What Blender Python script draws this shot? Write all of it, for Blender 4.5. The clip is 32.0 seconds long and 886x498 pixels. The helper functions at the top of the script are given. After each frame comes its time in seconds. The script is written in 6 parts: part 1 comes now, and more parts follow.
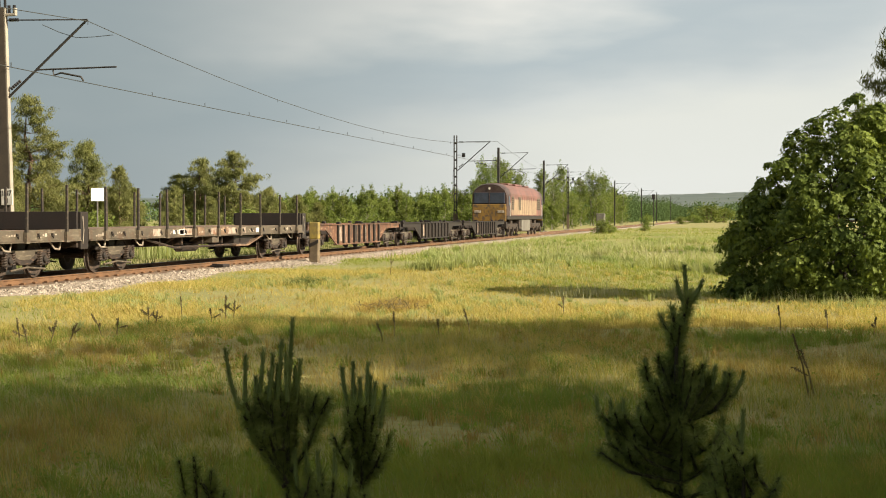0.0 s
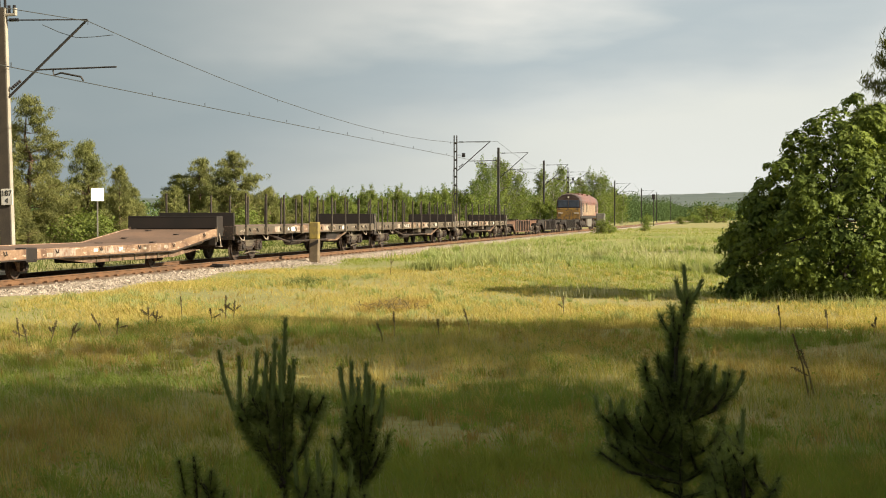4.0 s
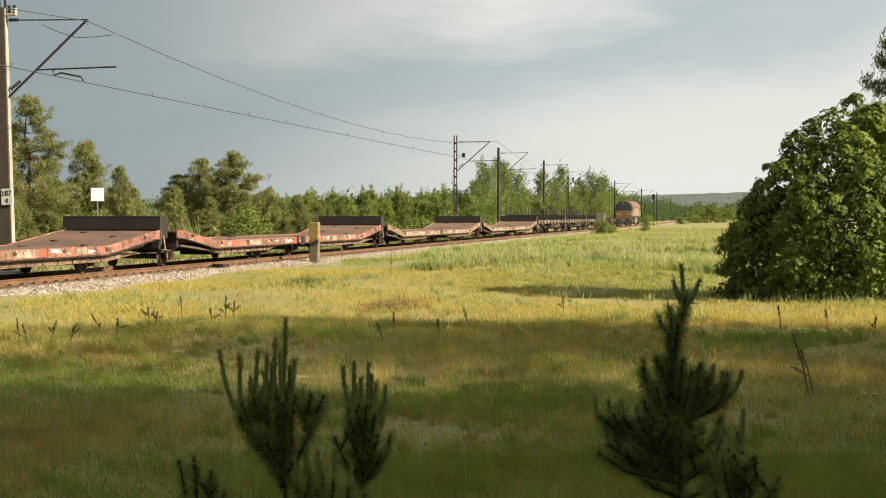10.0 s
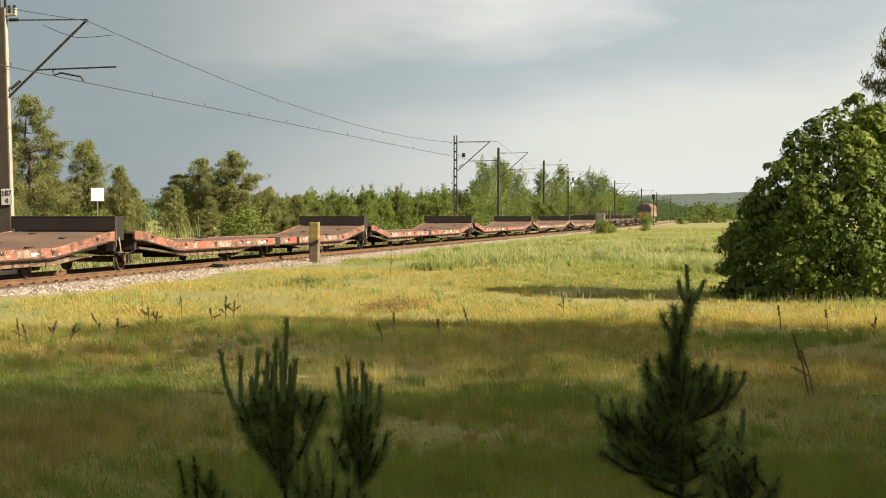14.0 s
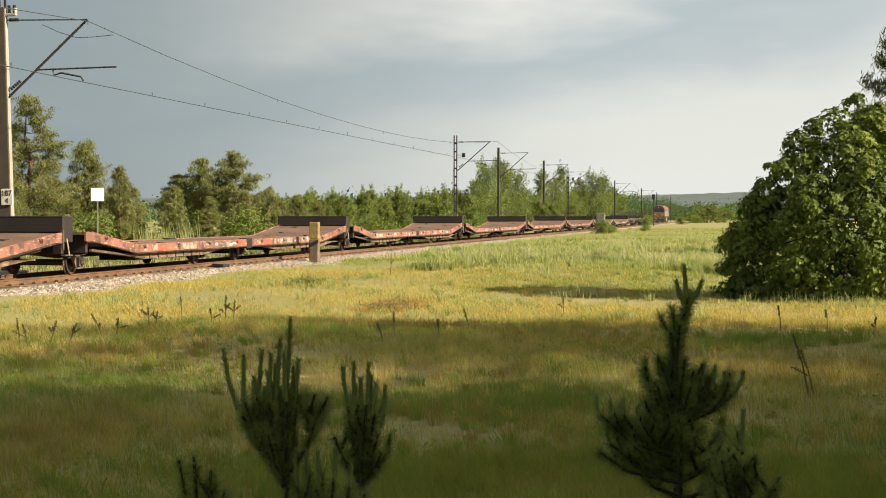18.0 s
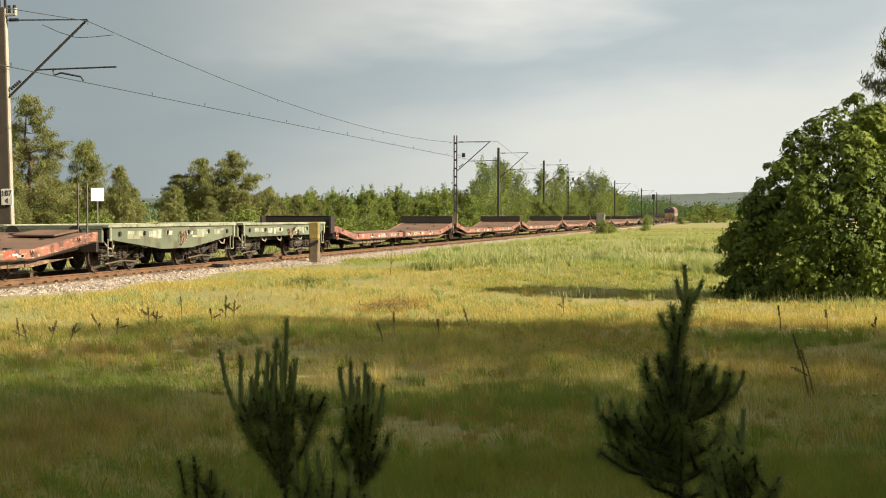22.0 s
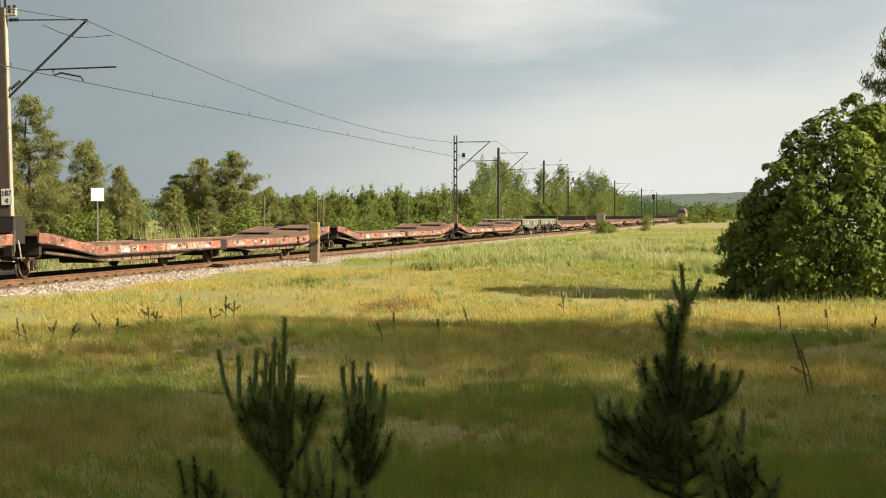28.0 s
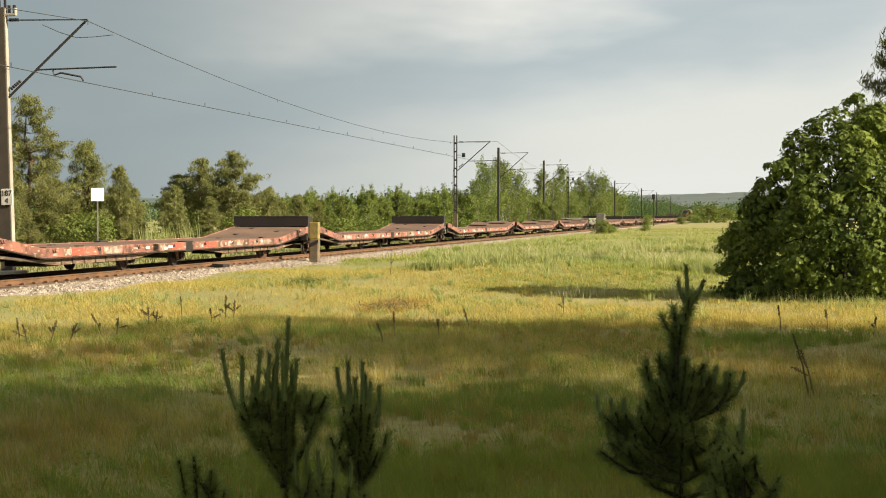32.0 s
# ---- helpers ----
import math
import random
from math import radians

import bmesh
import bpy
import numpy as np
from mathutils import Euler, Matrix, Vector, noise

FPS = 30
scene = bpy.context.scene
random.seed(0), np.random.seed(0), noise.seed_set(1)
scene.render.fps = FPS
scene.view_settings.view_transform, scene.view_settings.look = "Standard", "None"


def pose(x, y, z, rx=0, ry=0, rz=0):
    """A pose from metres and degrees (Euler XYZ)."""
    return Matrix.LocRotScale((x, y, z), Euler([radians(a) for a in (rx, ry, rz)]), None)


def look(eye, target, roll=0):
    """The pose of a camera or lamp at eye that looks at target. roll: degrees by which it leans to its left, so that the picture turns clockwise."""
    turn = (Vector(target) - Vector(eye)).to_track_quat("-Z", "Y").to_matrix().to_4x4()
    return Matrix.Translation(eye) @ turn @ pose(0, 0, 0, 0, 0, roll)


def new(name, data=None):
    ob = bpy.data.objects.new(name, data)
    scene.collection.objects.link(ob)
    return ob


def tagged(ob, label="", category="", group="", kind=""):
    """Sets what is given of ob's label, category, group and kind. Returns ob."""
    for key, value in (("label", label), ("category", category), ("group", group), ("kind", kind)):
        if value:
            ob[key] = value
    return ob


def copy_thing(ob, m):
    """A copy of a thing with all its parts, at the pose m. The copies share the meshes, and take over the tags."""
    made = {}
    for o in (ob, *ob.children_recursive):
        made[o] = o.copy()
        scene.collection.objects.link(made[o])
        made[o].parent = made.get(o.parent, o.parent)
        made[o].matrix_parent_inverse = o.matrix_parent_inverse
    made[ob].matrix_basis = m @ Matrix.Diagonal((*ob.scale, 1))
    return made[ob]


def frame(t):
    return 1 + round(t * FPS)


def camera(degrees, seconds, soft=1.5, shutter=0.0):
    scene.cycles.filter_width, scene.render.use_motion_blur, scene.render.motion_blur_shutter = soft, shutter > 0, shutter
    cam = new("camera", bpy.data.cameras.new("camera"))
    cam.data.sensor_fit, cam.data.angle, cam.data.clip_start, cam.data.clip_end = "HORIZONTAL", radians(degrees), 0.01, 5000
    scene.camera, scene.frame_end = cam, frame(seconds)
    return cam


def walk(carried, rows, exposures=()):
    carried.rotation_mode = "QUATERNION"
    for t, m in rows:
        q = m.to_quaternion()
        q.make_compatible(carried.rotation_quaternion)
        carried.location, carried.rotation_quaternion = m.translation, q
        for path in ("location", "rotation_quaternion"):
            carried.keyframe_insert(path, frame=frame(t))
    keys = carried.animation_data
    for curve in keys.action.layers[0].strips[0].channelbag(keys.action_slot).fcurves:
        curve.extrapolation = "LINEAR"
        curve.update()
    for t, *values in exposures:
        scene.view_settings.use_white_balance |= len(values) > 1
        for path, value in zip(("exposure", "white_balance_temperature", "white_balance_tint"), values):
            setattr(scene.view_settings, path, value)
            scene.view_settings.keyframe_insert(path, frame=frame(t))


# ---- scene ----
cam = camera(32.62, 32.0, soft=1.0)
EYE = (0.0, 0.0, 1.5)
walk(cam, [(0.0, pose(0.0, 0.0, 1.5, 88.76, 0, 0)), (32.0, pose(0.0, 0.0, 1.5, 88.76, 0, 0))],
     exposures=[(0.0, 1.25), (32.0, 1.25)])

# ---- sky and sun: late sun from the right, under a broken cloud deck ----
SUN_AZ, SUN_EL = 113.0, 27.0
world = bpy.data.worlds.new("world")
scene.world = world
world.use_nodes = True


def build_world():
    t = world.node_tree
    t.nodes.clear()
    N, L = t.nodes.new, t.links.new
    out, bg = N("ShaderNodeOutputWorld"), N("ShaderNodeBackground")
    sky = N("ShaderNodeTexSky")
    sky.sky_type, sky.sun_disc = "NISHITA", False
    sky.sun_elevation, sky.sun_rotation = radians(SUN_EL), radians(SUN_AZ)
    sky.air_density, sky.dust_density = 1.0, 2.0
    co = N("ShaderNodeTexCoord")
    sep = N("ShaderNodeSeparateXYZ")
    L(co.outputs["Generated"], sep.inputs[0])

    def mix(fac, a, b):
        m = N("ShaderNodeMix")
        m.data_type = "RGBA"
        for v, k in ((fac, "Factor"), (a, "A"), (b, "B")):
            if isinstance(v, float):
                m.inputs[k].default_value = v
            else:
                L(v, m.inputs[k])
        return m.outputs["Result"]

    def maths(op, a, b):
        m = N("ShaderNodeMath")
        m.operation = op
        for i, v in enumerate((a, b)):
            if isinstance(v, (int, float)):
                m.inputs[i].default_value = v
            else:
                L(v, m.inputs[i])
        return m.outputs[0]

    def span(v, a, b, lo=0.0, hi=1.0):
        m = N("ShaderNodeMapRange")
        m.interpolation_type = "SMOOTHSTEP"
        for k, q in (("From Min", a), ("From Max", b), ("To Min", lo), ("To Max", hi)):
            m.inputs[k].default_value = q
        L(v, m.inputs["Value"])
        return m.outputs[0]

    def noise_tex(scale, flat, detail, at):
        mp, n = N("ShaderNodeMapping"), N("ShaderNodeTexNoise")
        mp.inputs["Scale"].default_value, mp.inputs["Location"].default_value = (1, 1, flat), at
        L(co.outputs["Generated"], mp.inputs[0]), L(mp.outputs[0], n.inputs["Vector"])
        n.inputs["Scale"].default_value, n.inputs["Detail"].default_value, n.inputs["Roughness"].default_value = scale, detail, 0.5
        return n.outputs["Fac"]
    # a layered cloud deck whose layers are warped by noise
    warp = noise_tex(3.2, 3.0, 4.0, (0.3, 0.1, 0.4))
    fine = noise_tex(9.0, 4.0, 5.0, (0.9, 0.2, 0.0))
    e = maths("ADD", sep.outputs["Z"], maths("ADD", maths("MULTIPLY", maths("SUBTRACT", warp, 0.5), 0.095), maths("MULTIPLY", maths("SUBTRACT", fine, 0.5), 0.045)))
    e = maths("SUBTRACT", e, maths("MULTIPLY", sep.outputs["X"], 0.17))
    ramp = N("ShaderNodeValToRGB")
    L(e, ramp.inputs[0])
    el = ramp.color_ramp.elements
    el[0].position, el[0].color = 0.0, (0.80, 0.81, 0.76, 1)
    el[1].position, el[1].color = 0.040, (0.77, 0.78, 0.72, 1)
    for p, c in ((0.062, (0.66, 0.69, 0.67)), (0.079, (0.545, 0.595, 0.60)), (0.096, (0.475, 0.54, 0.56)), (0.108, (0.62, 0.655, 0.64)), (0.130, (0.95, 0.92, 0.84)), (0.26, (0.82, 0.75, 0.63)), (0.5, (0.83, 0.75, 0.62))):
        q = el.new(p)
        q.color = (*c, 1)
    # storm cloud on the side away from the sun
    storm = N("ShaderNodeRGB")
    storm.outputs[0].default_value = (0.29, 0.345, 0.358, 1)
    side = span(maths("ADD", sep.outputs["X"], maths("MULTIPLY", maths("SUBTRACT", warp, 0.5), 0.25)), -0.27, 0.13)
    cloud = mix(side, storm.outputs[0], ramp.outputs[0])
    scl = N("ShaderNodeVectorMath")
    scl.operation = "SCALE"
    scl.inputs["Scale"].default_value = 0.08
    L(sky.outputs[0], scl.inputs[0])
    L(mix(0.93, scl.outputs[0], cloud), bg.inputs["Color"])
    bg.inputs["Strength"].default_value = 0.45
    L(bg.outputs[0], out.inputs["Surface"])


build_world()
sun = new("sun", bpy.data.lights.new("sun", "SUN"))
sun.data.energy, sun.data.angle, sun.data.color = 5.0, radians(0.6), (1.0, 0.86, 0.63)
sun.matrix_world = look((0, 0, 0), (-math.sin(radians(SUN_AZ)) * math.cos(radians(SUN_EL)),
                                    -math.cos(radians(SUN_AZ)) * math.cos(radians(SUN_EL)), -math.sin(radians(SUN_EL))))

# ---- materials ----


def material(name, col, col2=None, rough=0.8, metal=0.0, grain=20.0, patch=1.5, bump=0.3, rust=None, rust_amount=0.0,
             per="", leaf=0.0, obj_var=0.0, streak=1.0, depth=0.01, chip=None, vary=0.55):
    """Two-scale procedural surface: colour patches, fine grain, optional rust or dirt, relief. leaf: share of light let through."""
    mat = bpy.data.materials.new(name)
    mat.use_nodes = True
    t = mat.node_tree
    t.nodes.clear()
    N, L = t.nodes.new, t.links.new
    out, bs = N("ShaderNodeOutputMaterial"), N("ShaderNodeBsdfPrincipled")
    co = N("ShaderNodeTexCoord")
    mp = N("ShaderNodeMapping")
    mp.inputs["Scale"].default_value = (1, 1, streak)
    L(co.outputs["Object"], mp.inputs[0])
    col2 = col2 or tuple(c * 0.7 for c in col)

    def noise_tex(scale, detail=4.0):
        n = N("ShaderNodeTexNoise")
        n.inputs["Scale"].default_value, n.inputs["Detail"].default_value = scale, detail
        L(mp.outputs[0], n.inputs["Vector"])
        return n.outputs["Fac"]

    def ramp(v, a, b):
        r = N("ShaderNodeMapRange")
        r.inputs["From Min"].default_value, r.inputs["From Max"].default_value = a, b
        L(v, r.inputs["Value"])
        return r.outputs[0]

    def mix(fac, a, b, kind="MIX"):
        m = N("ShaderNodeMix")
        m.data_type, m.blend_type = "RGBA", kind
        for v, s in ((fac, "Factor"), (a, "A"), (b, "B")):
            if isinstance(v, tuple):
                m.inputs[s].default_value = (*v, 1)
            elif isinstance(v, float):
                m.inputs[s].default_value = v
            else:
                L(v, m.inputs[s])
        return m.outputs["Result"]

    big, fine = noise_tex(patch, 3.0), noise_tex(grain, 4.0)
    c = mix(ramp(big, 0.35, 0.65), col, col2)
    if per == "island":
        g = N("ShaderNodeNewGeometry")
        c = mix(ramp(g.outputs["Random Per Island"], 0.0, 1.0), c, mix(vary, c, col2))
    if obj_var:
        o = N("ShaderNodeObjectInfo")
        hsv = N("ShaderNodeHueSaturation")
        L(ramp(o.outputs["Random"], 0.0, 1.0), hsv.inputs["Fac"])
        hsv.inputs["Fac"].default_value = 1.0
        hsv.inputs["Value"].default_value = 1.0 - obj_var
        hsv.inputs["Hue"].default_value = 0.5 - 0.06 * obj_var
        L(c, hsv.inputs["Color"])
        c = hsv.outputs[0]
    c = mix(ramp(fine, 0.3, 0.7), mix(0.75, (0.0, 0.0, 0.0), c), c)
    if rust:
        c = mix(ramp(noise_tex(patch * 3.1, 6.0), 0.62 - rust_amount * 0.4, 0.72 - rust_amount * 0.3), c, rust)
    if chip:
        cm = N("ShaderNodeMapping")
        cm.inputs["Scale"].default_value = (0.3, 1, 1.3)
        L(co.outputs["Object"], cm.inputs[0])
        cn = N("ShaderNodeTexNoise")
        cn.inputs["Scale"].default_value, cn.inputs["Detail"].default_value = 14.0, 8.0
        L(cm.outputs[0], cn.inputs["Vector"])
        c = mix(ramp(cn.outputs["Fac"], 0.57, 0.70), c, chip)
    L(c, bs.inputs["Base Color"])
    bs.inputs["Roughness"].default_value, bs.inputs["Metallic"].default_value = rough, metal
    if bump:
        b = N("ShaderNodeBump")
        b.inputs["Strength"].default_value, b.inputs["Distance"].default_value = bump, depth
        L(fine, b.inputs["Height"])
        L(b.outputs[0], bs.inputs["Normal"])
    surf = bs.outputs[0]
    if leaf:
        bs.inputs["Specular IOR Level"].default_value = 0.12
        tr = N("ShaderNodeBsdfTranslucent")
        L(mix(1.0, c, (1.0, 1.0, 0.55), "MULTIPLY"), tr.inputs["Color"])
        ms = N("ShaderNodeMixShader")
        ms.inputs[0].default_value = leaf
        L(surf, ms.inputs[1]), L(tr.outputs[0], ms.inputs[2])
        surf = ms.outputs[0]
    L(surf, out.inputs["Surface"])
    return mat


M = {
    "straw": material("dry_grass", (0.56, 0.45, 0.175), (0.50, 0.425, 0.155), 0.9, patch=0.35, grain=3.0, bump=0, per="island", leaf=0.5, vary=0.5),
    "sorrel": material("reddish_dry_grass", (0.40, 0.27, 0.105), (0.34, 0.265, 0.095), 0.9, patch=0.5, grain=3.0, bump=0, per="island", leaf=0.5),
    "green": material("green_grass", (0.225, 0.305, 0.06), (0.31, 0.33, 0.085), 0.85, patch=0.3, grain=3.0, bump=0, per="island", leaf=0.5),
    "soil": material("meadow_ground", (0.29, 0.25, 0.09), (0.21, 0.215, 0.065), 1.0, patch=0.12, grain=6.0, bump=0.8, depth=0.05),
    # the dark second tone stands in for shaded gaps between the stones
    "ballast": material("ballast_stone", (0.66, 0.575, 0.485), (0.15, 0.12, 0.095), 0.9, patch=6.0, grain=14.0, bump=0.5, per="island", vary=0.8),
    "bed": material("rust_stained_ballast", (0.24, 0.17, 0.12), (0.16, 0.11, 0.08), 0.9, patch=3.0, grain=14.0, bump=0.5, per="island"),
    "verge": material("verge_grass", (0.115, 0.155, 0.05), (0.15, 0.165, 0.06), 0.85, patch=0.3, grain=3.0, bump=0, per="island", leaf=0.4),
    "rail": material("rusty_rail", (0.175, 0.09, 0.043), (0.105, 0.058, 0.031), 0.8, 0.1, patch=2.0, grain=30.0),
    "railtop": material("worn_rail_head", (0.36, 0.30, 0.26), None, 0.35, 0.9, bump=0.05),
    "wood": material("sleeper_wood", (0.12, 0.085, 0.06), (0.07, 0.05, 0.035), 0.9, obj_var=0.4),
    "salmon": material("faded_red_paint", (0.32, 0.128, 0.09), (0.19, 0.078, 0.056), 0.65, patch=0.9, grain=25, rust=(0.075, 0.04, 0.03), rust_amount=0.3, chip=(0.50, 0.36, 0.28)),
    "ochre": material("weathered_orange_paint", (0.26, 0.145, 0.098), (0.19, 0.10, 0.068), 0.7, patch=0.8, grain=25, rust=(0.10, 0.06, 0.042), rust_amount=0.3, chip=(0.40, 0.28, 0.20)),
    "tan": material("worn_rusty_tan_paint", (0.28, 0.18, 0.115), (0.19, 0.115, 0.072), 0.7, patch=0.8, grain=25, rust=(0.10, 0.055, 0.036), rust_amount=0.3, chip=(0.46, 0.37, 0.29)),
    "deck": material("worn_deck_boards", (0.185, 0.108, 0.068), (0.115, 0.07, 0.047), 0.85, patch=0.8, grain=12, obj_var=0.15),
    # besides grime, under, black and wheel are darkened to deepen shade below the wagons
    "under": material("grimy_underframe", (0.030, 0.019, 0.014), (0.014, 0.010, 0.009), 0.75, patch=2.0, grain=20, chip=(0.125, 0.072, 0.044)),
    "black": material("black_steel", (0.011, 0.008, 0.007), (0.019, 0.012, 0.010), 0.65, patch=1.4, grain=20),
    "brown": material("brown_steel", (0.105, 0.086, 0.062), (0.066, 0.053, 0.040), 0.65, patch=1.2, grain=20, rust=(0.075, 0.048, 0.032), rust_amount=0.25, chip=(0.15, 0.125, 0.095)),
    "stake": material("dark_stake_steel", (0.032, 0.024, 0.018), (0.02, 0.015, 0.012), 0.7, patch=2.0, grain=20, chip=(0.085, 0.06, 0.04)),
    # rust kept pale, so sunlight on low beams and guards is in the colour
    "rustbeam": material("lit_rusty_beam", (0.21, 0.135, 0.085), (0.13, 0.08, 0.052), 0.75, patch=1.1, grain=22, rust=(0.085, 0.05, 0.033), rust_amount=0.3, chip=(0.33, 0.25, 0.18)),
    "redpanel": material("bright_red_panel_paint", (0.40, 0.085, 0.05), (0.30, 0.075, 0.048), 0.6, patch=2.0, grain=25, chip=(0.42, 0.26, 0.2)),
    "wheel": material("wheel_steel", (0.058, 0.037, 0.027), (0.034, 0.025, 0.020), 0.65, 0.2, patch=3.0, grain=25, chip=(0.15, 0.095, 0.062)),
    "white": material("white_paint", (0.72, 0.70, 0.66), (0.58, 0.55, 0.50), 0.6, patch=3.0, grain=25, bump=0.1),
    "sign": material("white_enamel", (0.86, 0.87, 0.88), (0.82, 0.83, 0.84), 0.35, bump=0.0),
    "mil": material("grey_green_paint", (0.135, 0.155, 0.105), (0.095, 0.112, 0.078), 0.6, patch=0.7, grain=25, rust=(0.07, 0.062, 0.043), rust_amount=0.2),
    # paler green: sunlight on the edge rails put into colour; also the faded panels
    "milpale": material("pale_green_paint", (0.27, 0.285, 0.21), (0.19, 0.205, 0.145), 0.6, patch=1.2, grain=25, rust=(0.11, 0.10, 0.07), rust_amount=0.2),
    "wash": material("washed_pale_lettering", (0.42, 0.43, 0.37), (0.20, 0.215, 0.17), 0.7, patch=5.0, grain=30, bump=0.0),
    "orange": material("orange_rust_paint", (0.165, 0.07, 0.037), (0.10, 0.046, 0.028), 0.75, patch=0.7, grain=25, rust=(0.06, 0.034, 0.024), rust_amount=0.5, chip=(0.30, 0.19, 0.12)),
    "maroon": material("maroon_paint", (0.20, 0.085, 0.07), (0.13, 0.06, 0.05), 0.5, patch=0.6, grain=20, rust=(0.10, 0.06, 0.048), rust_amount=0.3, streak=0.2),
    # the body's maroon darkened: shade on the cab ends put into the colour
    "cabmaroon": material("shaded_maroon_cab_paint", (0.05, 0.024, 0.022), (0.034, 0.019, 0.018), 0.5, patch=0.9, grain=20, rust=(0.05, 0.034, 0.03), rust_amount=0.3),
    "paleplate": material("pale_worn_plate", (0.36, 0.31, 0.26), (0.21, 0.16, 0.13), 0.7, patch=2.5, grain=25, rust=(0.16, 0.08, 0.05), rust_amount=0.3),
    "gold": material("gold_paint", (0.34, 0.26, 0.17), (0.22, 0.155, 0.105), 0.55, patch=0.9, grain=20, streak=0.2, rust=(0.15, 0.085, 0.065), rust_amount=0.35),
    "yellow": material("warning_yellow_paint", (0.25, 0.14, 0.025), (0.14, 0.08, 0.02), 0.6, patch=1.2, grain=20, rust=(0.075, 0.05, 0.032), rust_amount=0.35),
    "glass": material("dark_cab_glass", (0.045, 0.055, 0.085), (0.03, 0.035, 0.05), 0.12, bump=0),
    "tank": material("grey_tank_steel", (0.17, 0.16, 0.14), (0.11, 0.10, 0.09), 0.6, patch=1.0, grain=20),
    "concrete": material("weathered_concrete", (0.36, 0.33, 0.28), (0.27, 0.24, 0.20), 0.9, patch=1.0, grain=30, bump=0.4),
    # dark tone: the shade on the first mast's front is put into its colour
    "mastbody": material("shaded_mast_front", (0.075, 0.058, 0.045), (0.05, 0.04, 0.032), 0.9, patch=1.5, grain=30, bump=0.4),
    "stone": material("stained_post_concrete", (0.165, 0.125, 0.08), (0.10, 0.075, 0.05), 0.9, patch=3.0, grain=30, bump=0.4),
    "stencil": material("faded_cream_stencil", (0.42, 0.37, 0.31), (0.20, 0.155, 0.12), 0.7, patch=7.0, grain=30, bump=0.0),
    "mast": material("dark_mast_steel", (0.018, 0.017, 0.017), (0.028, 0.024, 0.022), 0.7, patch=2.0, grain=20),
    "wire": material("tarnished_copper_wire", (0.045, 0.05, 0.05), None, 0.6, 0.2, bump=0),
    "postyellow": material("faded_yellow_paint", (0.30, 0.225, 0.045), (0.17, 0.13, 0.05), 0.8, patch=4.0, grain=25),
    "bark": material("pine_bark", (0.16, 0.10, 0.065), (0.09, 0.06, 0.045), 0.95, patch=3.0, grain=15, bump=0.8, streak=0.3),
    "birchbark": material("pale_bark", (0.42, 0.40, 0.36), (0.14, 0.12, 0.10), 0.9, patch=4.0, grain=12, bump=0.4),
    "needle": material("pine_needles", (0.34, 0.345, 0.13), (0.165, 0.19, 0.075), 0.8, patch=0.5, grain=4, bump=0, per="island", leaf=0.35, obj_var=0.2, vary=0.8),
    "young": material("young_pine_needles", (0.31, 0.37, 0.14), (0.20, 0.255, 0.095), 0.7, patch=2.0, grain=8, bump=0, per="island", leaf=0.45),
    "darkbark": material("dark_young_bark", (0.04, 0.034, 0.022), (0.028, 0.025, 0.017), 0.9, patch=6.0, grain=25, bump=0.4),
    "fresh": material("fresh_green_grass", (0.18, 0.30, 0.06), (0.24, 0.32, 0.08), 0.85, patch=0.5, grain=3.0, bump=0, per="island", leaf=0.5),
    "tallgreen": material("tall_pale_grass", (0.31, 0.385, 0.17), (0.40, 0.42, 0.20), 0.85, patch=0.3, grain=3.0, bump=0, per="island", leaf=0.5),
    "candle": material("pine_candle_shoot", (0.19, 0.25, 0.075), (0.14, 0.19, 0.058), 0.8, patch=6.0, grain=20),
    "birch": material("birch_leaves", (0.29, 0.36, 0.095), (0.135, 0.195, 0.05), 0.8, patch=0.4, grain=3, bump=0, per="island", leaf=0.42, obj_var=0.25, vary=0.7),
    "maple": material("bush_leaves", (0.27, 0.33, 0.065), (0.09, 0.13, 0.028), 0.55, patch=0.8, grain=3, bump=0, per="island", leaf=0.3, vary=0.8),
    "weed": material("dry_weed_stalk", (0.115, 0.10, 0.04), (0.17, 0.13, 0.06), 0.9, patch=6.0, grain=20, bump=0),
    "plume": material("pale_plume_grass", (0.52, 0.50, 0.33), (0.40, 0.40, 0.22), 0.9, patch=3.0, grain=10, bump=0, per="island", leaf=0.3),
    # bluish base colour: the haze of distance is mixed into the woods' green
    "hill": material("hazy_wooded_hills", (0.055, 0.085, 0.085), (0.082, 0.108, 0.10), 1.0, patch=0.012, grain=0.08, bump=0),
    "farwood": material("far_wood_leaves", (0.10, 0.15, 0.055), (0.075, 0.12, 0.05), 0.9, patch=0.05, grain=0.6, bump=0, per="island", leaf=0.2),
    "insul": material("dark_porcelain", (0.022, 0.018, 0.017), None, 0.25, bump=0),
    "glow": material("signal_lens", (0.05, 0.05, 0.05), None, 0.2, bump=0),
}


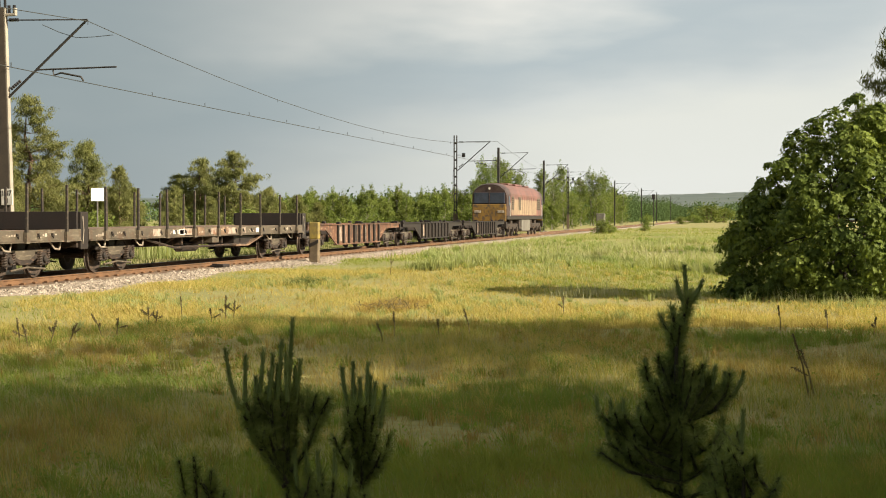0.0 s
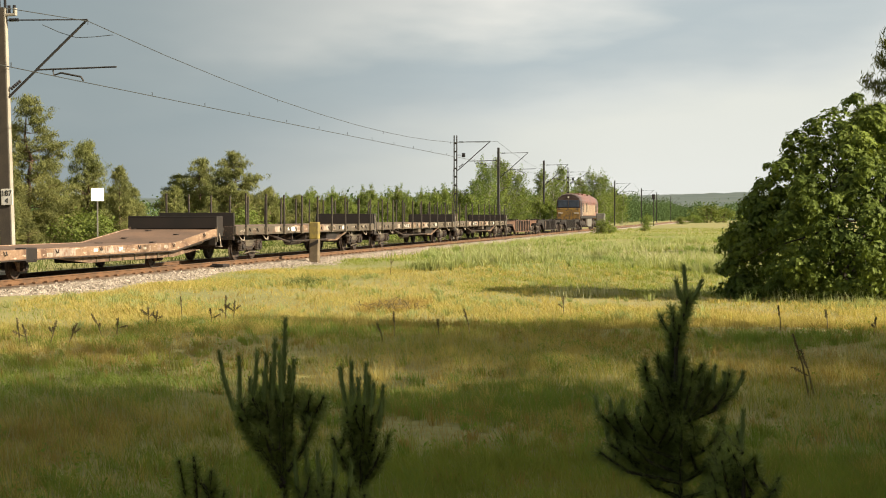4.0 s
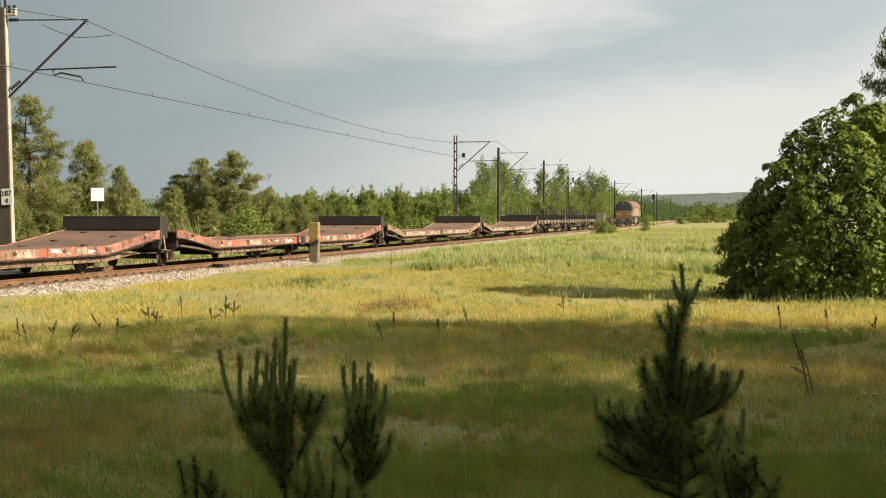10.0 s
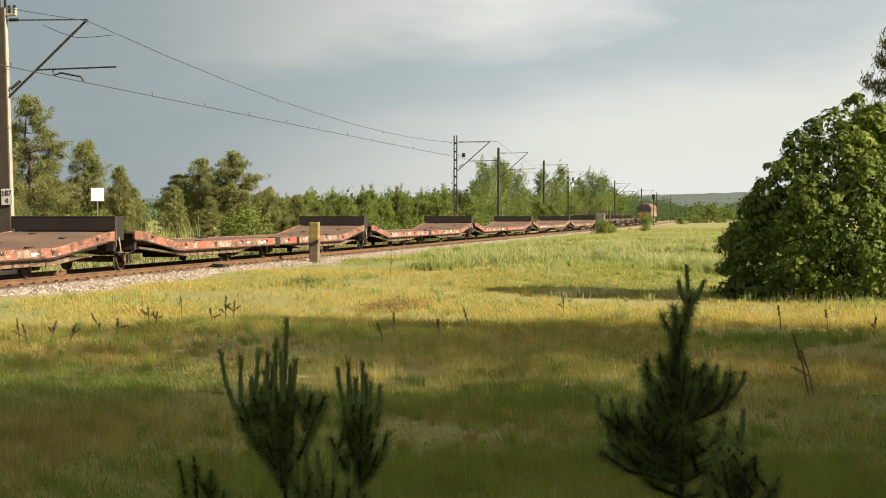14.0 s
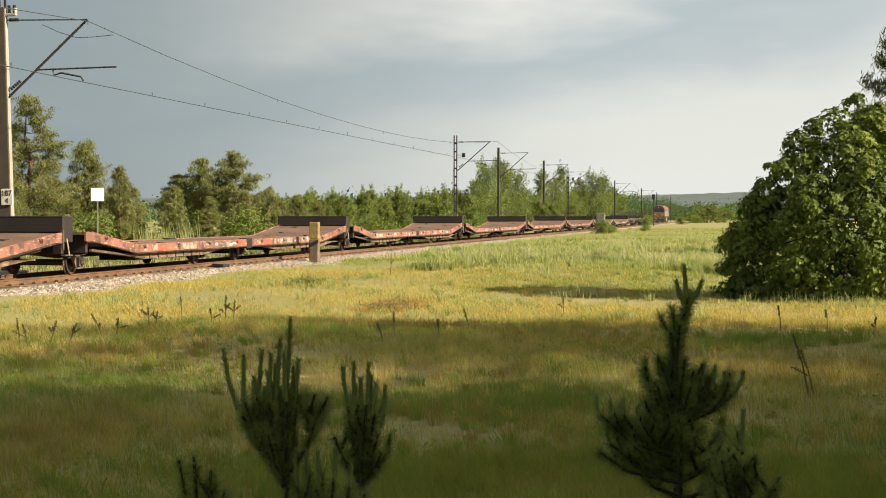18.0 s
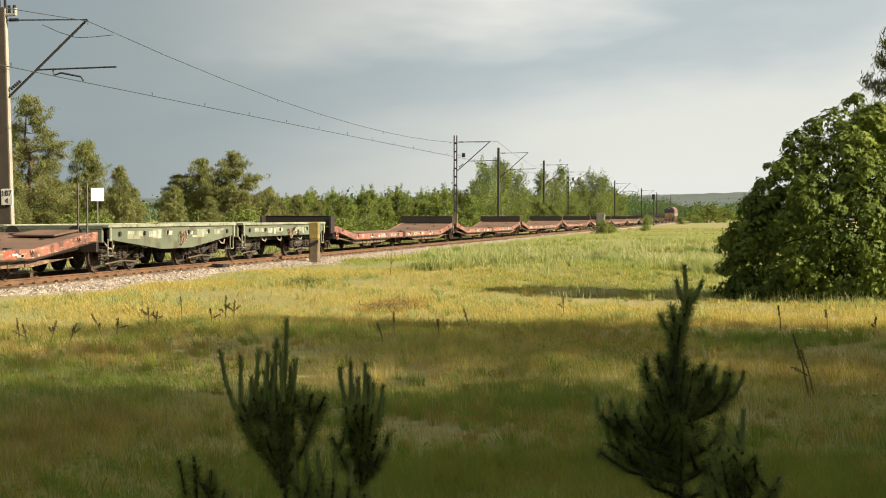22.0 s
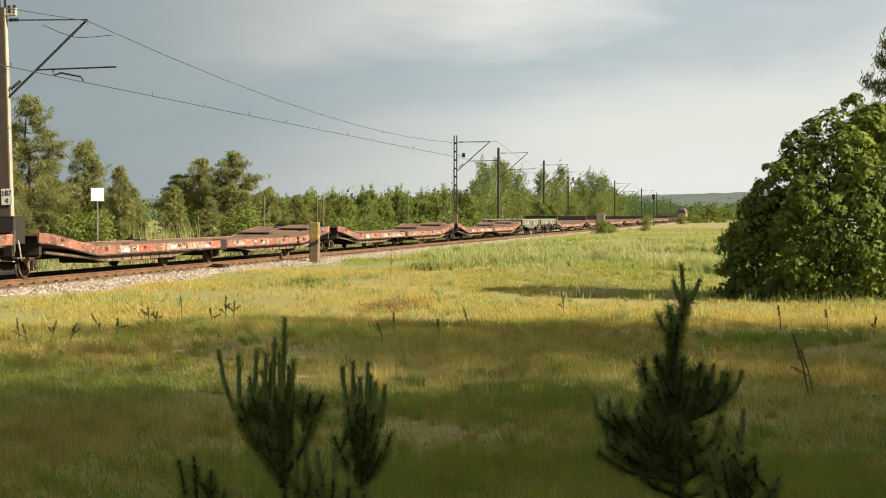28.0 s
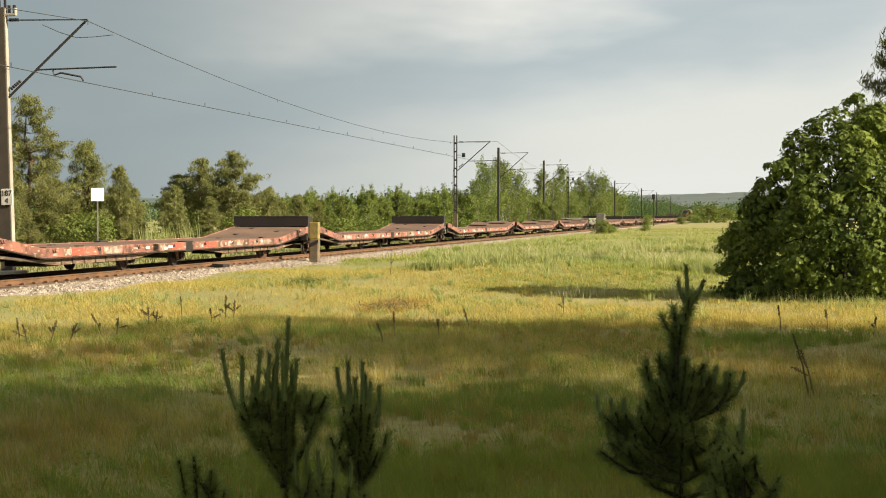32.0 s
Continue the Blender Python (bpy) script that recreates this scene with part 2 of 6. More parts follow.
# ---- building blocks ----
class Geo:
    """Collects simple solids into one mesh."""

    def __init__(self):
        self.v, self.f = [], []

    def add(self, verts, faces):
        n = len(self.v)
        self.v += [tuple(p) for p in verts]
        self.f += [tuple(i + n for i in q) for q in faces]
        return self

    def box(self, x0, x1, y0, y1, z0, z1, m=None):
        p = [Vector((x, y, z)) for z in (z0, z1) for x, y in ((x0, y0), (x1, y0), (x1, y1), (x0, y1))]
        if m is not None:
            p = [m @ q for q in p]
        return self.add(p, [(3, 2, 1, 0), (4, 5, 6, 7), (0, 1, 5, 4), (1, 2, 6, 5), (2, 3, 7, 6), (3, 0, 4, 7)])

    def prism(self, profile, y0, y1):
        """A profile of (x, z), counter-clockwise seen from -y, drawn out from y0 to y1."""
        n = len(profile)
        p = [(x, y0, z) for x, z in profile] + [(x, y1, z) for x, z in profile]
        return self.add(p, [tuple(range(n)), tuple(range(2 * n - 1, n - 1, -1))] +
                        [((i + 1) % n, i, i + n, (i + 1) % n + n) for i in range(n)])

    def loft(self, rings, close=True):
        """Skin over rings of equally many points."""
        n = len(rings[0])
        p = [q for r in rings for q in r]
        f = [(k * n + i, k * n + (i + 1) % n, (k + 1) * n + (i + 1) % n, (k + 1) * n + i)
             for k in range(len(rings) - 1) for i in range(n)]
        if close:
            f += [tuple(range(n - 1, -1, -1)), tuple(range((len(rings) - 1) * n, len(rings) * n))]
        return self.add(p, f)

    def tube(self, points, radii, seg=6):
        pts = [Vector(p) for p in points]
        if not isinstance(radii, (list, tuple)):
            radii = [radii] * len(pts)
        rings = []
        for i, p in enumerate(pts):
            d = (pts[min(i + 1, len(pts) - 1)] - pts[max(i - 1, 0)]).normalized()
            a = d.orthogonal().normalized() if abs(d.z) > 0.95 else d.cross(Vector((0, 0, 1))).normalized()
            b = d.cross(a)
            rings.append([p + radii[i] * (math.cos(k * math.tau / seg) * a + math.sin(k * math.tau / seg) * b) for k in range(seg)])
        return self.loft(rings)

    def mesh(self, name, bevel=0.0):
        me = bpy.data.meshes.new(name)
        me.from_pydata(self.v, [], self.f)
        bm = bmesh.new()
        bm.from_mesh(me)
        bmesh.ops.recalc_face_normals(bm, faces=bm.faces)
        if bevel:
            bmesh.ops.bevel(bm, geom=[e for e in bm.edges if e.is_manifold and e.calc_face_angle(0) > 0.5], offset=bevel,
                            segments=1, affect="EDGES", clamp_overlap=True)
        bm.to_mesh(me)
        bm.free()
        return me


def part(name, geo, mat, parent=None, label="", bevel=0.0, at=None):
    me = geo if isinstance(geo, bpy.types.Mesh) else geo.mesh(name, bevel)
    if not me.materials:
        me.materials.append(M[mat])
    ob = new(name, me)
    ob.parent = parent
    if at is not None:
        ob.matrix_basis = at
    if label:
        tagged(ob, label)
    return ob


def thing(name, label, category, group="", at=None):
    ob = tagged(new(name), label, category, group)
    if at is not None:
        ob.matrix_basis = at
    return ob


def mesh_np(name, v, f, mat=None):
    """A mesh from arrays: v (n, 3), f (m, k)."""
    me = bpy.data.meshes.new(name)
    m, k = f.shape
    me.vertices.add(len(v)), me.loops.add(m * k), me.polygons.add(m)
    me.vertices.foreach_set("co", np.ascontiguousarray(v, np.float32).ravel())
    me.loops.foreach_set("vertex_index", np.ascontiguousarray(f, np.int32).ravel())
    me.polygons.foreach_set("loop_start", np.arange(0, m * k, k, dtype=np.int32))
    me.update(calc_edges=True)
    if mat:
        me.materials.append(M[mat])
    return me


# ---- the line of the railway: straight, s metres along it, n metres to its right, rail tops at z = 0 ----
PSI = math.atan(0.1965)
TX, TY = math.sin(PSI), math.cos(PSI)
TRACK_TURN = 90 - math.degrees(PSI)


def on_track(s, n, z=0.0):
    return (-18.13 + s * TX + n * TY, s * TY - n * TX, z)


def track_pose(s, n=0.0, z=0.0):
    return pose(*on_track(s, n, z), 0, 0, TRACK_TURN)


GROUND = -0.25


def ground_z(x, y):
    """Height of the meadow: gently uneven, level beside the track."""
    far = np.clip((np.hypot(x, y) - 700) / 700, 0, 1)
    rise = 0.42 * np.exp(-((x - 3.4) / 5.0) ** 2 - ((y - 40.5) / np.where(y < 40.5, 3.3, 9.0)) ** 2)
    nt = (x + 18.13) * TY - y * TX
    roll = np.clip((nt - 4) / 6, 0, 1) * np.clip((y - 42) / 12, 0, 1) * np.clip((190 - y) / 60, 0, 1)
    rise = rise + roll * (0.10 * np.sin(y * 0.37 + 1.1 * np.sin(x * 0.21)) + 0.06 * np.sin(x * 0.55 + y * 0.13))
    return GROUND + rise + 0.05 * np.sin(x * 0.31 + 1.3 * np.sin(y * 0.11)) * np.cos(y * 0.23 + 0.5) + 0.03 * np.sin(x * 0.9 + y * 0.7) - 6.0 * far


# ---- ground, ballast and track ----
def build_ground():
    xs = np.unique(np.concatenate([np.linspace(-4200, -200, 24), np.linspace(-200, -30, 30), np.linspace(-30, 30, 140), np.linspace(30, 200, 30), np.linspace(200, 4200, 24)]))
    ys = np.unique(np.concatenate([np.linspace(-600, -20, 12), np.linspace(-20, 70, 180), np.linspace(70, 300, 70), np.linspace(300, 4700, 40)]))
    gx, gy = np.meshgrid(xs, ys)
    v = np.stack([gx.ravel(), gy.ravel(), ground_z(gx, gy).ravel()], 1)
    a = (np.arange(len(ys) - 1)[:, None] * len(xs) + np.arange(len(xs) - 1)[None, :]).ravel()
    f = np.stack([a, a + 1, a + 1 + len(xs), a + len(xs)], 1)
    me = mesh_np("ground", v, f, "soil")
    tagged(new("ground", me), "dry summer meadow ground with thin soil", "ground", kind="structure")


def build_ballast():
    """A rubble bank: fine grid with every point pushed about, under the sleepers."""
    rng = np.random.default_rng(5)
    near = [-60 + 4 * i for i in range(19)] + list(np.arange(16.0, 28.0, 0.3)) + list(np.arange(28.0, 80.0, 0.075)) + list(np.arange(80.0, 90.0, 0.2)) + list(np.arange(90.0, 200.0, 0.6)) + list(np.arange(200.0, 900.0, 12.0))
    ss = np.array(near)
    prof = np.array([(-3.1, -0.5), (-2.6, -0.30), (-2.2, -0.22)] + [(-1.9, -0.19)] + [(-1.3, -0.17), (-0.6, -0.17), (0.0, -0.17), (0.6, -0.17), (1.3, -0.17)] +
                    [(1.45 + 0.07 * i, -0.165 - 0.0077 * i + (0.016 if i % 2 else 0)) for i in range(30)] + [(3.6, -0.45)])
    S, k = len(ss), len(prof)
    s = np.repeat(ss, k)
    n = np.tile(prof[:, 0], S) + rng.normal(0, 0.022, S * k)
    z = np.tile(prof[:, 1], S) + rng.normal(0, 0.026, S * k)
    s = s + rng.normal(0, 0.03, S * k)
    v = np.stack([-18.13 + s * TX + n * TY, s * TY - n * TX, z], 1)
    for name, lab, mat, c0, c1 in (("ballast_bank", "pale crushed stone ballast shoulder", "ballast", 9, k - 1), ("track_bed", "rust-stained stones between the rails", "bed", 0, 9)):
        a = (np.arange(S - 1)[:, None] * k + np.arange(c0, c1)[None, :]).ravel()
        f = np.stack([a, a + 1, a + 1 + k, a + k], 1)
        tagged(new(name, mesh_np(name, v, f, mat)), lab, "ballast", kind="stuff")
    # loose stones on the near shoulder
    m = 36000
    s = 22 + 58 * rng.random(m) ** 1.3
    n = 1.55 + 1.9 * rng.random(m)
    z = -0.165 - np.clip(n - 1.45, 0, 3) * 0.11 + 0.012
    r = 0.018 + 0.028 * rng.random(m) ** 2
    base = np.array([(1, 0, 0), (-1, 0, 0), (0, 1, 0), (0, -1, 0), (0, 0, 1), (0, 0, -1)], float)
    c = np.stack([-18.13 + s * TX + n * TY, s * TY - n * TX, z], 1)
    v = c[:, None, :] + base[None] * r[:, None, None] * rng.uniform(0.6, 1.4, (m, 6, 1)) + rng.normal(0, 0.008, (m, 6, 3))
    tri = np.array([(0, 2, 4), (2, 1, 4), (1, 3, 4), (3, 0, 4), (2, 0, 5), (1, 2, 5), (3, 1, 5), (0, 3, 5)])
    f = (np.arange(m)[:, None, None] * 6 + tri[None]).reshape(-1, 3)
    tagged(new("ballast_stones", mesh_np("ballast_stones", v.reshape(-1, 3), f, "ballast")), "loose pale grey ballast stones beside the rails", "stones", kind="stuff")


def build_track():
    line = thing("railway_track", "single straight railway track with rusty rails on sleepers", "railway track", at=track_pose(0))
    tagged(line, kind="structure")
    prof = [(-0.075, -0.17), (0.075, -0.17), (0.075, -0.155), (0.02, -0.13), (0.018, -0.045), (0.036, -0.035), (0.036, -0.004), (-0.036, -0.004), (-0.036, -0.035), (-0.018, -0.045), (-0.02, -0.13), (-0.075, -0.155)]
    for y in (-0.7525, 0.7525):
        g = Geo()
        g.loft([[(x, y + a, z) for a, z in prof] for x in (-60.0, 20.0, 60.0, 200.0, 900.0)])
        r = part("rail", g, "rail", line)
        part("rail_head", Geo().box(-60, 900, y - 0.03, y + 0.03, -0.0041, 0.0), "railtop", r, "polished running surface of the rail")
    sl = Geo().box(-0.12, 0.12, -1.3, 1.3, -0.30, -0.148).mesh("sleeper", 0.015)
    cl = Geo()
    for y in (-0.7525, 0.7525):
        for d in (-0.13, 0.13):
            cl.box(-0.06, 0.06, y + d - 0.05, y + d + 0.05, -0.15, -0.10)
    cl = cl.mesh("rail_clip", 0.01)
    for i in range(150):
        o = part("sleeper", sl, "wood", line, at=pose(18 + 0.62 * i, 0, 0, 0, 0, random.uniform(-0.8, 0.8)))
        part("rail_clip", cl, "rail", o)
    rest = Geo()
    for i in range(330):
        x = 18 + 0.62 * (150 + i)
        rest.box(x - 0.12, x + 0.12, -1.3, 1.3, -0.30, -0.148)
    tagged(part("sleepers_beyond", rest, "wood", line), "row of dark sleepers further along", kind="stuff")


# ---- running gear ----
def wheelset_mesh(r=0.46, y=0.72):
    g = Geo()
    g.tube([(0, -1.0, 0), (0, 1.0, 0)], 0.085, 8)
    for sgn in (-1, 1):
        prof = [(0.0, r), (0.02, r + 0.028), (0.035, r + 0.028), (0.06, r - 0.03), (0.07, r - 0.09), (0.03, r * 0.55), (0.075, 0.16), (0.10, 0.14)]
        a = [[(q * math.cos(k * math.tau / 20), sgn * (y + 0.06 - d), q * math.sin(k * math.tau / 20)) for k in range(20)]
             for d, q in [(-0.03, 0.14), (-0.03, 0.2), (-0.01, r * 0.55), (-0.035, r - 0.07), (-0.06, r - 0.05), (-0.06, r - 0.004)] + prof]
        g.loft(a)
    return g.mesh("wheelset")


WHEELSET = {}


def wheelset(parent, x, r=0.46):
    if r not in WHEELSET:
        WHEELSET[r] = wheelset_mesh(r)
    return part("wheelset", WHEELSET[r], "wheel", parent, "steel wheels on an axle", at=pose(x, 0, r))


BOGIE = {}


def spring_geo(x, y, z0, z1, r=0.07, turns=5):
    g = Geo()
    pts = [(x + r * math.cos(a), y + r * math.sin(a), z0 + (z1 - z0) * i / (turns * 8)) for i in range(turns * 8 + 1) for a in [i * math.tau / 8]]
    return g.tube(pts, 0.025, 5)


def bogie(parent, x, base=1.8, mat="under", wheels=2):
    """A freight bogie in parts: side frames, bolster, wheelsets, axle boxes, springs."""
    key = (base, wheels)
    if key not in BOGIE:
        half = base / 2
        fr = {}
        for sgn in (-1, 1):
            prof = [(-half - 0.42, 0.62), (-half - 0.2, 0.60), (-half + 0.32, 0.47), (-0.25, 0.33), (0.25, 0.33), (half - 0.32, 0.47), (half + 0.2, 0.60), (half + 0.42, 0.62),
                    (half + 0.42, 0.71), (half + 0.18, 0.70), (half - 0.34, 0.58), (0.25, 0.45), (-0.25, 0.45), (-half + 0.34, 0.58), (-half - 0.18, 0.70), (-half - 0.42, 0.71)]
            fr[sgn] = Geo().prism(prof, sgn * 1.0 - 0.06, sgn * 1.0 + 0.06).mesh("side_frame", 0.015)
        for sgn in (-1, 1):
            fr[sgn * 2] = Geo().box(-half - 0.36, -half + 0.36, sgn * 1.0 - 0.05, sgn * 1.0 + 0.05, 0.64, 0.70).box(half - 0.36, half + 0.36, sgn * 1.0 - 0.05, sgn * 1.0 + 0.05, 0.64, 0.70) \
                .box(-0.55, 0.55, sgn * 1.0 - 0.04, sgn * 1.0 + 0.04, 0.451, 0.70).tube([(-half, sgn * 1.12, 0.22), (0, sgn * 1.1, 0.28), (half, sgn * 1.12, 0.22)], 0.03, 5).mesh("brake_beam", 0.01)
        bol = Geo().box(-0.22, 0.22, -0.95, 0.95, 0.45, 0.86).mesh("bolster", 0.03)
        box = Geo().box(-0.13, 0.13, -0.11, 0.11, -0.15, 0.15).tube([(0, -0.17, 0), (0, 0.17, 0)], 0.10, 10).mesh("axle_box", 0.02)
        BOGIE[key] = (fr, bol, box, spring_geo(0, 0, -0.14, 0.16).mesh("spring"))
    fr, bol, box, spr = BOGIE[key]
    b = part("bogie", bol, mat, parent, "grimy freight bogie", at=pose(x, 0, 0))
    for sgn in (-1, 1):
        part("side_frame", fr[sgn], mat, b)
        part("brake_beam", fr[sgn * 2], "brown", b, "brown frame plate with brake rod")
    n = wheels
    for i in range(n):
        ax = -base / 2 + base * i / (n - 1)
        w = part("wheelset", WHEELSET.setdefault(0.46, WHEELSET.get(0.46) or wheelset_mesh()), "wheel", b, "steel wheels on an axle", at=pose(ax, 0, 0.46))
        for sgn in (-1, 1):
            part("axle_box", box, mat, b, at=pose(ax, sgn * 1.0, 0.46))
            for d in (-0.21, 0.21):
                part("spring", spr, "wheel", b, at=pose(ax + d, sgn * 1.06, 0.46))
    return b


BUFFER = []


def buffers(parent, x, d, z=1.05, mat="black"):
    if not BUFFER:
        for sgn in (-1, 1):
            g = Geo().tube([(0, 0, 0), (sgn * 0.34, 0, 0)], 0.10, 10).tube([(sgn * 0.30, 0, 0), (sgn * 0.50, 0, 0)], 0.075, 10).tube([(sgn * 0.48, 0, 0), (sgn * 0.53, 0, 0)], 0.21, 14)
            BUFFER.append(g.mesh("buffer"))
    for y in (-0.875, 0.875):
        part("buffer", BUFFER[0 if d < 0 else 1], mat, parent, at=pose(x, y, z))
    part("coupling", Geo().tube([(x, 0, z), (x + d * 0.25, 0, z - 0.02), (x + d * 0.55, 0, z - 0.12)], 0.05, 6), "black", parent)


def marks(parent, y, spots, mat="stencil", name="marking"):
    """Flat lettering panels as plain bars on a side at y: (x, z, width, height)."""
    for x, z, w, h in spots:
        part(name, Geo().box(x - w / 2, x + w / 2, min(y, y * 1.003), max(y, y * 1.003), z - h / 2, z + h / 2), mat, parent)


# ---- wagons: x along the track away from the viewer's end, near side at -y ----
def low_unit(mat, panel=True, plates=False, seed=0, rear=False):
    """A two-platform low wagon: each platform on two axles, ends swept up to buffer height."""
    L, W = 26.9, 1.5
    rnd = random.Random(seed)
    u = thing("low_platform_wagon", {"salmon": "faded red", "tan": "weathered rusty tan"}[mat] + " low twin platform wagon, empty" +
              (", black end flap" if panel else ", loose plates on deck"), "freight wagon", "wagons of the train")
    hi, lo = 1.10, 0.73
    mid = 13.35
    for a, b, sweep in ((0.35, mid - 0.12, -1), (mid + 0.12, L - 0.75, 1)):
        if sweep < 0:
            top = [(a, hi), (a + 0.5, hi - 0.01), (a + 3.3, lo), (b, lo)]
        else:
            top = [(a, lo), (b - 3.6, lo), (b - 0.4, hi - 0.02), (b, hi)]

        def strip(off0, off1):
            return [(x, z + off1) for x, z in top] + [(x, z + off0) for x, z in reversed(top)]
        d = part("deck", Geo().prism(strip(-0.07, -0.02), -W + 0.06, W - 0.06), "deck", u, "worn brown deck, dusty and bare")
        for y in (-W, W - 0.06):
            part("side_beam", Geo().prism(strip(-0.235, 0.0), y, y + 0.06), mat, u, "", bevel=0.008)
            part("beam_flange", Geo().prism(strip(-0.262, -0.236), y - 0.03 if y < 0 else y, y + 0.06 if y < 0 else y + 0.09), "under", u)
        xs = [x for x, _ in top]
        fish = [(a + 1.2, 0.475), (a + 3.4, 0.30), (b - 3.4, 0.30), (b - 1.2, 0.475)] if sweep > 0 else [(a + 2.3, 0.475), (a + 4.2, 0.30), (b - 4.0, 0.30), (b - 1.8, 0.475)]
        for y in (-1.36, 1.28):
            part("truss_beam", Geo().prism(fish[::1] + [(fish[3][0], 0.455), (fish[0][0], 0.455)], y, y + 0.08), "rustbeam", u, "rust-stained lower beam", bevel=0.006)
        for k in range(7):
            x = fish[1][0] + (fish[2][0] - fish[1][0]) * (k + 0.5) / 7
            part("gusset", Geo().box(x - 0.035, x + 0.035, -1.385, -1.362, 0.31, 0.465), "brown", u)
        for k in range(5):
            x = a + 1.2 + (b - a - 2.4) * k / 4
            z = float(np.interp(x, [q for q, _ in top], [q for _, q in top]))
            part("lashing_eye", Geo().tube([(x - 0.06, -W - 0.008, z - 0.03), (x - 0.05, -W - 0.035, z - 0.11), (x + 0.05, -W - 0.035, z - 0.11), (x + 0.06, -W - 0.008, z - 0.03)], 0.014, 5), "black", u)
        # inclined strut under the swept end
        e0, e1 = ((b - 4.6, 0.36), (b - 0.9, 0.70)) if sweep > 0 else ((a + 4.2, 0.36), (a + 0.6, 0.62))
        for y in (-1.34, 1.34):
            part("strut", Geo().tube([(e0[0], y, e0[1]), (e1[0], y, e1[1])], 0.045, 5), "brown", u)
        for x in ((a + 0.55, a + 9.6) if sweep < 0 else (a + 0.35, a + 8.9)):
            w = wheelset(u, x, 0.31)
            for y in (-1.0, 1.0):
                part("axle_guard", Geo().prism([(x - 0.34, 0.50), (x - 0.13, 0.18), (x + 0.13, 0.18), (x + 0.34, 0.50)], y - 0.03, y + 0.03), "rustbeam", u)
                part("axle_box", Geo().box(x - 0.12, x + 0.12, y - 0.12, y + 0.12, 0.20, 0.44).tube([(x, y - 0.16, 0.31), (x, y + 0.16, 0.31)], 0.09, 8), "under", u, bevel=0.01)
                part("leaf_spring", Geo().prism([(x - 0.5, 0.54), (x - 0.2, 0.445), (x + 0.2, 0.445), (x + 0.5, 0.54), (x + 0.2, 0.485), (x - 0.2, 0.485)][::1], y - 0.05, y + 0.05), "under", u)
        for k in range(3):
            x = a + 4.6 + 1.5 * k
            part("brake_box", Geo().box(x, x + 0.8, -0.9 + 0.5 * (k % 2), 0.2 + 0.5 * (k % 2), 0.25, 0.45), "black", u, bevel=0.02)
        for k in range(5):
            x, y = (b - 4.4 + 0.95 * k if sweep > 0 else a + 3.6 + 1.1 * k), (-0.75 if k % 2 else 0.55)
            z = np.interp(x, [q for q, _ in top], [q for _, q in top])
            part("deck_slot", Geo().box(x - 0.16, x + 0.16, y - 0.06, y + 0.06, z - 0.02, z + 0.002 - 0.004 * 0), "black", u, at=None)
        sp = []
        for k in range(7):
            sp.append((rnd.uniform(a + 3.6, b - 0.6) if sweep < 0 else rnd.uniform(a + 0.6, b - 4.2), lo - 0.12 + rnd.uniform(-0.04, 0.04), rnd.uniform(0.10, 0.45), rnd.uniform(0.04, 0.10)))
        marks(u, -W - 0.004, sp)
        x0, x1 = (a + 3.8, b - 0.8) if sweep < 0 else (a + 0.8, b - 4.4)
        marks(u, -W - 0.002, [(x0 + (x1 - x0) * (k + rnd.uniform(0.2, 0.8)) / 3, lo - 0.115, rnd.uniform(0.7, 1.7), rnd.uniform(0.14, 0.19)) for k in range(3)], "paleplate", "faded_panel")
        marks(u, -W - 0.003, [(rnd.uniform(x0, x1), lo - 0.12, rnd.uniform(0.25, 0.6), 0.20) for k in range(3)], "rustbeam", "bare_patch")
        marks(u, -W - 0.005, [(rnd.uniform(x0, x1), lo - 0.115, rnd.uniform(0.3, 0.75), 0.19) for k in range(2 if mat == "salmon" else 0)], "redpanel", "red_panel")
        marks(u, -W - 0.0055, [(rnd.uniform(x0, x1), lo - rnd.uniform(0.07, 0.16), rnd.uniform(0.12, 0.4), rnd.uniform(0.05, 0.1)) for k in range(3)], "white", "lettering_bar")
    # junction of the two platforms
    for y in (-1.515, 1.215):
        part("middle_coupling", Geo().box(mid - 0.28, mid + 0.28, y, y + 0.3, 0.42, 0.76), "black", u, bevel=0.02)
    part("drawbar", Geo().box(mid - 0.5, mid + 0.5, -0.2, 0.2, 0.42, 0.62), "black", u)
    for x0, d in ((0.52, -1), (L - 0.52, 1)):
        xa, xb = min(x0, x0 - d * 0.12), max(x0, x0 - d * 0.12)
        part("end_beam", Geo().box(xa, xb, -1.42, 1.42, 0.56, 1.04), "black", u, bevel=0.02)
        buffers(u, x0, d * 1.0, 0.98)
    if panel:
        x = L - 0.74
        part("end_flap", Geo().box(x, x + 0.07, -1.5, 1.5, 1.11, 1.50).box(x - 0.01, x + 0.09, -1.5, 1.5, 1.47, 1.505), "black", u, "black steel end flap folded upright", bevel=0.012)
        for y in (-1.5, 1.42):
            part("flap_cheek", Geo().box(x + 0.072, x + 0.56, y, y + 0.08, 0.86, 1.50), "black", u, bevel=0.012)
            part("brake_hose", Geo().tube([(x + 0.2, y, 0.95), (x + 0.24, y - 0.03, 0.7), (x + 0.3, y - 0.02, 0.52)], 0.018, 6), "stencil", u)
            part("step_iron", Geo().box(x + 0.1, x + 0.5, y - 0.02, y + 0.1, 0.52, 0.55), "brown", u)
            part("stanchion", Geo().box(x - 0.03, x + 0.03, y - 0.02, y + 0.05, 0.68, 1.16), "brown", u)
        part("flap_back", Geo().box(x + 0.49, x + 0.56, -1.418, 1.418, 0.88, 1.48), "black", u)
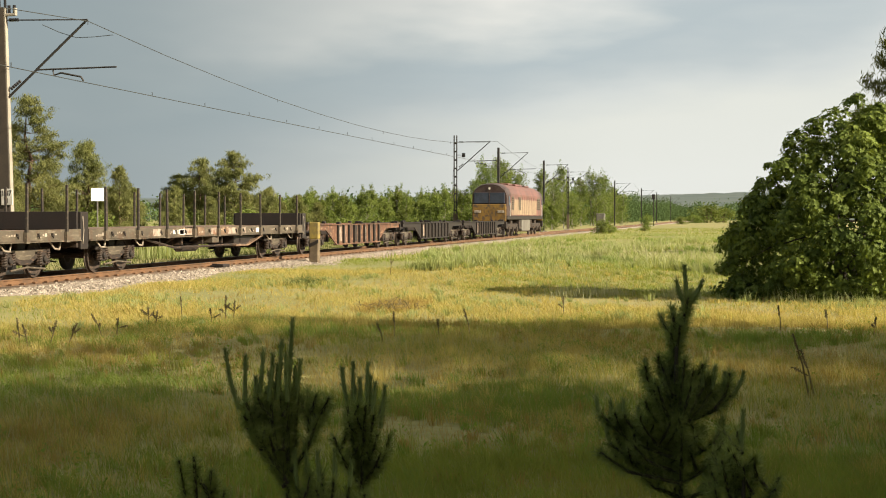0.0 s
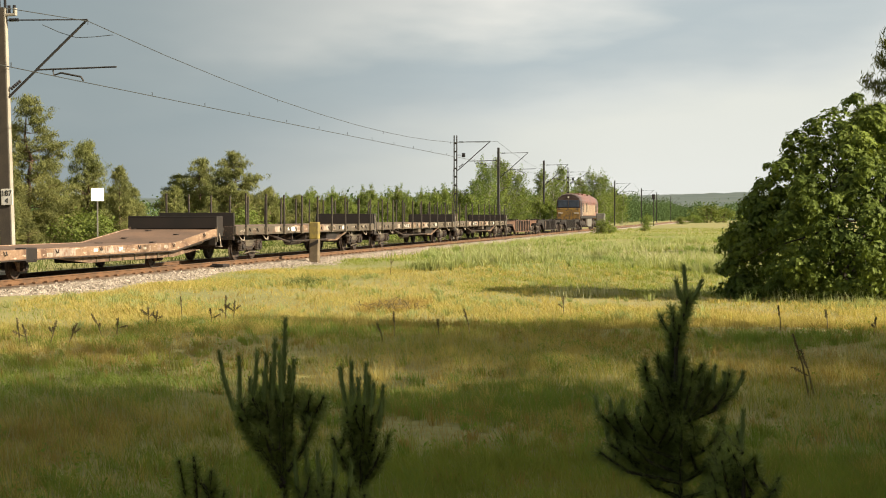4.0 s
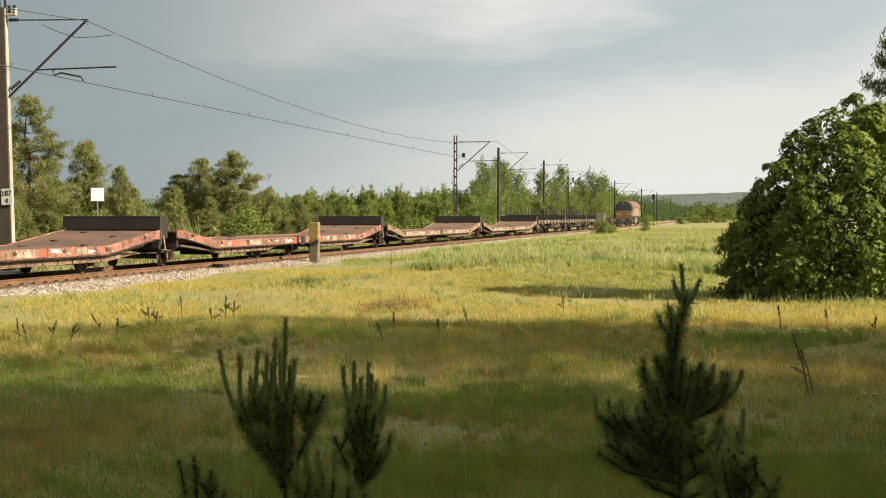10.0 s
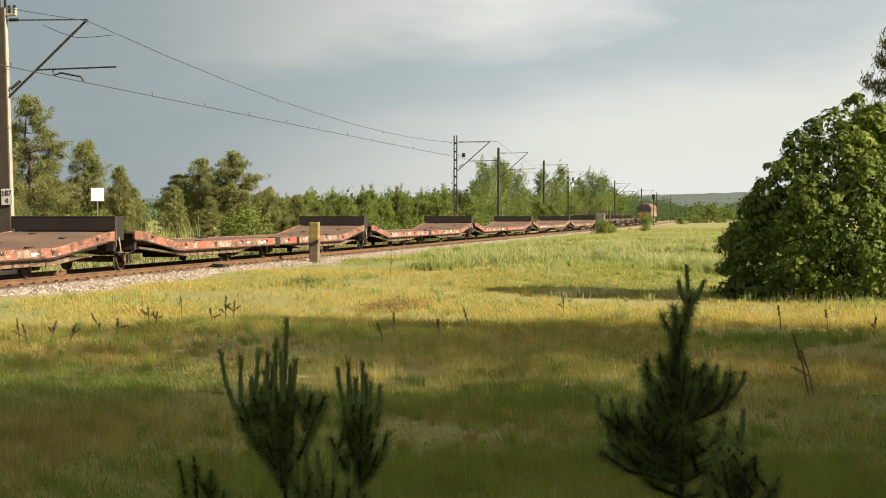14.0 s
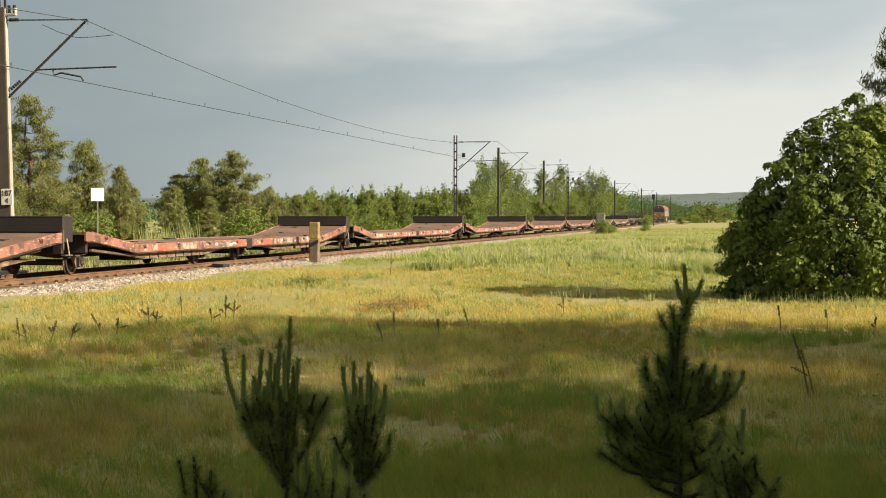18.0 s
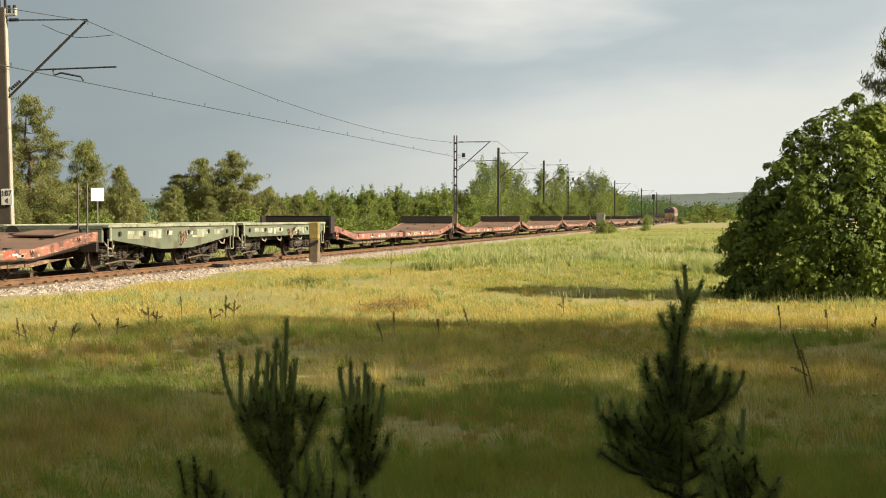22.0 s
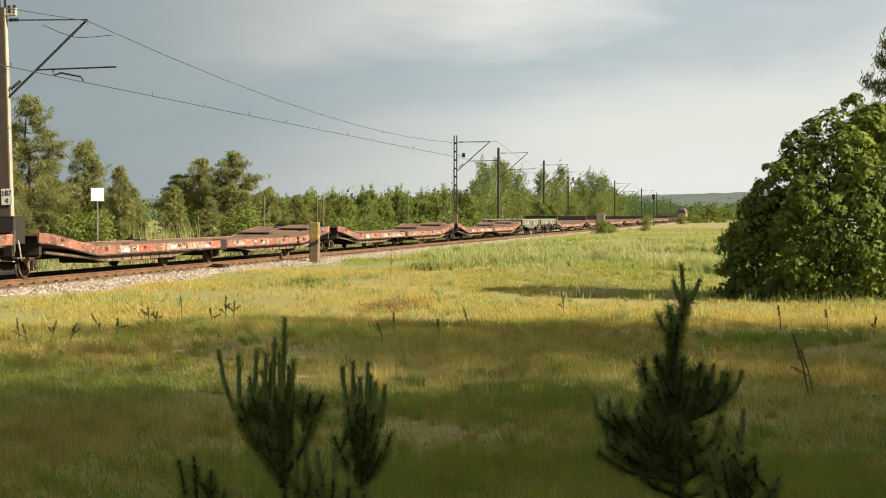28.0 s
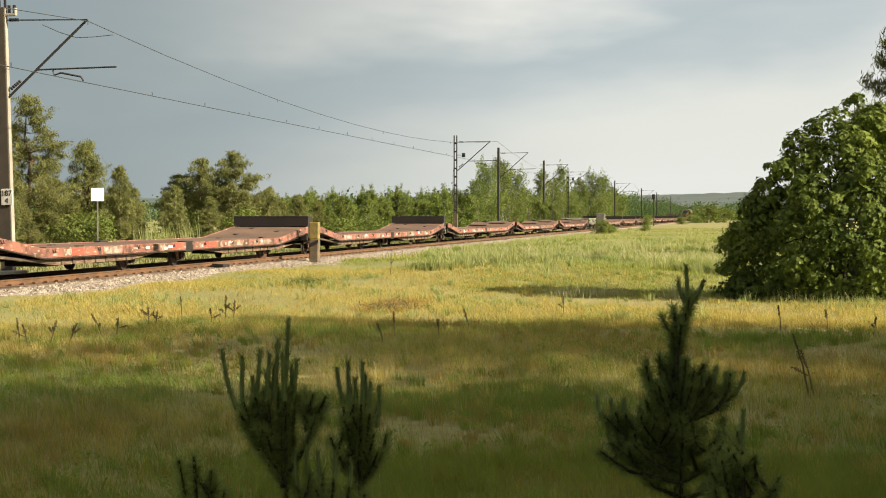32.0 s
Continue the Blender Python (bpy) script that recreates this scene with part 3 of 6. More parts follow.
    if rear:
        part("end_flap", Geo().box(0.30, 0.37, -1.5, 1.5, 1.11, 1.52).box(0.28, 0.38, -1.5, 1.5, 1.49, 1.525), "black", u, "black steel flap at the rear end", bevel=0.012)
        for y in (-1.5, 1.42):
            part("flap_cheek", Geo().box(-0.2, 0.298, y, y + 0.08, 0.80, 1.50), "black", u, bevel=0.012)
        part("hand_wheel", Geo().tube([(0.55 + 0.17 * math.cos(k * math.tau / 14), -1.56, 0.70 + 0.17 * math.sin(k * math.tau / 14)) for k in range(15)], 0.022, 5)
             .box(0.53, 0.57, -1.58, -1.54, 0.54, 0.86).box(0.39, 0.71, -1.58, -1.54, 0.68, 0.72), "salmon", u, "faded red brake hand wheel")
    if plates:
        for k, (x, y, w, r) in enumerate(((L - 3.1, 0.75, 1.1, 3), (L - 1.6, -0.45, 1.2, -4))):
            z = 0.87 if k == 0 else 1.02
            part("loose_plate", Geo().box(-w / 2, w / 2, -0.6, 0.6, -0.02, 0.03), "deck", u, "rusty loading plate left on the deck", bevel=0.01, at=pose(x, y, z + 0.05, 0, -5.5, r))
        for x, y in ((L - 0.95, -1.3), (L - 0.95, 1.2), (L - 0.85, -1.0)):
            part("stake", Geo().tube([(x, y, 1.0), (x, y, 2.35)], 0.025, 5), "brown", u)
    return u


def stake_wagon():
    L, W = 19.3, 1.38
    u = thing("stake_wagon", "brown-grey steel stake wagon with upright side stakes, empty", "freight wagon", "wagons of the train")
    part("deck", Geo().box(0.1, L - 0.1, -W + 0.05, W - 0.05, 1.08, 1.15), "deck", u, "worn dark deck boards")
    for y in (-W, W - 0.07):
        part("side_beam", Geo().box(0, L, y, y + 0.07, 0.90, 1.175), "brown", u, bevel=0.01)
        part("beam_flange", Geo().box(0, L, y - 0.03, y + 0.10, 0.872, 0.899), "brown", u)
    for x in (0.0, L - 0.09):
        part("end_wall", Geo().box(x, x + 0.09, -W + 0.071, W - 0.071, 1.16, 1.62), "black", u, "dark steel end wall", bevel=0.01)
        part("end_beam", Geo().box(x, x + 0.09, -W + 0.071, W - 0.071, 0.70, 1.158), "under", u, bevel=0.02)
    st = Geo().prism([(-0.05, 0.88), (0.05, 0.88), (0.04, 1.3), (0.028, 2.28), (-0.028, 2.28), (-0.04, 1.3)], -0.03, 0.03).mesh("stake", 0.008)
    rng = random.Random(3)
    for i in range(9):
        for sgn in (-1, 1):
            o = part("stake", st, "stake", u, at=pose(0.95 + i * 2.18, sgn * (W + 0.045), 0, rng.uniform(-0.8, 0.8), rng.uniform(-0.8, 0.8), 0))
            part("stake_pocket", Geo().box(-0.09, 0.09, -0.045, 0.045, 0.86, 1.12), "brown", o)
    for y in (-0.35, 0.25):
        part("centre_sill", Geo().prism([(2.6, 0.86), (5.8, 0.58), (L - 5.8, 0.58), (L - 2.6, 0.86), (L - 2.6, 0.9), (2.6, 0.9)], y, y + 0.1), "under", u)
    for i in range(5):
        x = 5.2 + i * 1.8
        part("cross_bearer", Geo().prism([(x, 0.87), (x + 0.1, 0.87), (x + 0.1, 0.62), (x, 0.62)], -1.2, 1.2), "under", u)
    for y in (-1.2, 1.2):
        part("truss_rod", Geo().tube([(4.0, y, 0.86), (6.4, y, 0.56), (L - 6.4, y, 0.56), (L - 4.0, y, 0.86)], 0.04, 5), "under", u)
    part("brake_reservoir", Geo().tube([(8.0, -0.7, 0.56), (9.4, -0.7, 0.56)], 0.17, 10), "under", u)
    # the pale rust stands in for sunlight on the platform's lower edge
    part("brake_platform", Geo().prism([(11.7, 0.50), (13.0, 0.50), (14.6, 0.82), (14.6, 0.862), (13.0, 0.56), (11.7, 0.56)], -1.32, -0.55), "rustbeam", u, "rust-stained platform slung under the frame", bevel=0.006)
    # black block added in place of the dark, shaded space above the platform
    part("battery_box", Geo().prism([(11.8, 0.57), (12.95, 0.57), (14.2, 0.83), (11.8, 0.83)], -1.2, -0.6), "black", u)
    for y in (-W, W - 0.08):
        part("end_cheek", Geo().box(L + 0.002, L + 0.44, y, y + 0.08, 0.66, 1.61), "black", u, "black plate over the coupling", bevel=0.012)
        part("grab_iron", Geo().tube([(L + 0.06, y - 0.02 if y < 0 else y + 0.1, 0.8), (L + 0.06, y - 0.05 if y < 0 else y + 0.13, 1.15), (L + 0.06, y - 0.02 if y < 0 else y + 0.1, 1.5)], 0.012, 5), "stencil", u)
    part("end_back", Geo().box(L + 0.38, L + 0.44, -W + 0.082, W - 0.082, 1.2, 1.59), "black", u)
    bogie(u, 2.4), bogie(u, L - 2.4)
    buffers(u, 0, -1), buffers(u, L, 1)
    rnd = random.Random(8)
    spots = []
    for i in range(15):
        x = 0.6 + i * 1.24 + rnd.uniform(-0.3, 0.3)
        spots += [(x + 0.13 * k, 1.03 + rnd.uniform(-0.05, 0.05), rnd.uniform(0.04, 0.12), rnd.choice((0.035, 0.05, 0.09))) for k in range(rnd.choice((1, 2, 3, 4)))]
    marks(u, -W - 0.004, spots)
    marks(u, -W - 0.005, [(rnd.uniform(1, L - 1), 1.03, rnd.uniform(0.25, 0.6), rnd.uniform(0.10, 0.18)) for i in range(5)], "white", "painted_panel")
    marks(u, -W - 0.0045, [(rnd.uniform(1, L - 1), 1.03, rnd.uniform(0.4, 0.9), 0.2) for i in range(5)], "paleplate", "faded_panel")
    marks(u, -W - 0.003, [(rnd.uniform(1, L - 1), 1.035, rnd.uniform(0.8, 1.8), 0.26) for i in range(3)], "rustbeam", "bare_patch")
    for i in range(16):
        x = 1.4 + 1.09 * i + 0.3 * math.sin(5.0 * i)
        part("lashing_hook", Geo().box(x - 0.03, x + 0.03, -W - 0.04, -W - 0.002, 1.03, 1.09).tube([(x - 0.05, -W - 0.03, 1.04), (x, -W - 0.05, 0.97), (x + 0.05, -W - 0.03, 1.04)], 0.014, 5), "black", u)
    for i in range(4):
        x = 6.3 + 1.9 * i
        part("brace", Geo().tube([(x, -1.25, 0.88), (x + 0.9, -0.5, 0.62)], 0.035, 5), "brown", u, "inclined brace under the side beam")
    part("underbox", Geo().box(9.3, 9.9, -1.36, -1.0, 0.66, 0.868), "brown", u, bevel=0.01)
    for x in (1.1, 3.7, L - 3.7, L - 1.1):
        part("brake_hose", Geo().tube([(x - 0.3, -1.2, 0.86), (x - 0.15, -1.26, 0.70), (x + 0.1, -1.26, 0.68), (x + 0.3, -1.2, 0.86)], 0.022, 5), "stencil", u)
    return u


RIBS = {}


def container_wagon(mat, label):
    L, W = 16.6, 1.28
    u = thing("container_wagon", label, "freight wagon", "wagons of the train")
    for y in (-W, W - 0.09):
        prof = [(0.3, 1.13), (0.3, 0.95), (3.0, 0.92), (4.5, 0.36), (L - 4.5, 0.36), (L - 3.0, 0.92), (L - 0.3, 0.95), (L - 0.3, 1.13)]
        s = part("side_sill", Geo().prism(prof[::-1], y + 0.02, y + 0.07), mat, u)
        part("top_flange", Geo().box(0.2, L - 0.2, y - 0.03, y + 0.12, 1.131, 1.17), mat, u)
        part("bottom_flange", Geo().box(4.4, L - 4.4, y - 0.04, y + 0.13, 0.30, 0.358), mat, u)
        rib = Geo().box(-0.07, 0.07, 0, 0.16, 0.36, 1.13).mesh("rib")
        for i in range(9):
            o = part("rib", RIBS.setdefault((mat, y < 0), rib), "black" if mat == "orange" or i % 4 != 1 else "paleplate", u, at=pose(4.7 + i * (L - 9.4) / 8, y - 0.06, 0))
    part("floor_frame", Geo().box(0.3, L - 0.3, -0.35, 0.35, 0.72, 1.0), "black", u, bevel=0.02)
    for i in range(8):
        x = 0.8 + i * (L - 1.6) / 7
        part("cross_bearer", Geo().box(x - 0.08, x + 0.08, -W + 0.1, W - 0.1, 0.95, 1.12), "black", u)
    for x in (0.5, 5.2, L - 5.2, L - 0.5):
        for y in (-W + 0.1, W - 0.1):
            part("twist_lock", Geo().box(x - 0.09, x + 0.09, y - 0.08, y + 0.08, 1.171, 1.27), "black", u, bevel=0.02)
    for x in (0.2, L - 0.3):
        part("end_beam", Geo().box(x, x + 0.1, -W + 0.13, W - 0.13, 0.8, 1.12), "black", u, bevel=0.02)
    bogie(u, 1.9), bogie(u, L - 1.9)
    buffers(u, 0.2, -1), buffers(u, L - 0.2, 1)
    marks(u, -W + 0.019, [(5.2, 0.75, 0.5, 0.6), (9.4, 0.75, 0.5, 0.6)], "paleplate", "placard")
    if mat == "orange":
        marks(u, -W + 0.017, [(6.05, 0.75, 0.55, 0.7), (10.3, 0.75, 0.5, 0.7)], "ochre", "side_plate")
        marks(u, -W + 0.017, [(7.75, 0.75, 0.6, 0.7), (11.2, 0.75, 0.5, 0.7)], "under", "side_plate")
    return u


def heavy_wagon(belly=True):
    """A short six-axle heavy flat wagon with a deep belly."""
    L, W = 10.4, 1.52
    u = thing("heavy_flat_wagon", "grey-green short heavy flat wagon with " + ("deep bellied" if belly else "shallow") + " side beams, empty", "freight wagon", "wagons of the train")
    for y in (-W, W - 0.08):
        prof = ([(0.3, 1.20), (0.3, 0.88), (4.0, 0.56), (L - 4.0, 0.56), (L - 0.3, 0.88), (L - 0.3, 1.20)] if belly else
                [(0.3, 1.20), (0.3, 0.95), (0.9, 0.80), (L - 0.9, 0.80), (L - 0.3, 0.95), (L - 0.3, 1.20)])
        part("side_plate", Geo().prism(prof[::-1], y, y + 0.08), "mil", u, bevel=0.006)
        part("edge_rail", Geo().box(0.1, L - 0.1, y - 0.06, y + 0.12, 1.201, 1.28), "milpale", u, "edge rail in a paler green that stands for sunlight", bevel=0.01)
    part("deck", Geo().box(0.1, L - 0.1, -W + 0.121, W - 0.121, 1.16, 1.25), "mil", u, "green-grey deck plate")
    part("frame", Geo().box(0.4, L - 0.4, -0.6, 0.6, 0.62, 1.1), "black", u)
    for x in (0.1, L - 0.2):
        part("end_beam", Geo().box(x, x + 0.1, -W + 0.121, W - 0.121, 0.8, 1.158), "mil", u, bevel=0.02)
    for i in range(6):
        x = 0.9 + i * 1.72
        part("lashing_ring", Geo().tube([(x, -W - 0.02, 1.03), (x, -W - 0.05, 1.03)], 0.065, 10), "black", u)
    part("hand_wheel", Geo().tube([(5.4 + 0.19 * math.cos(k * math.tau / 16), -W - 0.12, 0.90 + 0.19 * math.sin(k * math.tau / 16)) for k in range(17)], 0.022, 5)
         .box(5.38, 5.42, -W - 0.13, -W - 0.10, 0.72, 1.08).tube([(5.4, -W, 0.9), (5.4, -W - 0.13, 0.9)], 0.03, 6), "tan", u, "pale brake hand wheel")
    marks(u, -W - 0.004, [(1.7, 1.05, 0.4, 0.08), (3.2, 1.0, 0.5, 0.16), (3.75, 0.98, 0.2, 0.22), (4.5, 1.02, 0.5, 0.12), (6.2, 1.0, 0.45, 0.1), (7.3, 0.98, 0.16, 0.22), (7.7, 1.0, 0.3, 0.1), (6.6, 0.90, 0.4, 0.06), (9.1, 1.08, 0.3, 0.06), (2.4, 1.02, 0.26, 0.12), (8.7, 1.0, 0.2, 0.08)], "wash")
    marks(u, -W - 0.003, [(2.0, 0.99, 1.1, 0.22), (3.6, 1.0, 0.7, 0.26), (7.2, 0.99, 0.8, 0.24), (8.6, 1.02, 0.6, 0.16)] if belly else [(1.9, 1.03, 0.9, 0.16), (4.2, 1.02, 0.7, 0.18), (6.9, 1.02, 1.0, 0.17), (8.6, 1.03, 0.5, 0.15)], "milpale", "faded_panel")
    for x in (0.75, 3.1, 4.9, L - 2.9, L - 0.8):
        part("brake_hose", Geo().tube([(x - 0.35, -1.3, 0.84), (x - 0.2, -1.36, 0.66), (x + 0.1, -1.36, 0.62), (x + 0.35, -1.3, 0.82)], 0.022, 5), "stencil", u)
    for x in (0.35, L - 0.35):
        part("corner_step", Geo().box(x - 0.16, x + 0.16, -W - 0.02, -W + 0.2, 0.44, 0.47).box(x - 0.16, x - 0.135, -W, -W + 0.03, 0.47, 0.9).box(x + 0.135, x + 0.16, -W, -W + 0.03, 0.47, 0.9), "milpale", u, bevel=0.004)
    for x in (0.22, L - 0.30):
        part("corner_post", Geo().box(x, x + 0.08, -W - 0.062, -W - 0.004, 0.84, 1.20), "milpale", u, bevel=0.01)
    for x in (2.1, L - 2.1):
        bogie(u, x, 2.4 if belly else 1.8, wheels=3 if belly else 2)
    buffers(u, 0.1, -1), buffers(u, L - 0.1, 1)
    return u


def locomotive():
    """A large diesel locomotive with a domed full-width body and a cab at each end."""
    L = 20.4
    u = thing("diesel_locomotive", "maroon and gold diesel locomotive with yellow cab ends", "locomotive", "vehicles of the train")

    def ring(x, k=1.0, drop=0.0, z0=1.55):
        w = 1.32 * k
        return [(x, -w, z0), (x, -w, 2.75 - drop * 0.5), (x, -w * 0.985, 3.12 - drop * 0.7), (x, -w * 0.86, 3.50 - drop), (x, -w * 0.55, 3.80 - drop), (x, -w * 0.2, 3.90 - drop),
                (x, w * 0.2, 3.90 - drop), (x, w * 0.55, 3.80 - drop), (x, w * 0.86, 3.50 - drop), (x, w * 0.985, 3.12 - drop * 0.7), (x, w, 2.75 - drop * 0.5), (x, w, z0)]
    part("body", Geo().loft([ring(1.9), ring(L - 1.9)]), "maroon", u, "maroon body shell, dusty roof")
    for x0, d in ((0.0, 1), (L, -1)):
        c = part("cab", Geo().loft([ring(x0 + d * 0.12, 0.955, 0.10), ring(x0 + d * 0.5, 0.985, 0.03), ring(x0 + d * 1.895)]), "cabmaroon", u, "maroon cab darkened as in shade, with sloped windscreen")
        part("nose_panel", Geo().box(min(x0 - d * 0.02, x0 + d * 0.118), max(x0 - d * 0.02, x0 + d * 0.118), -1.24, 1.24, 1.12, 2.36), "yellow", c, "warning-yellow front panel", bevel=0.04)
        part("windscreen", Geo().box(min(x0 + d * 0.06, x0 + d * 0.118), max(x0 + d * 0.06, x0 + d * 0.118), -1.12, 1.12, 2.42, 3.20), "glass", c, "dark windscreen", bevel=0.03)
        part("window_bar", Geo().box(min(x0 + d * 0.045, x0 + d * 0.07), max(x0 + d * 0.045, x0 + d * 0.07), -0.03, 0.03, 2.40, 3.22), "cabmaroon", c)
        for y in (-0.85, 0.85):
            part("headlight", Geo().box(min(x0 - d * 0.05, x0 - d * 0.018), max(x0 - d * 0.05, x0 - d * 0.018), y - 0.24, y + 0.24, 1.74, 1.92), "stencil", c, "pale light cluster", bevel=0.02)
        part("top_light", Geo().tube([(x0 + d * 0.20, 0, 3.50), (x0 + d * 0.06, 0, 3.50)], 0.08, 10), "white", c, "round marker light")
        part("buffer_beam", Geo().box(min(x0 - d * 0.02, x0 + d * 0.3), max(x0 - d * 0.02, x0 + d * 0.3), -1.28, 1.28, 0.62, 1.118), "black", c, bevel=0.03)
        part("snow_plough", Geo().prism([(x0 + d * 0.1, 0.58), (x0 - d * 0.1, 0.2), (x0 + d * 0.25, 0.2), (x0 + d * 0.35, 0.58)], -1.1, 1.1), "black", c)
        for y in (-1.325, 1.315):
            part("side_window", Geo().box(min(x0 + d * 0.75, x0 + d * 1.35), max(x0 + d * 0.75, x0 + d * 1.35), y, y + 0.01, 2.3, 2.95), "glass", c)
            part("cab_door", Geo().box(min(x0 + d * 1.45, x0 + d * 1.86), max(x0 + d * 1.45, x0 + d * 1.86), y - 0.002, y + 0.012, 1.6, 3.0), "maroon", c)
            part("grab_rail", Geo().tube([(x0 + d * 1.40, y * 1.02, 1.5), (x0 + d * 1.40, y * 1.02, 2.5)], 0.02, 5), "white", c)
        buffers(u, x0, -d, 1.05)
    for y in (-1.332, 1.322):
        part("gold_band", Geo().box(2.0, L - 4.6, y, y + 0.01, 1.60, 2.75), "gold", u, "faded gold side band")
        for x, w in ((2.2, 0.9), (L - 4.3, 2.0), (5.6, 1.2)):
            gr = part("side_grille", Geo().box(x, x + w, y - 0.008, y + 0.018, 1.95 if w < 2 else 2.0, 2.95), "brown", u, "dark side grille")
            for k in range(6):
                part("grille_slat", Geo().box(x + 0.04, x + w - 0.04, y - 0.016 if y < 0 else y + 0.018, y - 0.008 if y < 0 else y + 0.026, 2.02 + k * 0.15, 2.08 + k * 0.15), "under", gr)
        for k in range(8):
            part("door_seam", Geo().box(7.6 + k * 1.05, 7.63 + k * 1.05, y - 0.004, y + 0.014, 1.74, 3.0), "maroon", u)
    part("underframe", Geo().box(0.3, L - 0.3, -1.30, 1.30, 1.25, 1.545), "black", u, bevel=0.03)
    part("fuel_tank", Geo().prism([(8.0, 0.45), (8.3, 0.35), (12.3, 0.35), (12.6, 0.45), (12.6, 1.24), (8.0, 1.24)], -1.25, 1.25), "tank", u, "grey fuel tank", bevel=0.04)
    for k, x in enumerate((6.8, 13.0)):
        part("equipment_box", Geo().box(x, x + 0.8, -1.2, 1.2, 0.55, 1.24), "under", u, bevel=0.03)
    for x, w in ((4.2, 1.8), (8.0, 3.4), (13.2, 2.2)):
        part("roof_hatch", Geo().box(x, x + w, -0.75, 0.75, 3.8, 3.97), "maroon", u, "dusty roof hatch", bevel=0.05)
    part("exhaust", Geo().tube([(12.2, 0, 3.85), (12.2, 0, 4.02)], 0.25, 12), "black", u)
    for x in (3.6, L - 3.6):
        b = part("bogie", Geo().box(-2.5, 2.5, -1.18, -1.05, 0.55, 0.95).box(-2.5, 2.5, 1.05, 1.18, 0.55, 0.95).box(-0.4, 0.4, -1.1, 1.1, 0.6, 1.2), "under", u, "six-wheel bogie", bevel=0.03, at=pose(x, 0, 0))
        for ax in (-1.95, 0, 1.95):
            if "loco" not in WHEELSET:
                WHEELSET["loco"] = wheelset_mesh(0.53)
            part("wheelset", WHEELSET["loco"], "wheel", b, at=pose(ax, 0, 0.53))
            for y in (-1.12, 1.12):
                part("axle_box", Geo().box(ax - 0.2, ax + 0.2, y - 0.14, y + 0.14, 0.36, 0.72), "under", b, bevel=0.03)
    return u


# ---- the train: front end of each vehicle, metres along the track at 0 s ----
TRAIN = []
SPEED = 12.78


def build_train():
    def put(u, front, length):
        TRAIN.append((u, front - length))
        u.matrix_basis = track_pose(front - length)
    put(locomotive(), 131.7, 20.4)
    put(container_wagon("orange", "orange rusty container flat wagon, empty"), 76.6, 16.6)
    c = container_wagon("black", "sooty black container flat wagon, empty")
    put(c, 93.6, 16.6)
    put(copy_thing(c, pose(0, 0, 0)), 110.5, 16.6)
    w = stake_wagon()
    put(w, 59.2, 19.3)
    put(copy_thing(w, pose(0, 0, 0)), 39.4, 19.3)
    put(copy_thing(w, pose(0, 0, 0)), 19.6, 19.3)
    proto = {"a": low_unit("tan", seed=1), "b": low_unit("salmon", seed=2), "c": low_unit("salmon", panel=False, plates=True, seed=3), "d": low_unit("tan", seed=4), "e": low_unit("salmon", seed=5, rear=True), "f": low_unit("salmon", seed=7)}
    used = set()
    fronts = [-1.15 - 27.15 * k for k in range(8)] + [-240.25 - 27.1 * k for k in range(6)]
    for f, k in zip(fronts, "adbfbfbe" "cccfbf"):
        o = proto[k] if k not in used else copy_thing(proto[k], pose(0, 0, 0))
        used.add(k)
        put(o, f, 26.9)
    put(heavy_wagon(False), -219.3, 10.4)
    put(heavy_wagon(True), -230.2, 10.4)


def motions():
    """The train rolls away along the straight track at an even speed; wind stirs the bush and the young pines."""
    for k, (u, amount, phase) in enumerate(SWAY):
        base = Matrix.LocRotScale(u.matrix_basis.translation, u.matrix_basis.to_quaternion(), None)
        rows = []
        for i in range(41):
            t = 0.8 * i
            a = amount * (math.sin(2.1 * t + phase) * 0.6 + math.sin(0.73 * t + 2 * phase) * 0.5)
            rows.append((t, base @ pose(0, 0, 0, 0.3 * amount * math.sin(1.7 * t + phase), a, 0)))
        walk(u, rows)
    for u, s in TRAIN:
        walk(u, [(t, track_pose(s + SPEED * t)) for t in (0.0, 8.0, 16.0, 24.0, 32.0)])
        # wheels roll while they pass within sight of their spokes and rims
        t0, t1 = max(0.0, (14 - s) / SPEED), min(32.0, (110 - s) / SPEED)
        if t1 <= t0 + 0.2:
            continue
        for w in [o for o in u.children_recursive if o.name.startswith("wheelset")]:
            base, r = w.matrix_basis.copy(), w.matrix_basis.translation.z
            step = SPEED / r / FPS
            k0, k1 = int(t0 * FPS), int(t1 * FPS)
            rows = [(0.0, base)] if k0 > 0 else []
            rows += [(k / FPS, base @ Matrix.Rotation(step * (k - k0), 4, "Y")) for k in range(k0, k1 + 1)]
            if k1 < 32 * FPS:
                rows.append((32.0, base @ Matrix.Rotation(step * (k1 - k0), 4, "Y")))
            walk(w, rows)


# ---- overhead line ----
def mast_geo(h, lattice, thick=0.17):
    g = Geo()
    if lattice:
        for y in (-0.10, 0.10):
            g.box(-0.06, 0.06, y - 0.035, y + 0.035, 0, h)
        k = 0
        while 0.3 + k * 0.62 < h - 0.3:
            z = 0.3 + k * 0.62
            g.box(-0.05, 0.05, -0.09, 0.09, z, z + 0.12)
            k += 1
    else:
        g.prism([(-thick, 0), (thick, 0), (thick * 0.75, h), (-thick * 0.75, h)], -thick, thick)
    return g


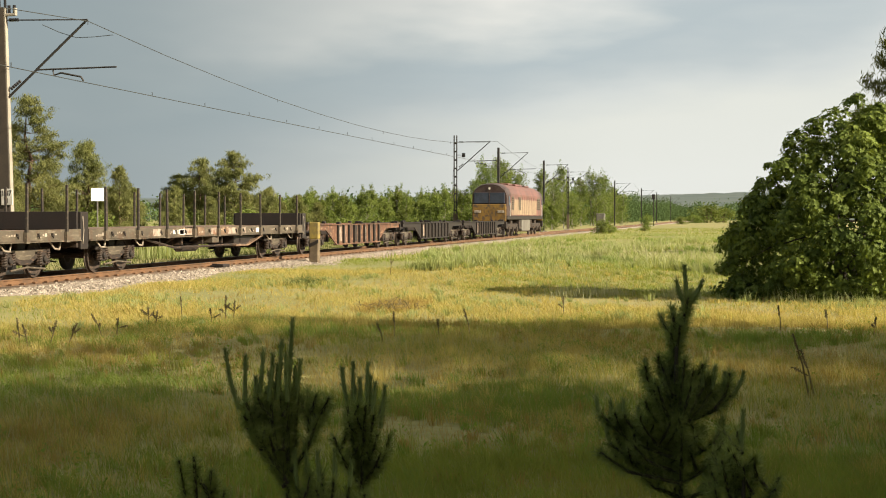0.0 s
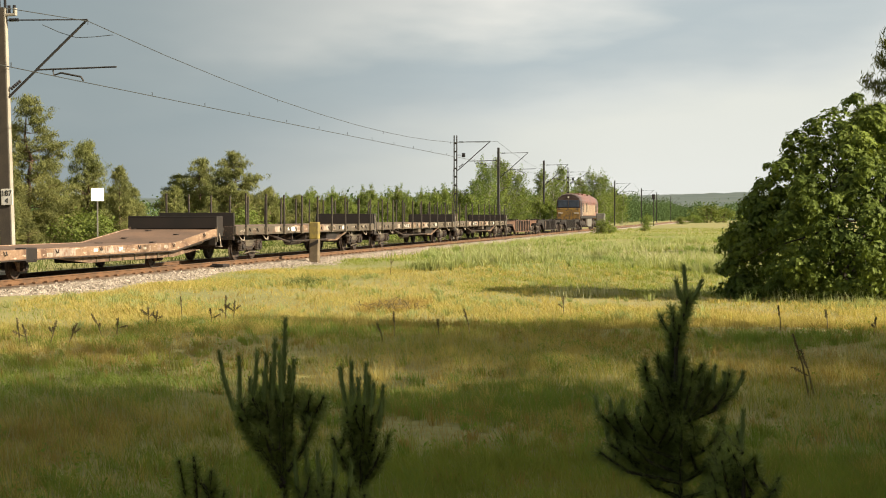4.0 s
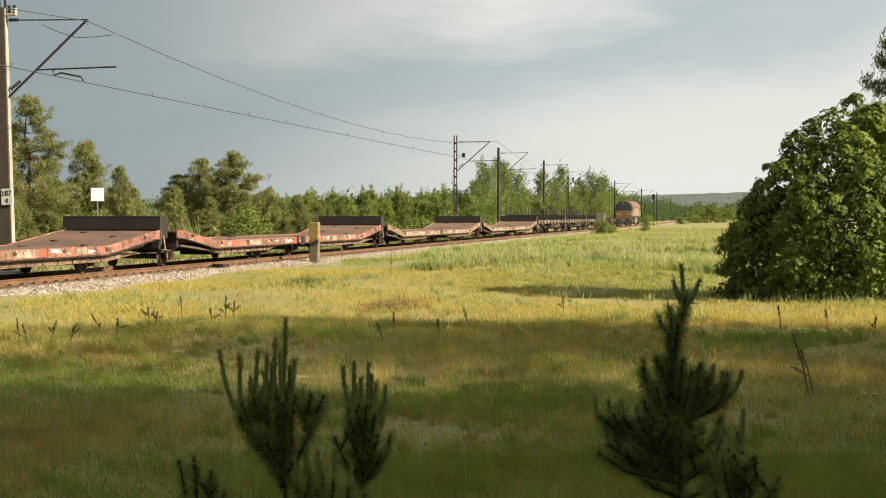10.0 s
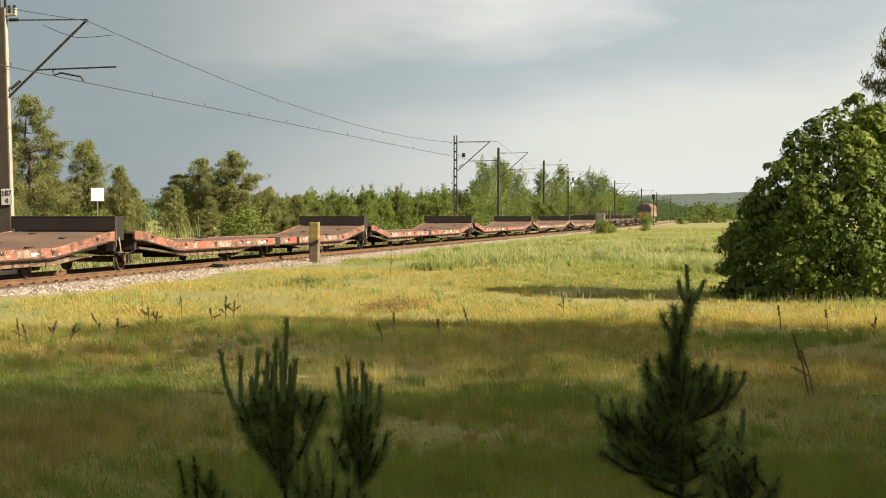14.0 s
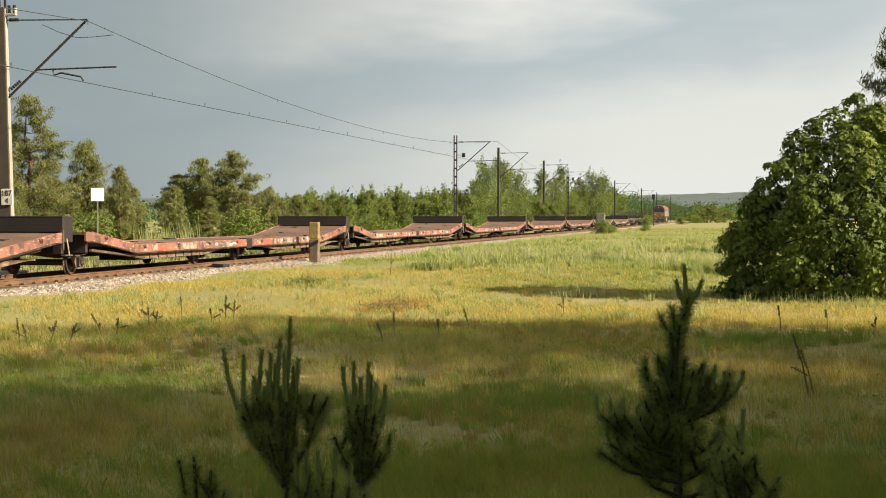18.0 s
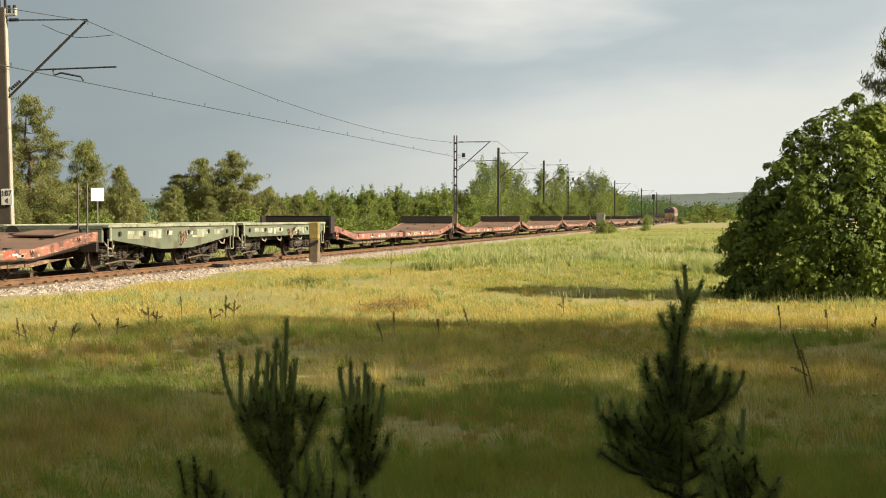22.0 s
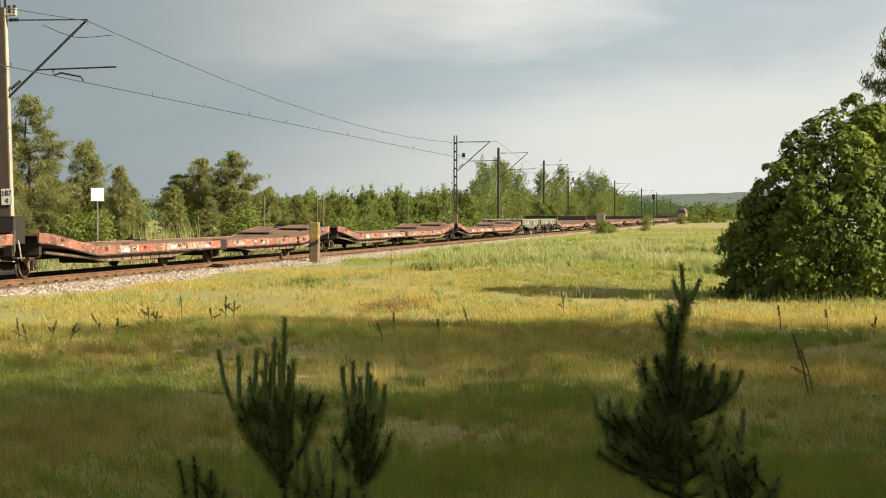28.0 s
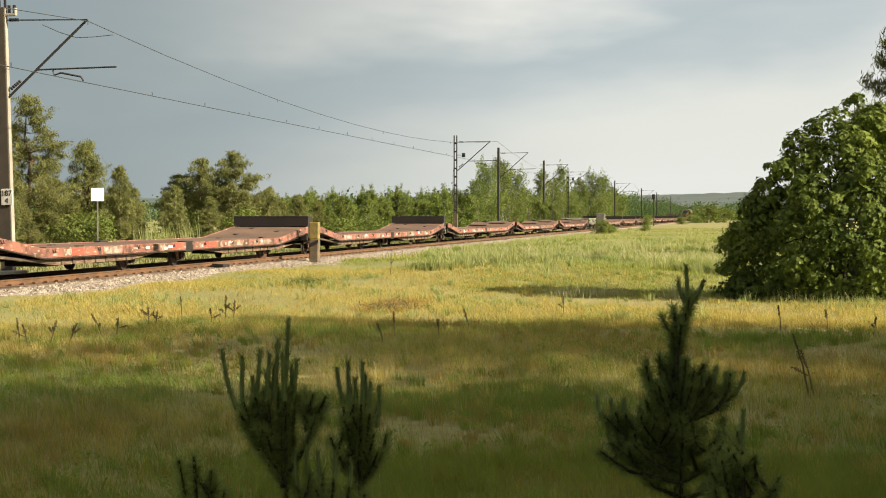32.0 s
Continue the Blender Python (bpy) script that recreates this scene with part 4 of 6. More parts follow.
def cantilever(u, h, top, low, reach, zr=5.85, tie=-0.03, tube_end=0.05, tube_len=2.35):
    """Bracket towards the track (-y): rising strut, top tie, registration arm, insulators."""
    part("strut", Geo().tube([(0, -0.15, low), (0, -reach, top)], 0.035, 6), "mast", u)
    part("top_tie", Geo().tube([(0, -0.15, top + tie), (0, -reach, top)], 0.02, 5), "mast", u)
    for a, b in (((0, -0.3, top + tie), (0, -0.6, top + tie * 0.9)), ((0, -0.28, low + 0.13 * (top - low)), (0, -0.6, low + 0.24 * (top - low)))):
        g = Geo()
        p, q = Vector(a), Vector(b)
        for k in range(5):
            g.tube([p.lerp(q, k / 5), p.lerp(q, (k + 0.6) / 5)], 0.05, 8)
        part("insulator", g, "insul", u)
    y0 = -0.15 - (zr - low) / (top - low) * (reach - 0.15)
    part("registration_tube", Geo().tube([(0, y0, zr), (0, y0 - tube_len, zr + tube_end)], 0.025, 5), "mast", u)
    part("steady_arm", Geo().tube([(0, y0 - 0.5, zr), (0, y0 - 0.52, zr - 0.18), (0, y0 - 0.75, zr - 0.12), (0, y0 - 1.35, zr - 0.26), (0, y0 - 1.42, zr - 0.38)], 0.028, 5), "mast", u)


MASTS = [43.6, 113.3, 133.5, 164.4, 187.5, 257.3, 326.7, 386.3, 464.3]


def build_line():
    lat = [False, True, False, False, True, False, False, False, False]
    for i, s in enumerate(MASTS):
        m = thing("catenary_mast", ["concrete overhead line mast with a dark steel bracket", "dark lattice steel overhead line mast with bracket"][lat[i]], "catenary mast", "overhead line masts",
                  at=track_pose(s, -2.77 if i == 0 else -2.85, -0.3) @ pose(0, 0, 0, -1.7 if i == 0 else 0, 0, 0))
        h = 7.75
        part("post", Geo().prism([(-0.10, 0), (0.10, 0), (0.075, h), (-0.075, h)], -0.17, 0.17) if i == 0 else mast_geo(h, lat[i], 0.10), "mast" if (lat[i] or i > 1) else "mastbody", m, bevel=0.0 if lat[i] else 0.015)
        if i == 0:
            # pale strip added along the right side, as the mast's sunlit face
            part("pale_edge", Geo().prism([(-0.097, 0.02), (0.097, 0.02), (0.072, h - 0.02), (-0.072, h - 0.02)], -0.205, -0.172), "concrete", m, "pale concrete strip standing for the mast's sunlit side")
        part("footing", Geo().box(-0.4, 0.4, -0.4, 0.4, -0.3, 0.25), "concrete", m, bevel=0.03)
        if i == 4:
            cantilever(m, h, 7.2, 5.7, 2.6)
        elif i == 0:
            cantilever(m, h, 7.27, 5.15, 2.67, 5.93, 0.12, -0.03, 2.42)
        else:
            cantilever(m, h, 7.3, 5.15, 2.6)
        if lat[i]:
            part("mast_foot", Geo().prism([(-0.13, 0.25), (0.13, 0.25), (0.11, 2.0), (-0.11, 2.0)], -0.155, 0.155), "stone", m, "brown-stained concrete foot of the mast", bevel=0.01)
            part("earth_cable", Geo().tube([(0, 0.16, 5.3), (0, 0.24, 3.0), (0, 0.36, 0.0)], 0.012, 4), "wire", m)
            part("switch_box", Geo().box(-0.1, 0.1, -0.72, -0.5, 6.15, 6.45).box(-0.02, 0.02, -0.5, -0.12, 6.28, 6.32), "insul", m)
        if i == 0:
            for a, c in ((-0.1, 0.12), (0.0, 0.0), (0.1, -0.13)):
                part("pin_insulator", Geo().tube([(a, c, 7.72), (a, c, 7.98)], 0.04, 6), "insul", m)
            part("top_bracket", Geo().box(-0.06, 0.06, -0.52, 0.15, 7.50, 7.57).box(-0.06, 0.06, -0.52, -0.46, 7.57, 7.72), "concrete", m, "pale bracket at the mast head", bevel=0.01)
            for y in (-0.46, -0.30):
                part("pin_insulator", Geo().tube([(0, y, 7.57), (0, y, 7.80)], 0.045, 6), "insul", m)
            part("loop_wire", Geo().tube([(0.0, -1.3, 7.2), (0.1, -1.75, 6.98), (0.15, -2.25, 6.80), (0.2, -2.75, 6.80), (0.3, -3.3, 6.84)], 0.010, 5), "wire", m)
            b = part("kilometre_board", Geo().box(-0.14, -0.11, -0.27, 0.07, 2.12, 2.58), "white", m, "white board with two rows of dark figures", bevel=0.006)
            for text, z in (("187", 2.38), ("4", 2.17)):
                fc = bpy.data.curves.new("figure", "FONT")
                fc.body, fc.size, fc.extrude, fc.align_x = text, 0.22, 0.002, "CENTER"
                fo = new("figure", fc)
                dg = bpy.context.evaluated_depsgraph_get()
                me = bpy.data.meshes.new_from_object(fo.evaluated_get(dg))
                bpy.data.objects.remove(fo)
                me.materials.clear()
                me.materials.append(M["black"])
                o = new("figure", me)
                o.parent = b
                o.matrix_basis = pose(-0.146, -0.10, z, 90, 0, -90)
    # wires, strung from mast to mast
    for name, zs, sag, r, lab in (("contact_wire", 5.26, 0.02, 0.012, "thin dark contact wire over the track"), ("catenary_wire", 7.0, 1.15, 0.011, "sagging dark catenary wire over the track")):
        pts = []
        posts = [-22.0] + [MASTS[i] for i in (0, 1, 4, 5, 6, 7, 8)] + [540.0, 610.0]
        for k in range(len(posts) - 1):
            a, b = posts[k], posts[k + 1]
            for j in range(12):
                q = j / 12
                n0, n1 = (-0.3 if k % 2 else 0.25), (0.25 if k % 2 else -0.3)
                pts.append(on_track(a + (b - a) * q, n0 + (n1 - n0) * q, zs - 4 * sag * ((b - a) / 68) ** 2 * q * (1 - q)))
        wob = thing(name, lab, "overhead wire")
        part("wire", Geo().tube(pts, r, 5), "wire", wob)
        if name == "catenary_wire":
            for q in range(0, 26, 3):
                x, y, z = pts[q]
                part("clip", Geo().tube([(x, y, z - 0.10), (x, y, z + 0.03)], 0.013, 4), "wire", wob)
        if name == "contact_wire":
            for k in range(2):
                a, b = posts[k], posts[k + 1]
                cnt = int((b - a) / 4.6)
                for j in range(1, cnt):
                    q = j / cnt
                    n0, n1 = (-0.3 if k % 2 else 0.25), (0.25 if k % 2 else -0.3)
                    n = n0 + (n1 - n0) * q
                    part("clip", Geo().tube([on_track(a + (b - a) * q, n, 5.27), on_track(a + (b - a) * q, n, 5.38)], 0.014, 4), "wire", wob)


def build_trackside():
    s = thing("track_sign", "square white enamel sign on a thin post", "sign", at=track_pose(51.6, -3.6, -0.3))
    part("sign_post", Geo().tube([(0, 0, 0), (0, 0, 2.5)], 0.03, 8), "tank", s)
    part("sign_board", Geo().box(-0.03, -0.01, -0.22, 0.22, 2.31, 2.75), "sign", s, "blank white board", bevel=0.008, at=pose(0, 0, 0, 0, 0, 38))
    p = thing("marker_post", "squat concrete marker post with a faded yellow top", "marker post", at=track_pose(58.0, 2.2, -0.3))
    part("shaft", Geo().prism([(-0.15, 0), (0.15, 0), (0.145, 0.95), (-0.145, 0.95)], -0.175, 0.175), "stone", p, bevel=0.03)
    part("yellow_cap", Geo().prism([(-0.144, 0.951), (0.144, 0.951), (0.14, 1.58), (-0.14, 1.58)], -0.172, 0.172), "postyellow", p, "faded yellow painted top", bevel=0.02)
    part("dark_band", Geo().add([(-0.155, -0.178, 0.80), (-0.155, 0.178, 0.62), (-0.155, 0.178, 0.76), (-0.155, -0.178, 0.94), (-0.13, -0.178, 0.80), (-0.13, 0.178, 0.62), (-0.13, 0.178, 0.76), (-0.13, -0.178, 0.94)],
                                [(0, 1, 2, 3), (7, 6, 5, 4), (0, 4, 5, 1), (1, 5, 6, 2), (2, 6, 7, 3), (3, 7, 4, 0)]), "black", p, "dark slanting stripe")
    b = thing("track_magnet", "black steel box beside the rail", "track magnet", at=track_pose(50.0, 1.25, -0.17))
    part("case", Geo().box(-0.3, 0.3, -0.30, -0.06, 0.03, 0.13), "black", b, bevel=0.02)
    for x in (-0.22, 0.0, 0.22):
        part("connector", Geo().box(x - 0.06, x + 0.06, -0.059, 0.18, 0.0, 0.10 + 0.04 * (x == 0)), "black", b, bevel=0.02)
    g = thing("railway_signal", "distant railway signal with a black head on a dark post", "signal", at=track_pose(268.0, 3.0, -0.3))
    part("signal_post", Geo().tube([(0, 0, 0), (0, 0, 4.7)], 0.07, 8), "mast", g)
    h = part("signal_head", Geo().box(-0.2, 0.1, -0.28, 0.28, 4.7, 5.6), "black", g, bevel=0.05)
    for z in (4.9, 5.4):
        part("lens", Geo().tube([(-0.2, 0, z), (-0.28, 0, z)], 0.15, 10), "glow", h)
    r = thing("relay_cabinet", "small pale grey relay cabinet beside the line", "cabinet", at=track_pose(164.7, 3.2, -0.3))
    part("case", Geo().box(-0.4, 0.4, -0.45, 0.45, 0.1, 2.1), "tank", r, bevel=0.03)
    part("door", Geo().box(-0.42, -0.401, -0.38, 0.38, 0.25, 1.95), "tank", r, bevel=0.01)


# ---- plants ----
def cards(centres, per, spread, size, rng, slim=0.55, up=0.0, jitter=0.35, heart=None):
    """Many small leaf-shaped quads round the given centres."""
    c = np.repeat(np.asarray(centres, float), per, 0)
    n = len(c)
    off = rng.normal(0, 1, (n, 3)) * spread
    p = c + off
    d = rng.normal(0, 1, (n, 3))
    d[:, 2] += up
    d /= np.linalg.norm(d, axis=1)[:, None]
    e = np.cross(d, rng.normal(0, 1, (n, 3)))
    e /= np.linalg.norm(e, axis=1)[:, None] + 1e-9
    if heart is not None:
        # leaves of a spray face outwards and up
        q = p - np.asarray(heart)
        nrm = 0.5 * off / (np.linalg.norm(off, axis=1)[:, None] + 1e-9) + 0.25 * q / (np.linalg.norm(q, axis=1)[:, None] + 1e-9) + 0.55 * rng.normal(0, 1, (n, 3))
        nrm[:, 2] += 0.4
        nrm /= np.linalg.norm(nrm, axis=1)[:, None]
        d = np.cross(nrm, rng.normal(0, 1, (n, 3)))
        d /= np.linalg.norm(d, axis=1)[:, None] + 1e-9
        e = np.cross(nrm, d)
    s = (size * (1 + jitter * rng.normal(0, 1, n)).clip(0.4, 1.8))[:, None]
    v = np.stack([p - d * s * 0.5, p + e * s * slim * 0.5 + d * s * 0.05, p + d * s * 0.5, p - e * s * slim * 0.5 + d * s * 0.05], 1).reshape(-1, 3)
    return v, np.arange(n * 4).reshape(-1, 4)


def limb_geo(g, base, tip, r0, r1, rnd, bend=0.12, seg=5, steps=4):
    a, b = Vector(base), Vector(tip)
    ln = (b - a).length
    pts = [a.lerp(b, k / steps) + Vector((rnd.uniform(-1, 1), rnd.uniform(-1, 1), rnd.uniform(-0.5, 0.5))) * ln * bend * (0.0 if k in (0, steps) else 1.0) for k in range(steps + 1)]
    g.tube(pts, [r0 + (r1 - r0) * k / steps for k in range(steps + 1)], seg)
    return pts


def broadleaf(name, label, category, H, R, low, clumps, per, size, mat, bark, seed, group="", lobes=0.3, spread=0.16, top=0.62, stems=1, slim=0.6):
    """A leafy tree or bush: trunk, limbs, crown of many leaves in uneven clumps."""
    rng, rnd = np.random.default_rng(seed), random.Random(seed)
    u = thing(name, label, category, group)
    g = Geo()
    heads = []
    for k in range(stems):
        ax, ay = (rnd.uniform(-0.35, 0.35) * R, rnd.uniform(-0.35, 0.35) * R) if stems > 1 else (0, 0)
        heads.append(limb_geo(g, (ax * 0.3, ay * 0.3, -0.15), (ax, ay, H * 0.86), 0.022 * H, 0.004 * H, rnd, 0.04, 7, 6))
    cents = []
    ph = rng.uniform(0, 6.28, 6)
    while len(cents) < clumps:
        th, q = rng.uniform(0, 6.283), 0.95 * rng.random()
        z = low + (H - low) * q
        qq = (z - low) / (H - low)
        prof = math.sin(math.pi * min(1, (qq * 0.5 / top) if qq < top else 0.5 + 0.5 * (qq - top) / (1 - top))) ** 0.6 if qq > 0.01 else 0.3
        if stems > 3:
            prof = 0.9 + 0.1 * min(1, qq / 0.25) if qq < 0.42 else (1 - (qq - 0.42) / 0.58) ** 0.78
        elif low < 0.4 and qq < top:
            prof = 0.72 + 0.28 * prof
        prof *= 1 + lobes * (math.sin(3 * th + ph[0] + 4 * qq) * 0.5 + math.sin(5 * th + ph[1] - 7 * qq) * 0.35 + math.sin(2 * th + 11 * qq + ph[2]) * 0.4)
        r = R * prof * (rng.random() ** (0.42 if stems < 4 else 0.22))
        cents.append((r * math.cos(th), r * math.sin(th), z))
    for c in cents[:: max(1, clumps // 26)]:
        s = heads[rnd.randrange(len(heads))]
        i = min(len(s) - 2, max(1, int((c[2] * 0.7 / (H * 0.86)) * len(s))))
        limb_geo(g, s[i], c, 0.007 * H, 0.0015 * H, rnd, 0.07, 4, 3)
    part("trunk", g, bark, u)
    v, f = cards(cents, per, spread * R * 0.5 + 0.05, size, rng, slim, 0.0, heart=(0, 0, 0.35 * H))
    part("crown", mesh_np("crown", v, f, mat), mat, u, "uneven leafy crown")
    return u


def leafy_bush(name, label, H, outline, clumps, sprays, size, mat, bark, seed):
    """A wide bush: clumps along the crown's outline (share of height, radius), each a dome of leaf rosettes."""
    rng, rnd = np.random.default_rng(seed), random.Random(seed)
    u = thing(name, label, "bush")
    qs, rs = [a for a, _ in outline], [b for _, b in outline]
    lobes = 110
    cum = np.cumsum(np.interp(np.linspace(0, 1, 200), qs, rs) + 0.25)
    q = np.interp((np.arange(lobes) + rng.random(lobes)) / lobes, cum / cum[-1], np.linspace(0, 1, 200))
    th = np.arange(lobes) * 2.39996 + rng.normal(0, 0.2, lobes)
    R = np.interp(q, qs, rs) * rng.uniform(0.88, 1.10, lobes)
    rl = rng.uniform(0.36, 0.78, lobes) * np.clip(R / 1.3, 0.4, 1)
    r = np.clip(R - rl, 0, None)
    lc = np.stack([r * np.cos(th), r * np.sin(th), np.maximum(q * H - 0.6 * rl, 0.1)], 1)
    # clumps sit on the outer and upper faces of the lobes
    pick = rng.choice(lobes, clumps, p=rl ** 1.6 / (rl ** 1.6).sum())
    w = lc[pick] - np.array([0, 0, 0.3 * H])
    w = rng.normal(0, 0.7, (clumps, 3)) + 0.6 * w / (np.linalg.norm(w, axis=1)[:, None] + 1e-9)
    w /= np.linalg.norm(w, axis=1)[:, None]
    rc = rng.uniform(0.14, 0.34, clumps)
    c = lc[pick] + w * (rl[pick] - 0.5 * rc)[:, None] * rng.uniform(0.55, 1.0, clumps)[:, None]
    c[::6, :2] *= 0.6
    c[:, 2] = np.maximum(c[:, 2], 0.12)
    g = Geo()
    for k in range(7):
        a = rnd.uniform(0, math.tau)
        stem = limb_geo(g, (0.15 * math.cos(a), 0.15 * math.sin(a), -0.15), (0.9 * math.cos(a), 0.9 * math.sin(a), H * rnd.uniform(0.5, 0.8)), 0.06, 0.015, rnd, 0.05, 6, 5)
        for p in c[k * 6:k * 6 + 6]:
            limb_geo(g, stem[rnd.choice((2, 3, 4))], tuple(p), 0.02, 0.006, rnd, 0.06, 4, 3)
    part("trunk", g, bark, u)
    n = clumps * sprays
    out = c - np.array([0, 0, 0.3 * H])
    out = out / (np.linalg.norm(out, axis=1)[:, None] + 1e-9)
    d = rng.normal(0, 1.0, (n, 3)) + np.repeat(out, sprays, 0) * 0.7
    d[:, 2] += 0.45
    d /= np.linalg.norm(d, axis=1)[:, None]
    p = np.repeat(c, sprays, 0) + d * (np.repeat(rc, sprays) * rng.uniform(0.55, 1.12, n))[:, None] * np.array([1, 1, 0.8])
    k = 6
    p, d = np.repeat(p, k, 0), np.repeat(d, k, 0)
    a = np.tile(np.arange(k) * 2 * np.pi / k, n) + np.repeat(rng.uniform(0, 6.28, n), k) + rng.normal(0, 0.25, n * k)
    e0 = np.cross(d, np.array([0.3, 0.2, 1.0]))
    e0 /= np.linalg.norm(e0, axis=1)[:, None] + 1e-9
    e1 = np.cross(d, e0)
    ld = e0 * np.cos(a)[:, None] + e1 * np.sin(a)[:, None] + d * rng.uniform(0.0, 0.6, n * k)[:, None]
    ld /= np.linalg.norm(ld, axis=1)[:, None]
    side = np.cross(d, ld)
    side /= np.linalg.norm(side, axis=1)[:, None] + 1e-9
    s = (size * rng.uniform(0.6, 1.25, n * k))[:, None]
    tip = p + ld * s
    tip[:, 2] -= 0.22 * s[:, 0]
    v = np.stack([p, p + ld * s * 0.55 + side * s * 0.36, tip, p + ld * s * 0.55 - side * s * 0.36], 1).reshape(-1, 3)
    v[:, 2] = np.maximum(v[:, 2], 0.02)
    part("crown", mesh_np("crown", v, np.arange(n * k * 4).reshape(-1, 4), mat), mat, u, "uneven crown of leaf rosettes with dark gaps")
    return u


def feathery(label, H, R, low, branches, per, size, seed, stems=1):
    """A birch: rising limbs with leaves strung along them, so that the crown ends in many pointed plumes."""
    rng, rnd = np.random.default_rng(seed), random.Random(seed)
    u = thing("birch_tree", label, "birch tree", "birches behind the track")
    g = Geo()
    heads = []
    for k in range(stems):
        a = rnd.uniform(0, math.tau)
        off = 0.45 * R if stems > 1 else 0.0
        heads.append(limb_geo(g, (0.2 * off * math.cos(a), 0.2 * off * math.sin(a), -0.15), (off * math.cos(a) + 0.04 * H, off * math.sin(a), H * rnd.uniform(0.88, 0.97)), 0.012 * H, 0.003 * H, rnd, 0.02, 6, 8))
    cents, wide = [], []
    for i in range(branches + stems):
        s = heads[i % stems]
        q = low / H + (0.93 - low / H) * (i + rnd.random()) / (branches + stems)
        k = min(7, int(q * 8))
        a0 = s[k].lerp(s[k + 1], q * 8 - k)
        if i >= branches:
            b0, a0 = s[8] + Vector((0.03 * H, 0, 0.05 * H)), s[6]
        else:
            th = rnd.uniform(0, math.tau)
            ln = R * float(np.interp(q, [0, 0.25, 0.5, 0.8, 1], [0.75, 1.0, 0.9, 0.5, 0.15])) * rnd.uniform(0.65, 1.2)
            b0 = a0 + Vector((ln * math.cos(th) + 0.12 * ln, ln * math.sin(th), ln * rnd.uniform(0.25, 1.0)))
            limb_geo(g, a0, b0, 0.0035 * H, 0.001 * H, rnd, 0.05, 4, 3)
        for j in range(9):
            w = 0.22 + 0.82 * j / 8
            p = a0.lerp(b0, w) + Vector((0, 0, -0.10 * R * math.sin(w * 3.1)))
            cents.append(p), wide.append(0.13 * R * (1.25 - 0.8 * w))
    part("trunk", g, "birchbark", u)
    c = np.repeat(np.array(cents), per, 0) + rng.normal(0, 1, (len(cents) * per, 3)) * np.repeat(wide, per)[:, None] * np.array([1, 1, 1.25])
    v, f = cards(c, 1, 0.03, size, rng, 0.62, 0.0, heart=(0, 0, 0.4 * H))
    part("crown", mesh_np("crown", v, f, "birch"), "birch", u, "feathery leafy crown ending in plumes")
    return u


def pine(name, label, H, R, seed, low=0.15, group="pines behind the track", dens=1.0, bare=0.0):
    """A young Scots pine: whorls of rising branches with needle tufts."""
    rng, rnd = np.random.default_rng(seed), random.Random(seed)
    u = thing(name, label, "pine tree", group)
    g = Geo()
    trunk = limb_geo(g, (0, 0, -0.2), (rnd.uniform(-0.2, 0.2), rnd.uniform(-0.2, 0.2), H * 0.97), 0.02 * H, 0.005, rnd, 0.015, 7, 8)
    tufts = []
    z = H * low
    while z < H * 0.97:
        q = (z / H - low) / (1 - low)
        reach = R * (1 - q) ** 0.55 * rnd.uniform(0.75, 1.15) * (0.55 + 0.45 * min(1, q * 3.5))
        for k in range(rnd.choice((5, 6, 7))):
            th = rnd.uniform(0, math.tau)
            ln = max(0.25, reach * rnd.uniform(0.6, 1.12))
            rise = ln * rnd.uniform(0.15, 0.55)
            c0 = trunk[min(8, int(q * 0.8 * 8 + low * 8))]
            a = (c0.x * 0.5, c0.y * 0.5, z)
            b = (a[0] + ln * math.cos(th), a[1] + ln * math.sin(th), z + rise)
            pts = limb_geo(g, a, b, 0.012 + 0.006 * ln, 0.006, rnd, 0.05, 4, 3)
            m = max(4, int(ln * 8 * dens))
            for j in range(m):
                w = 0.3 + 0.7 * (j + 1) / m
                s = Vector(a).lerp(Vector(b), w)
                tufts.append((s.x + rnd.gauss(0, 0.13), s.y + rnd.gauss(0, 0.13), s.z + rnd.gauss(0.05, 0.09)))
        z += H * rnd.uniform(0.045, 0.07)
    for k in range(5):
        tufts.append((trunk[-1].x, trunk[-1].y, H * (0.93 + 0.02 * k)))
    part("trunk", g, "bark", u)
    v, f = cards(tufts, 50, 0.085, 0.165, rng, 0.13, 1.5)
    part("crown", mesh_np("crown", v, f, "needle"), "needle", u, "dull green needle tufts")
    return u


def plant_at(u, x, y, turn=0.0, scale=1.0, dz=0.0, thin=1.0):
    u.matrix_basis = Matrix.Translation((x, y, float(ground_z(x, y)) + dz)) @ Matrix.Rotation(radians(turn), 4, "Z") @ Matrix.Diagonal((scale * thin, scale * thin, scale, 1))
    return u


def copy_plant(u, x, y, turn, scale, thin=1.0):
    m = Matrix.Translation((x, y, float(ground_z(x, y)))) @ Matrix.Rotation(radians(turn), 4, "Z")
    o = copy_thing(u, m)
    o.matrix_basis = m @ Matrix.Diagonal((scale * thin, scale * thin, scale, 1))
    return o


SWAY = []


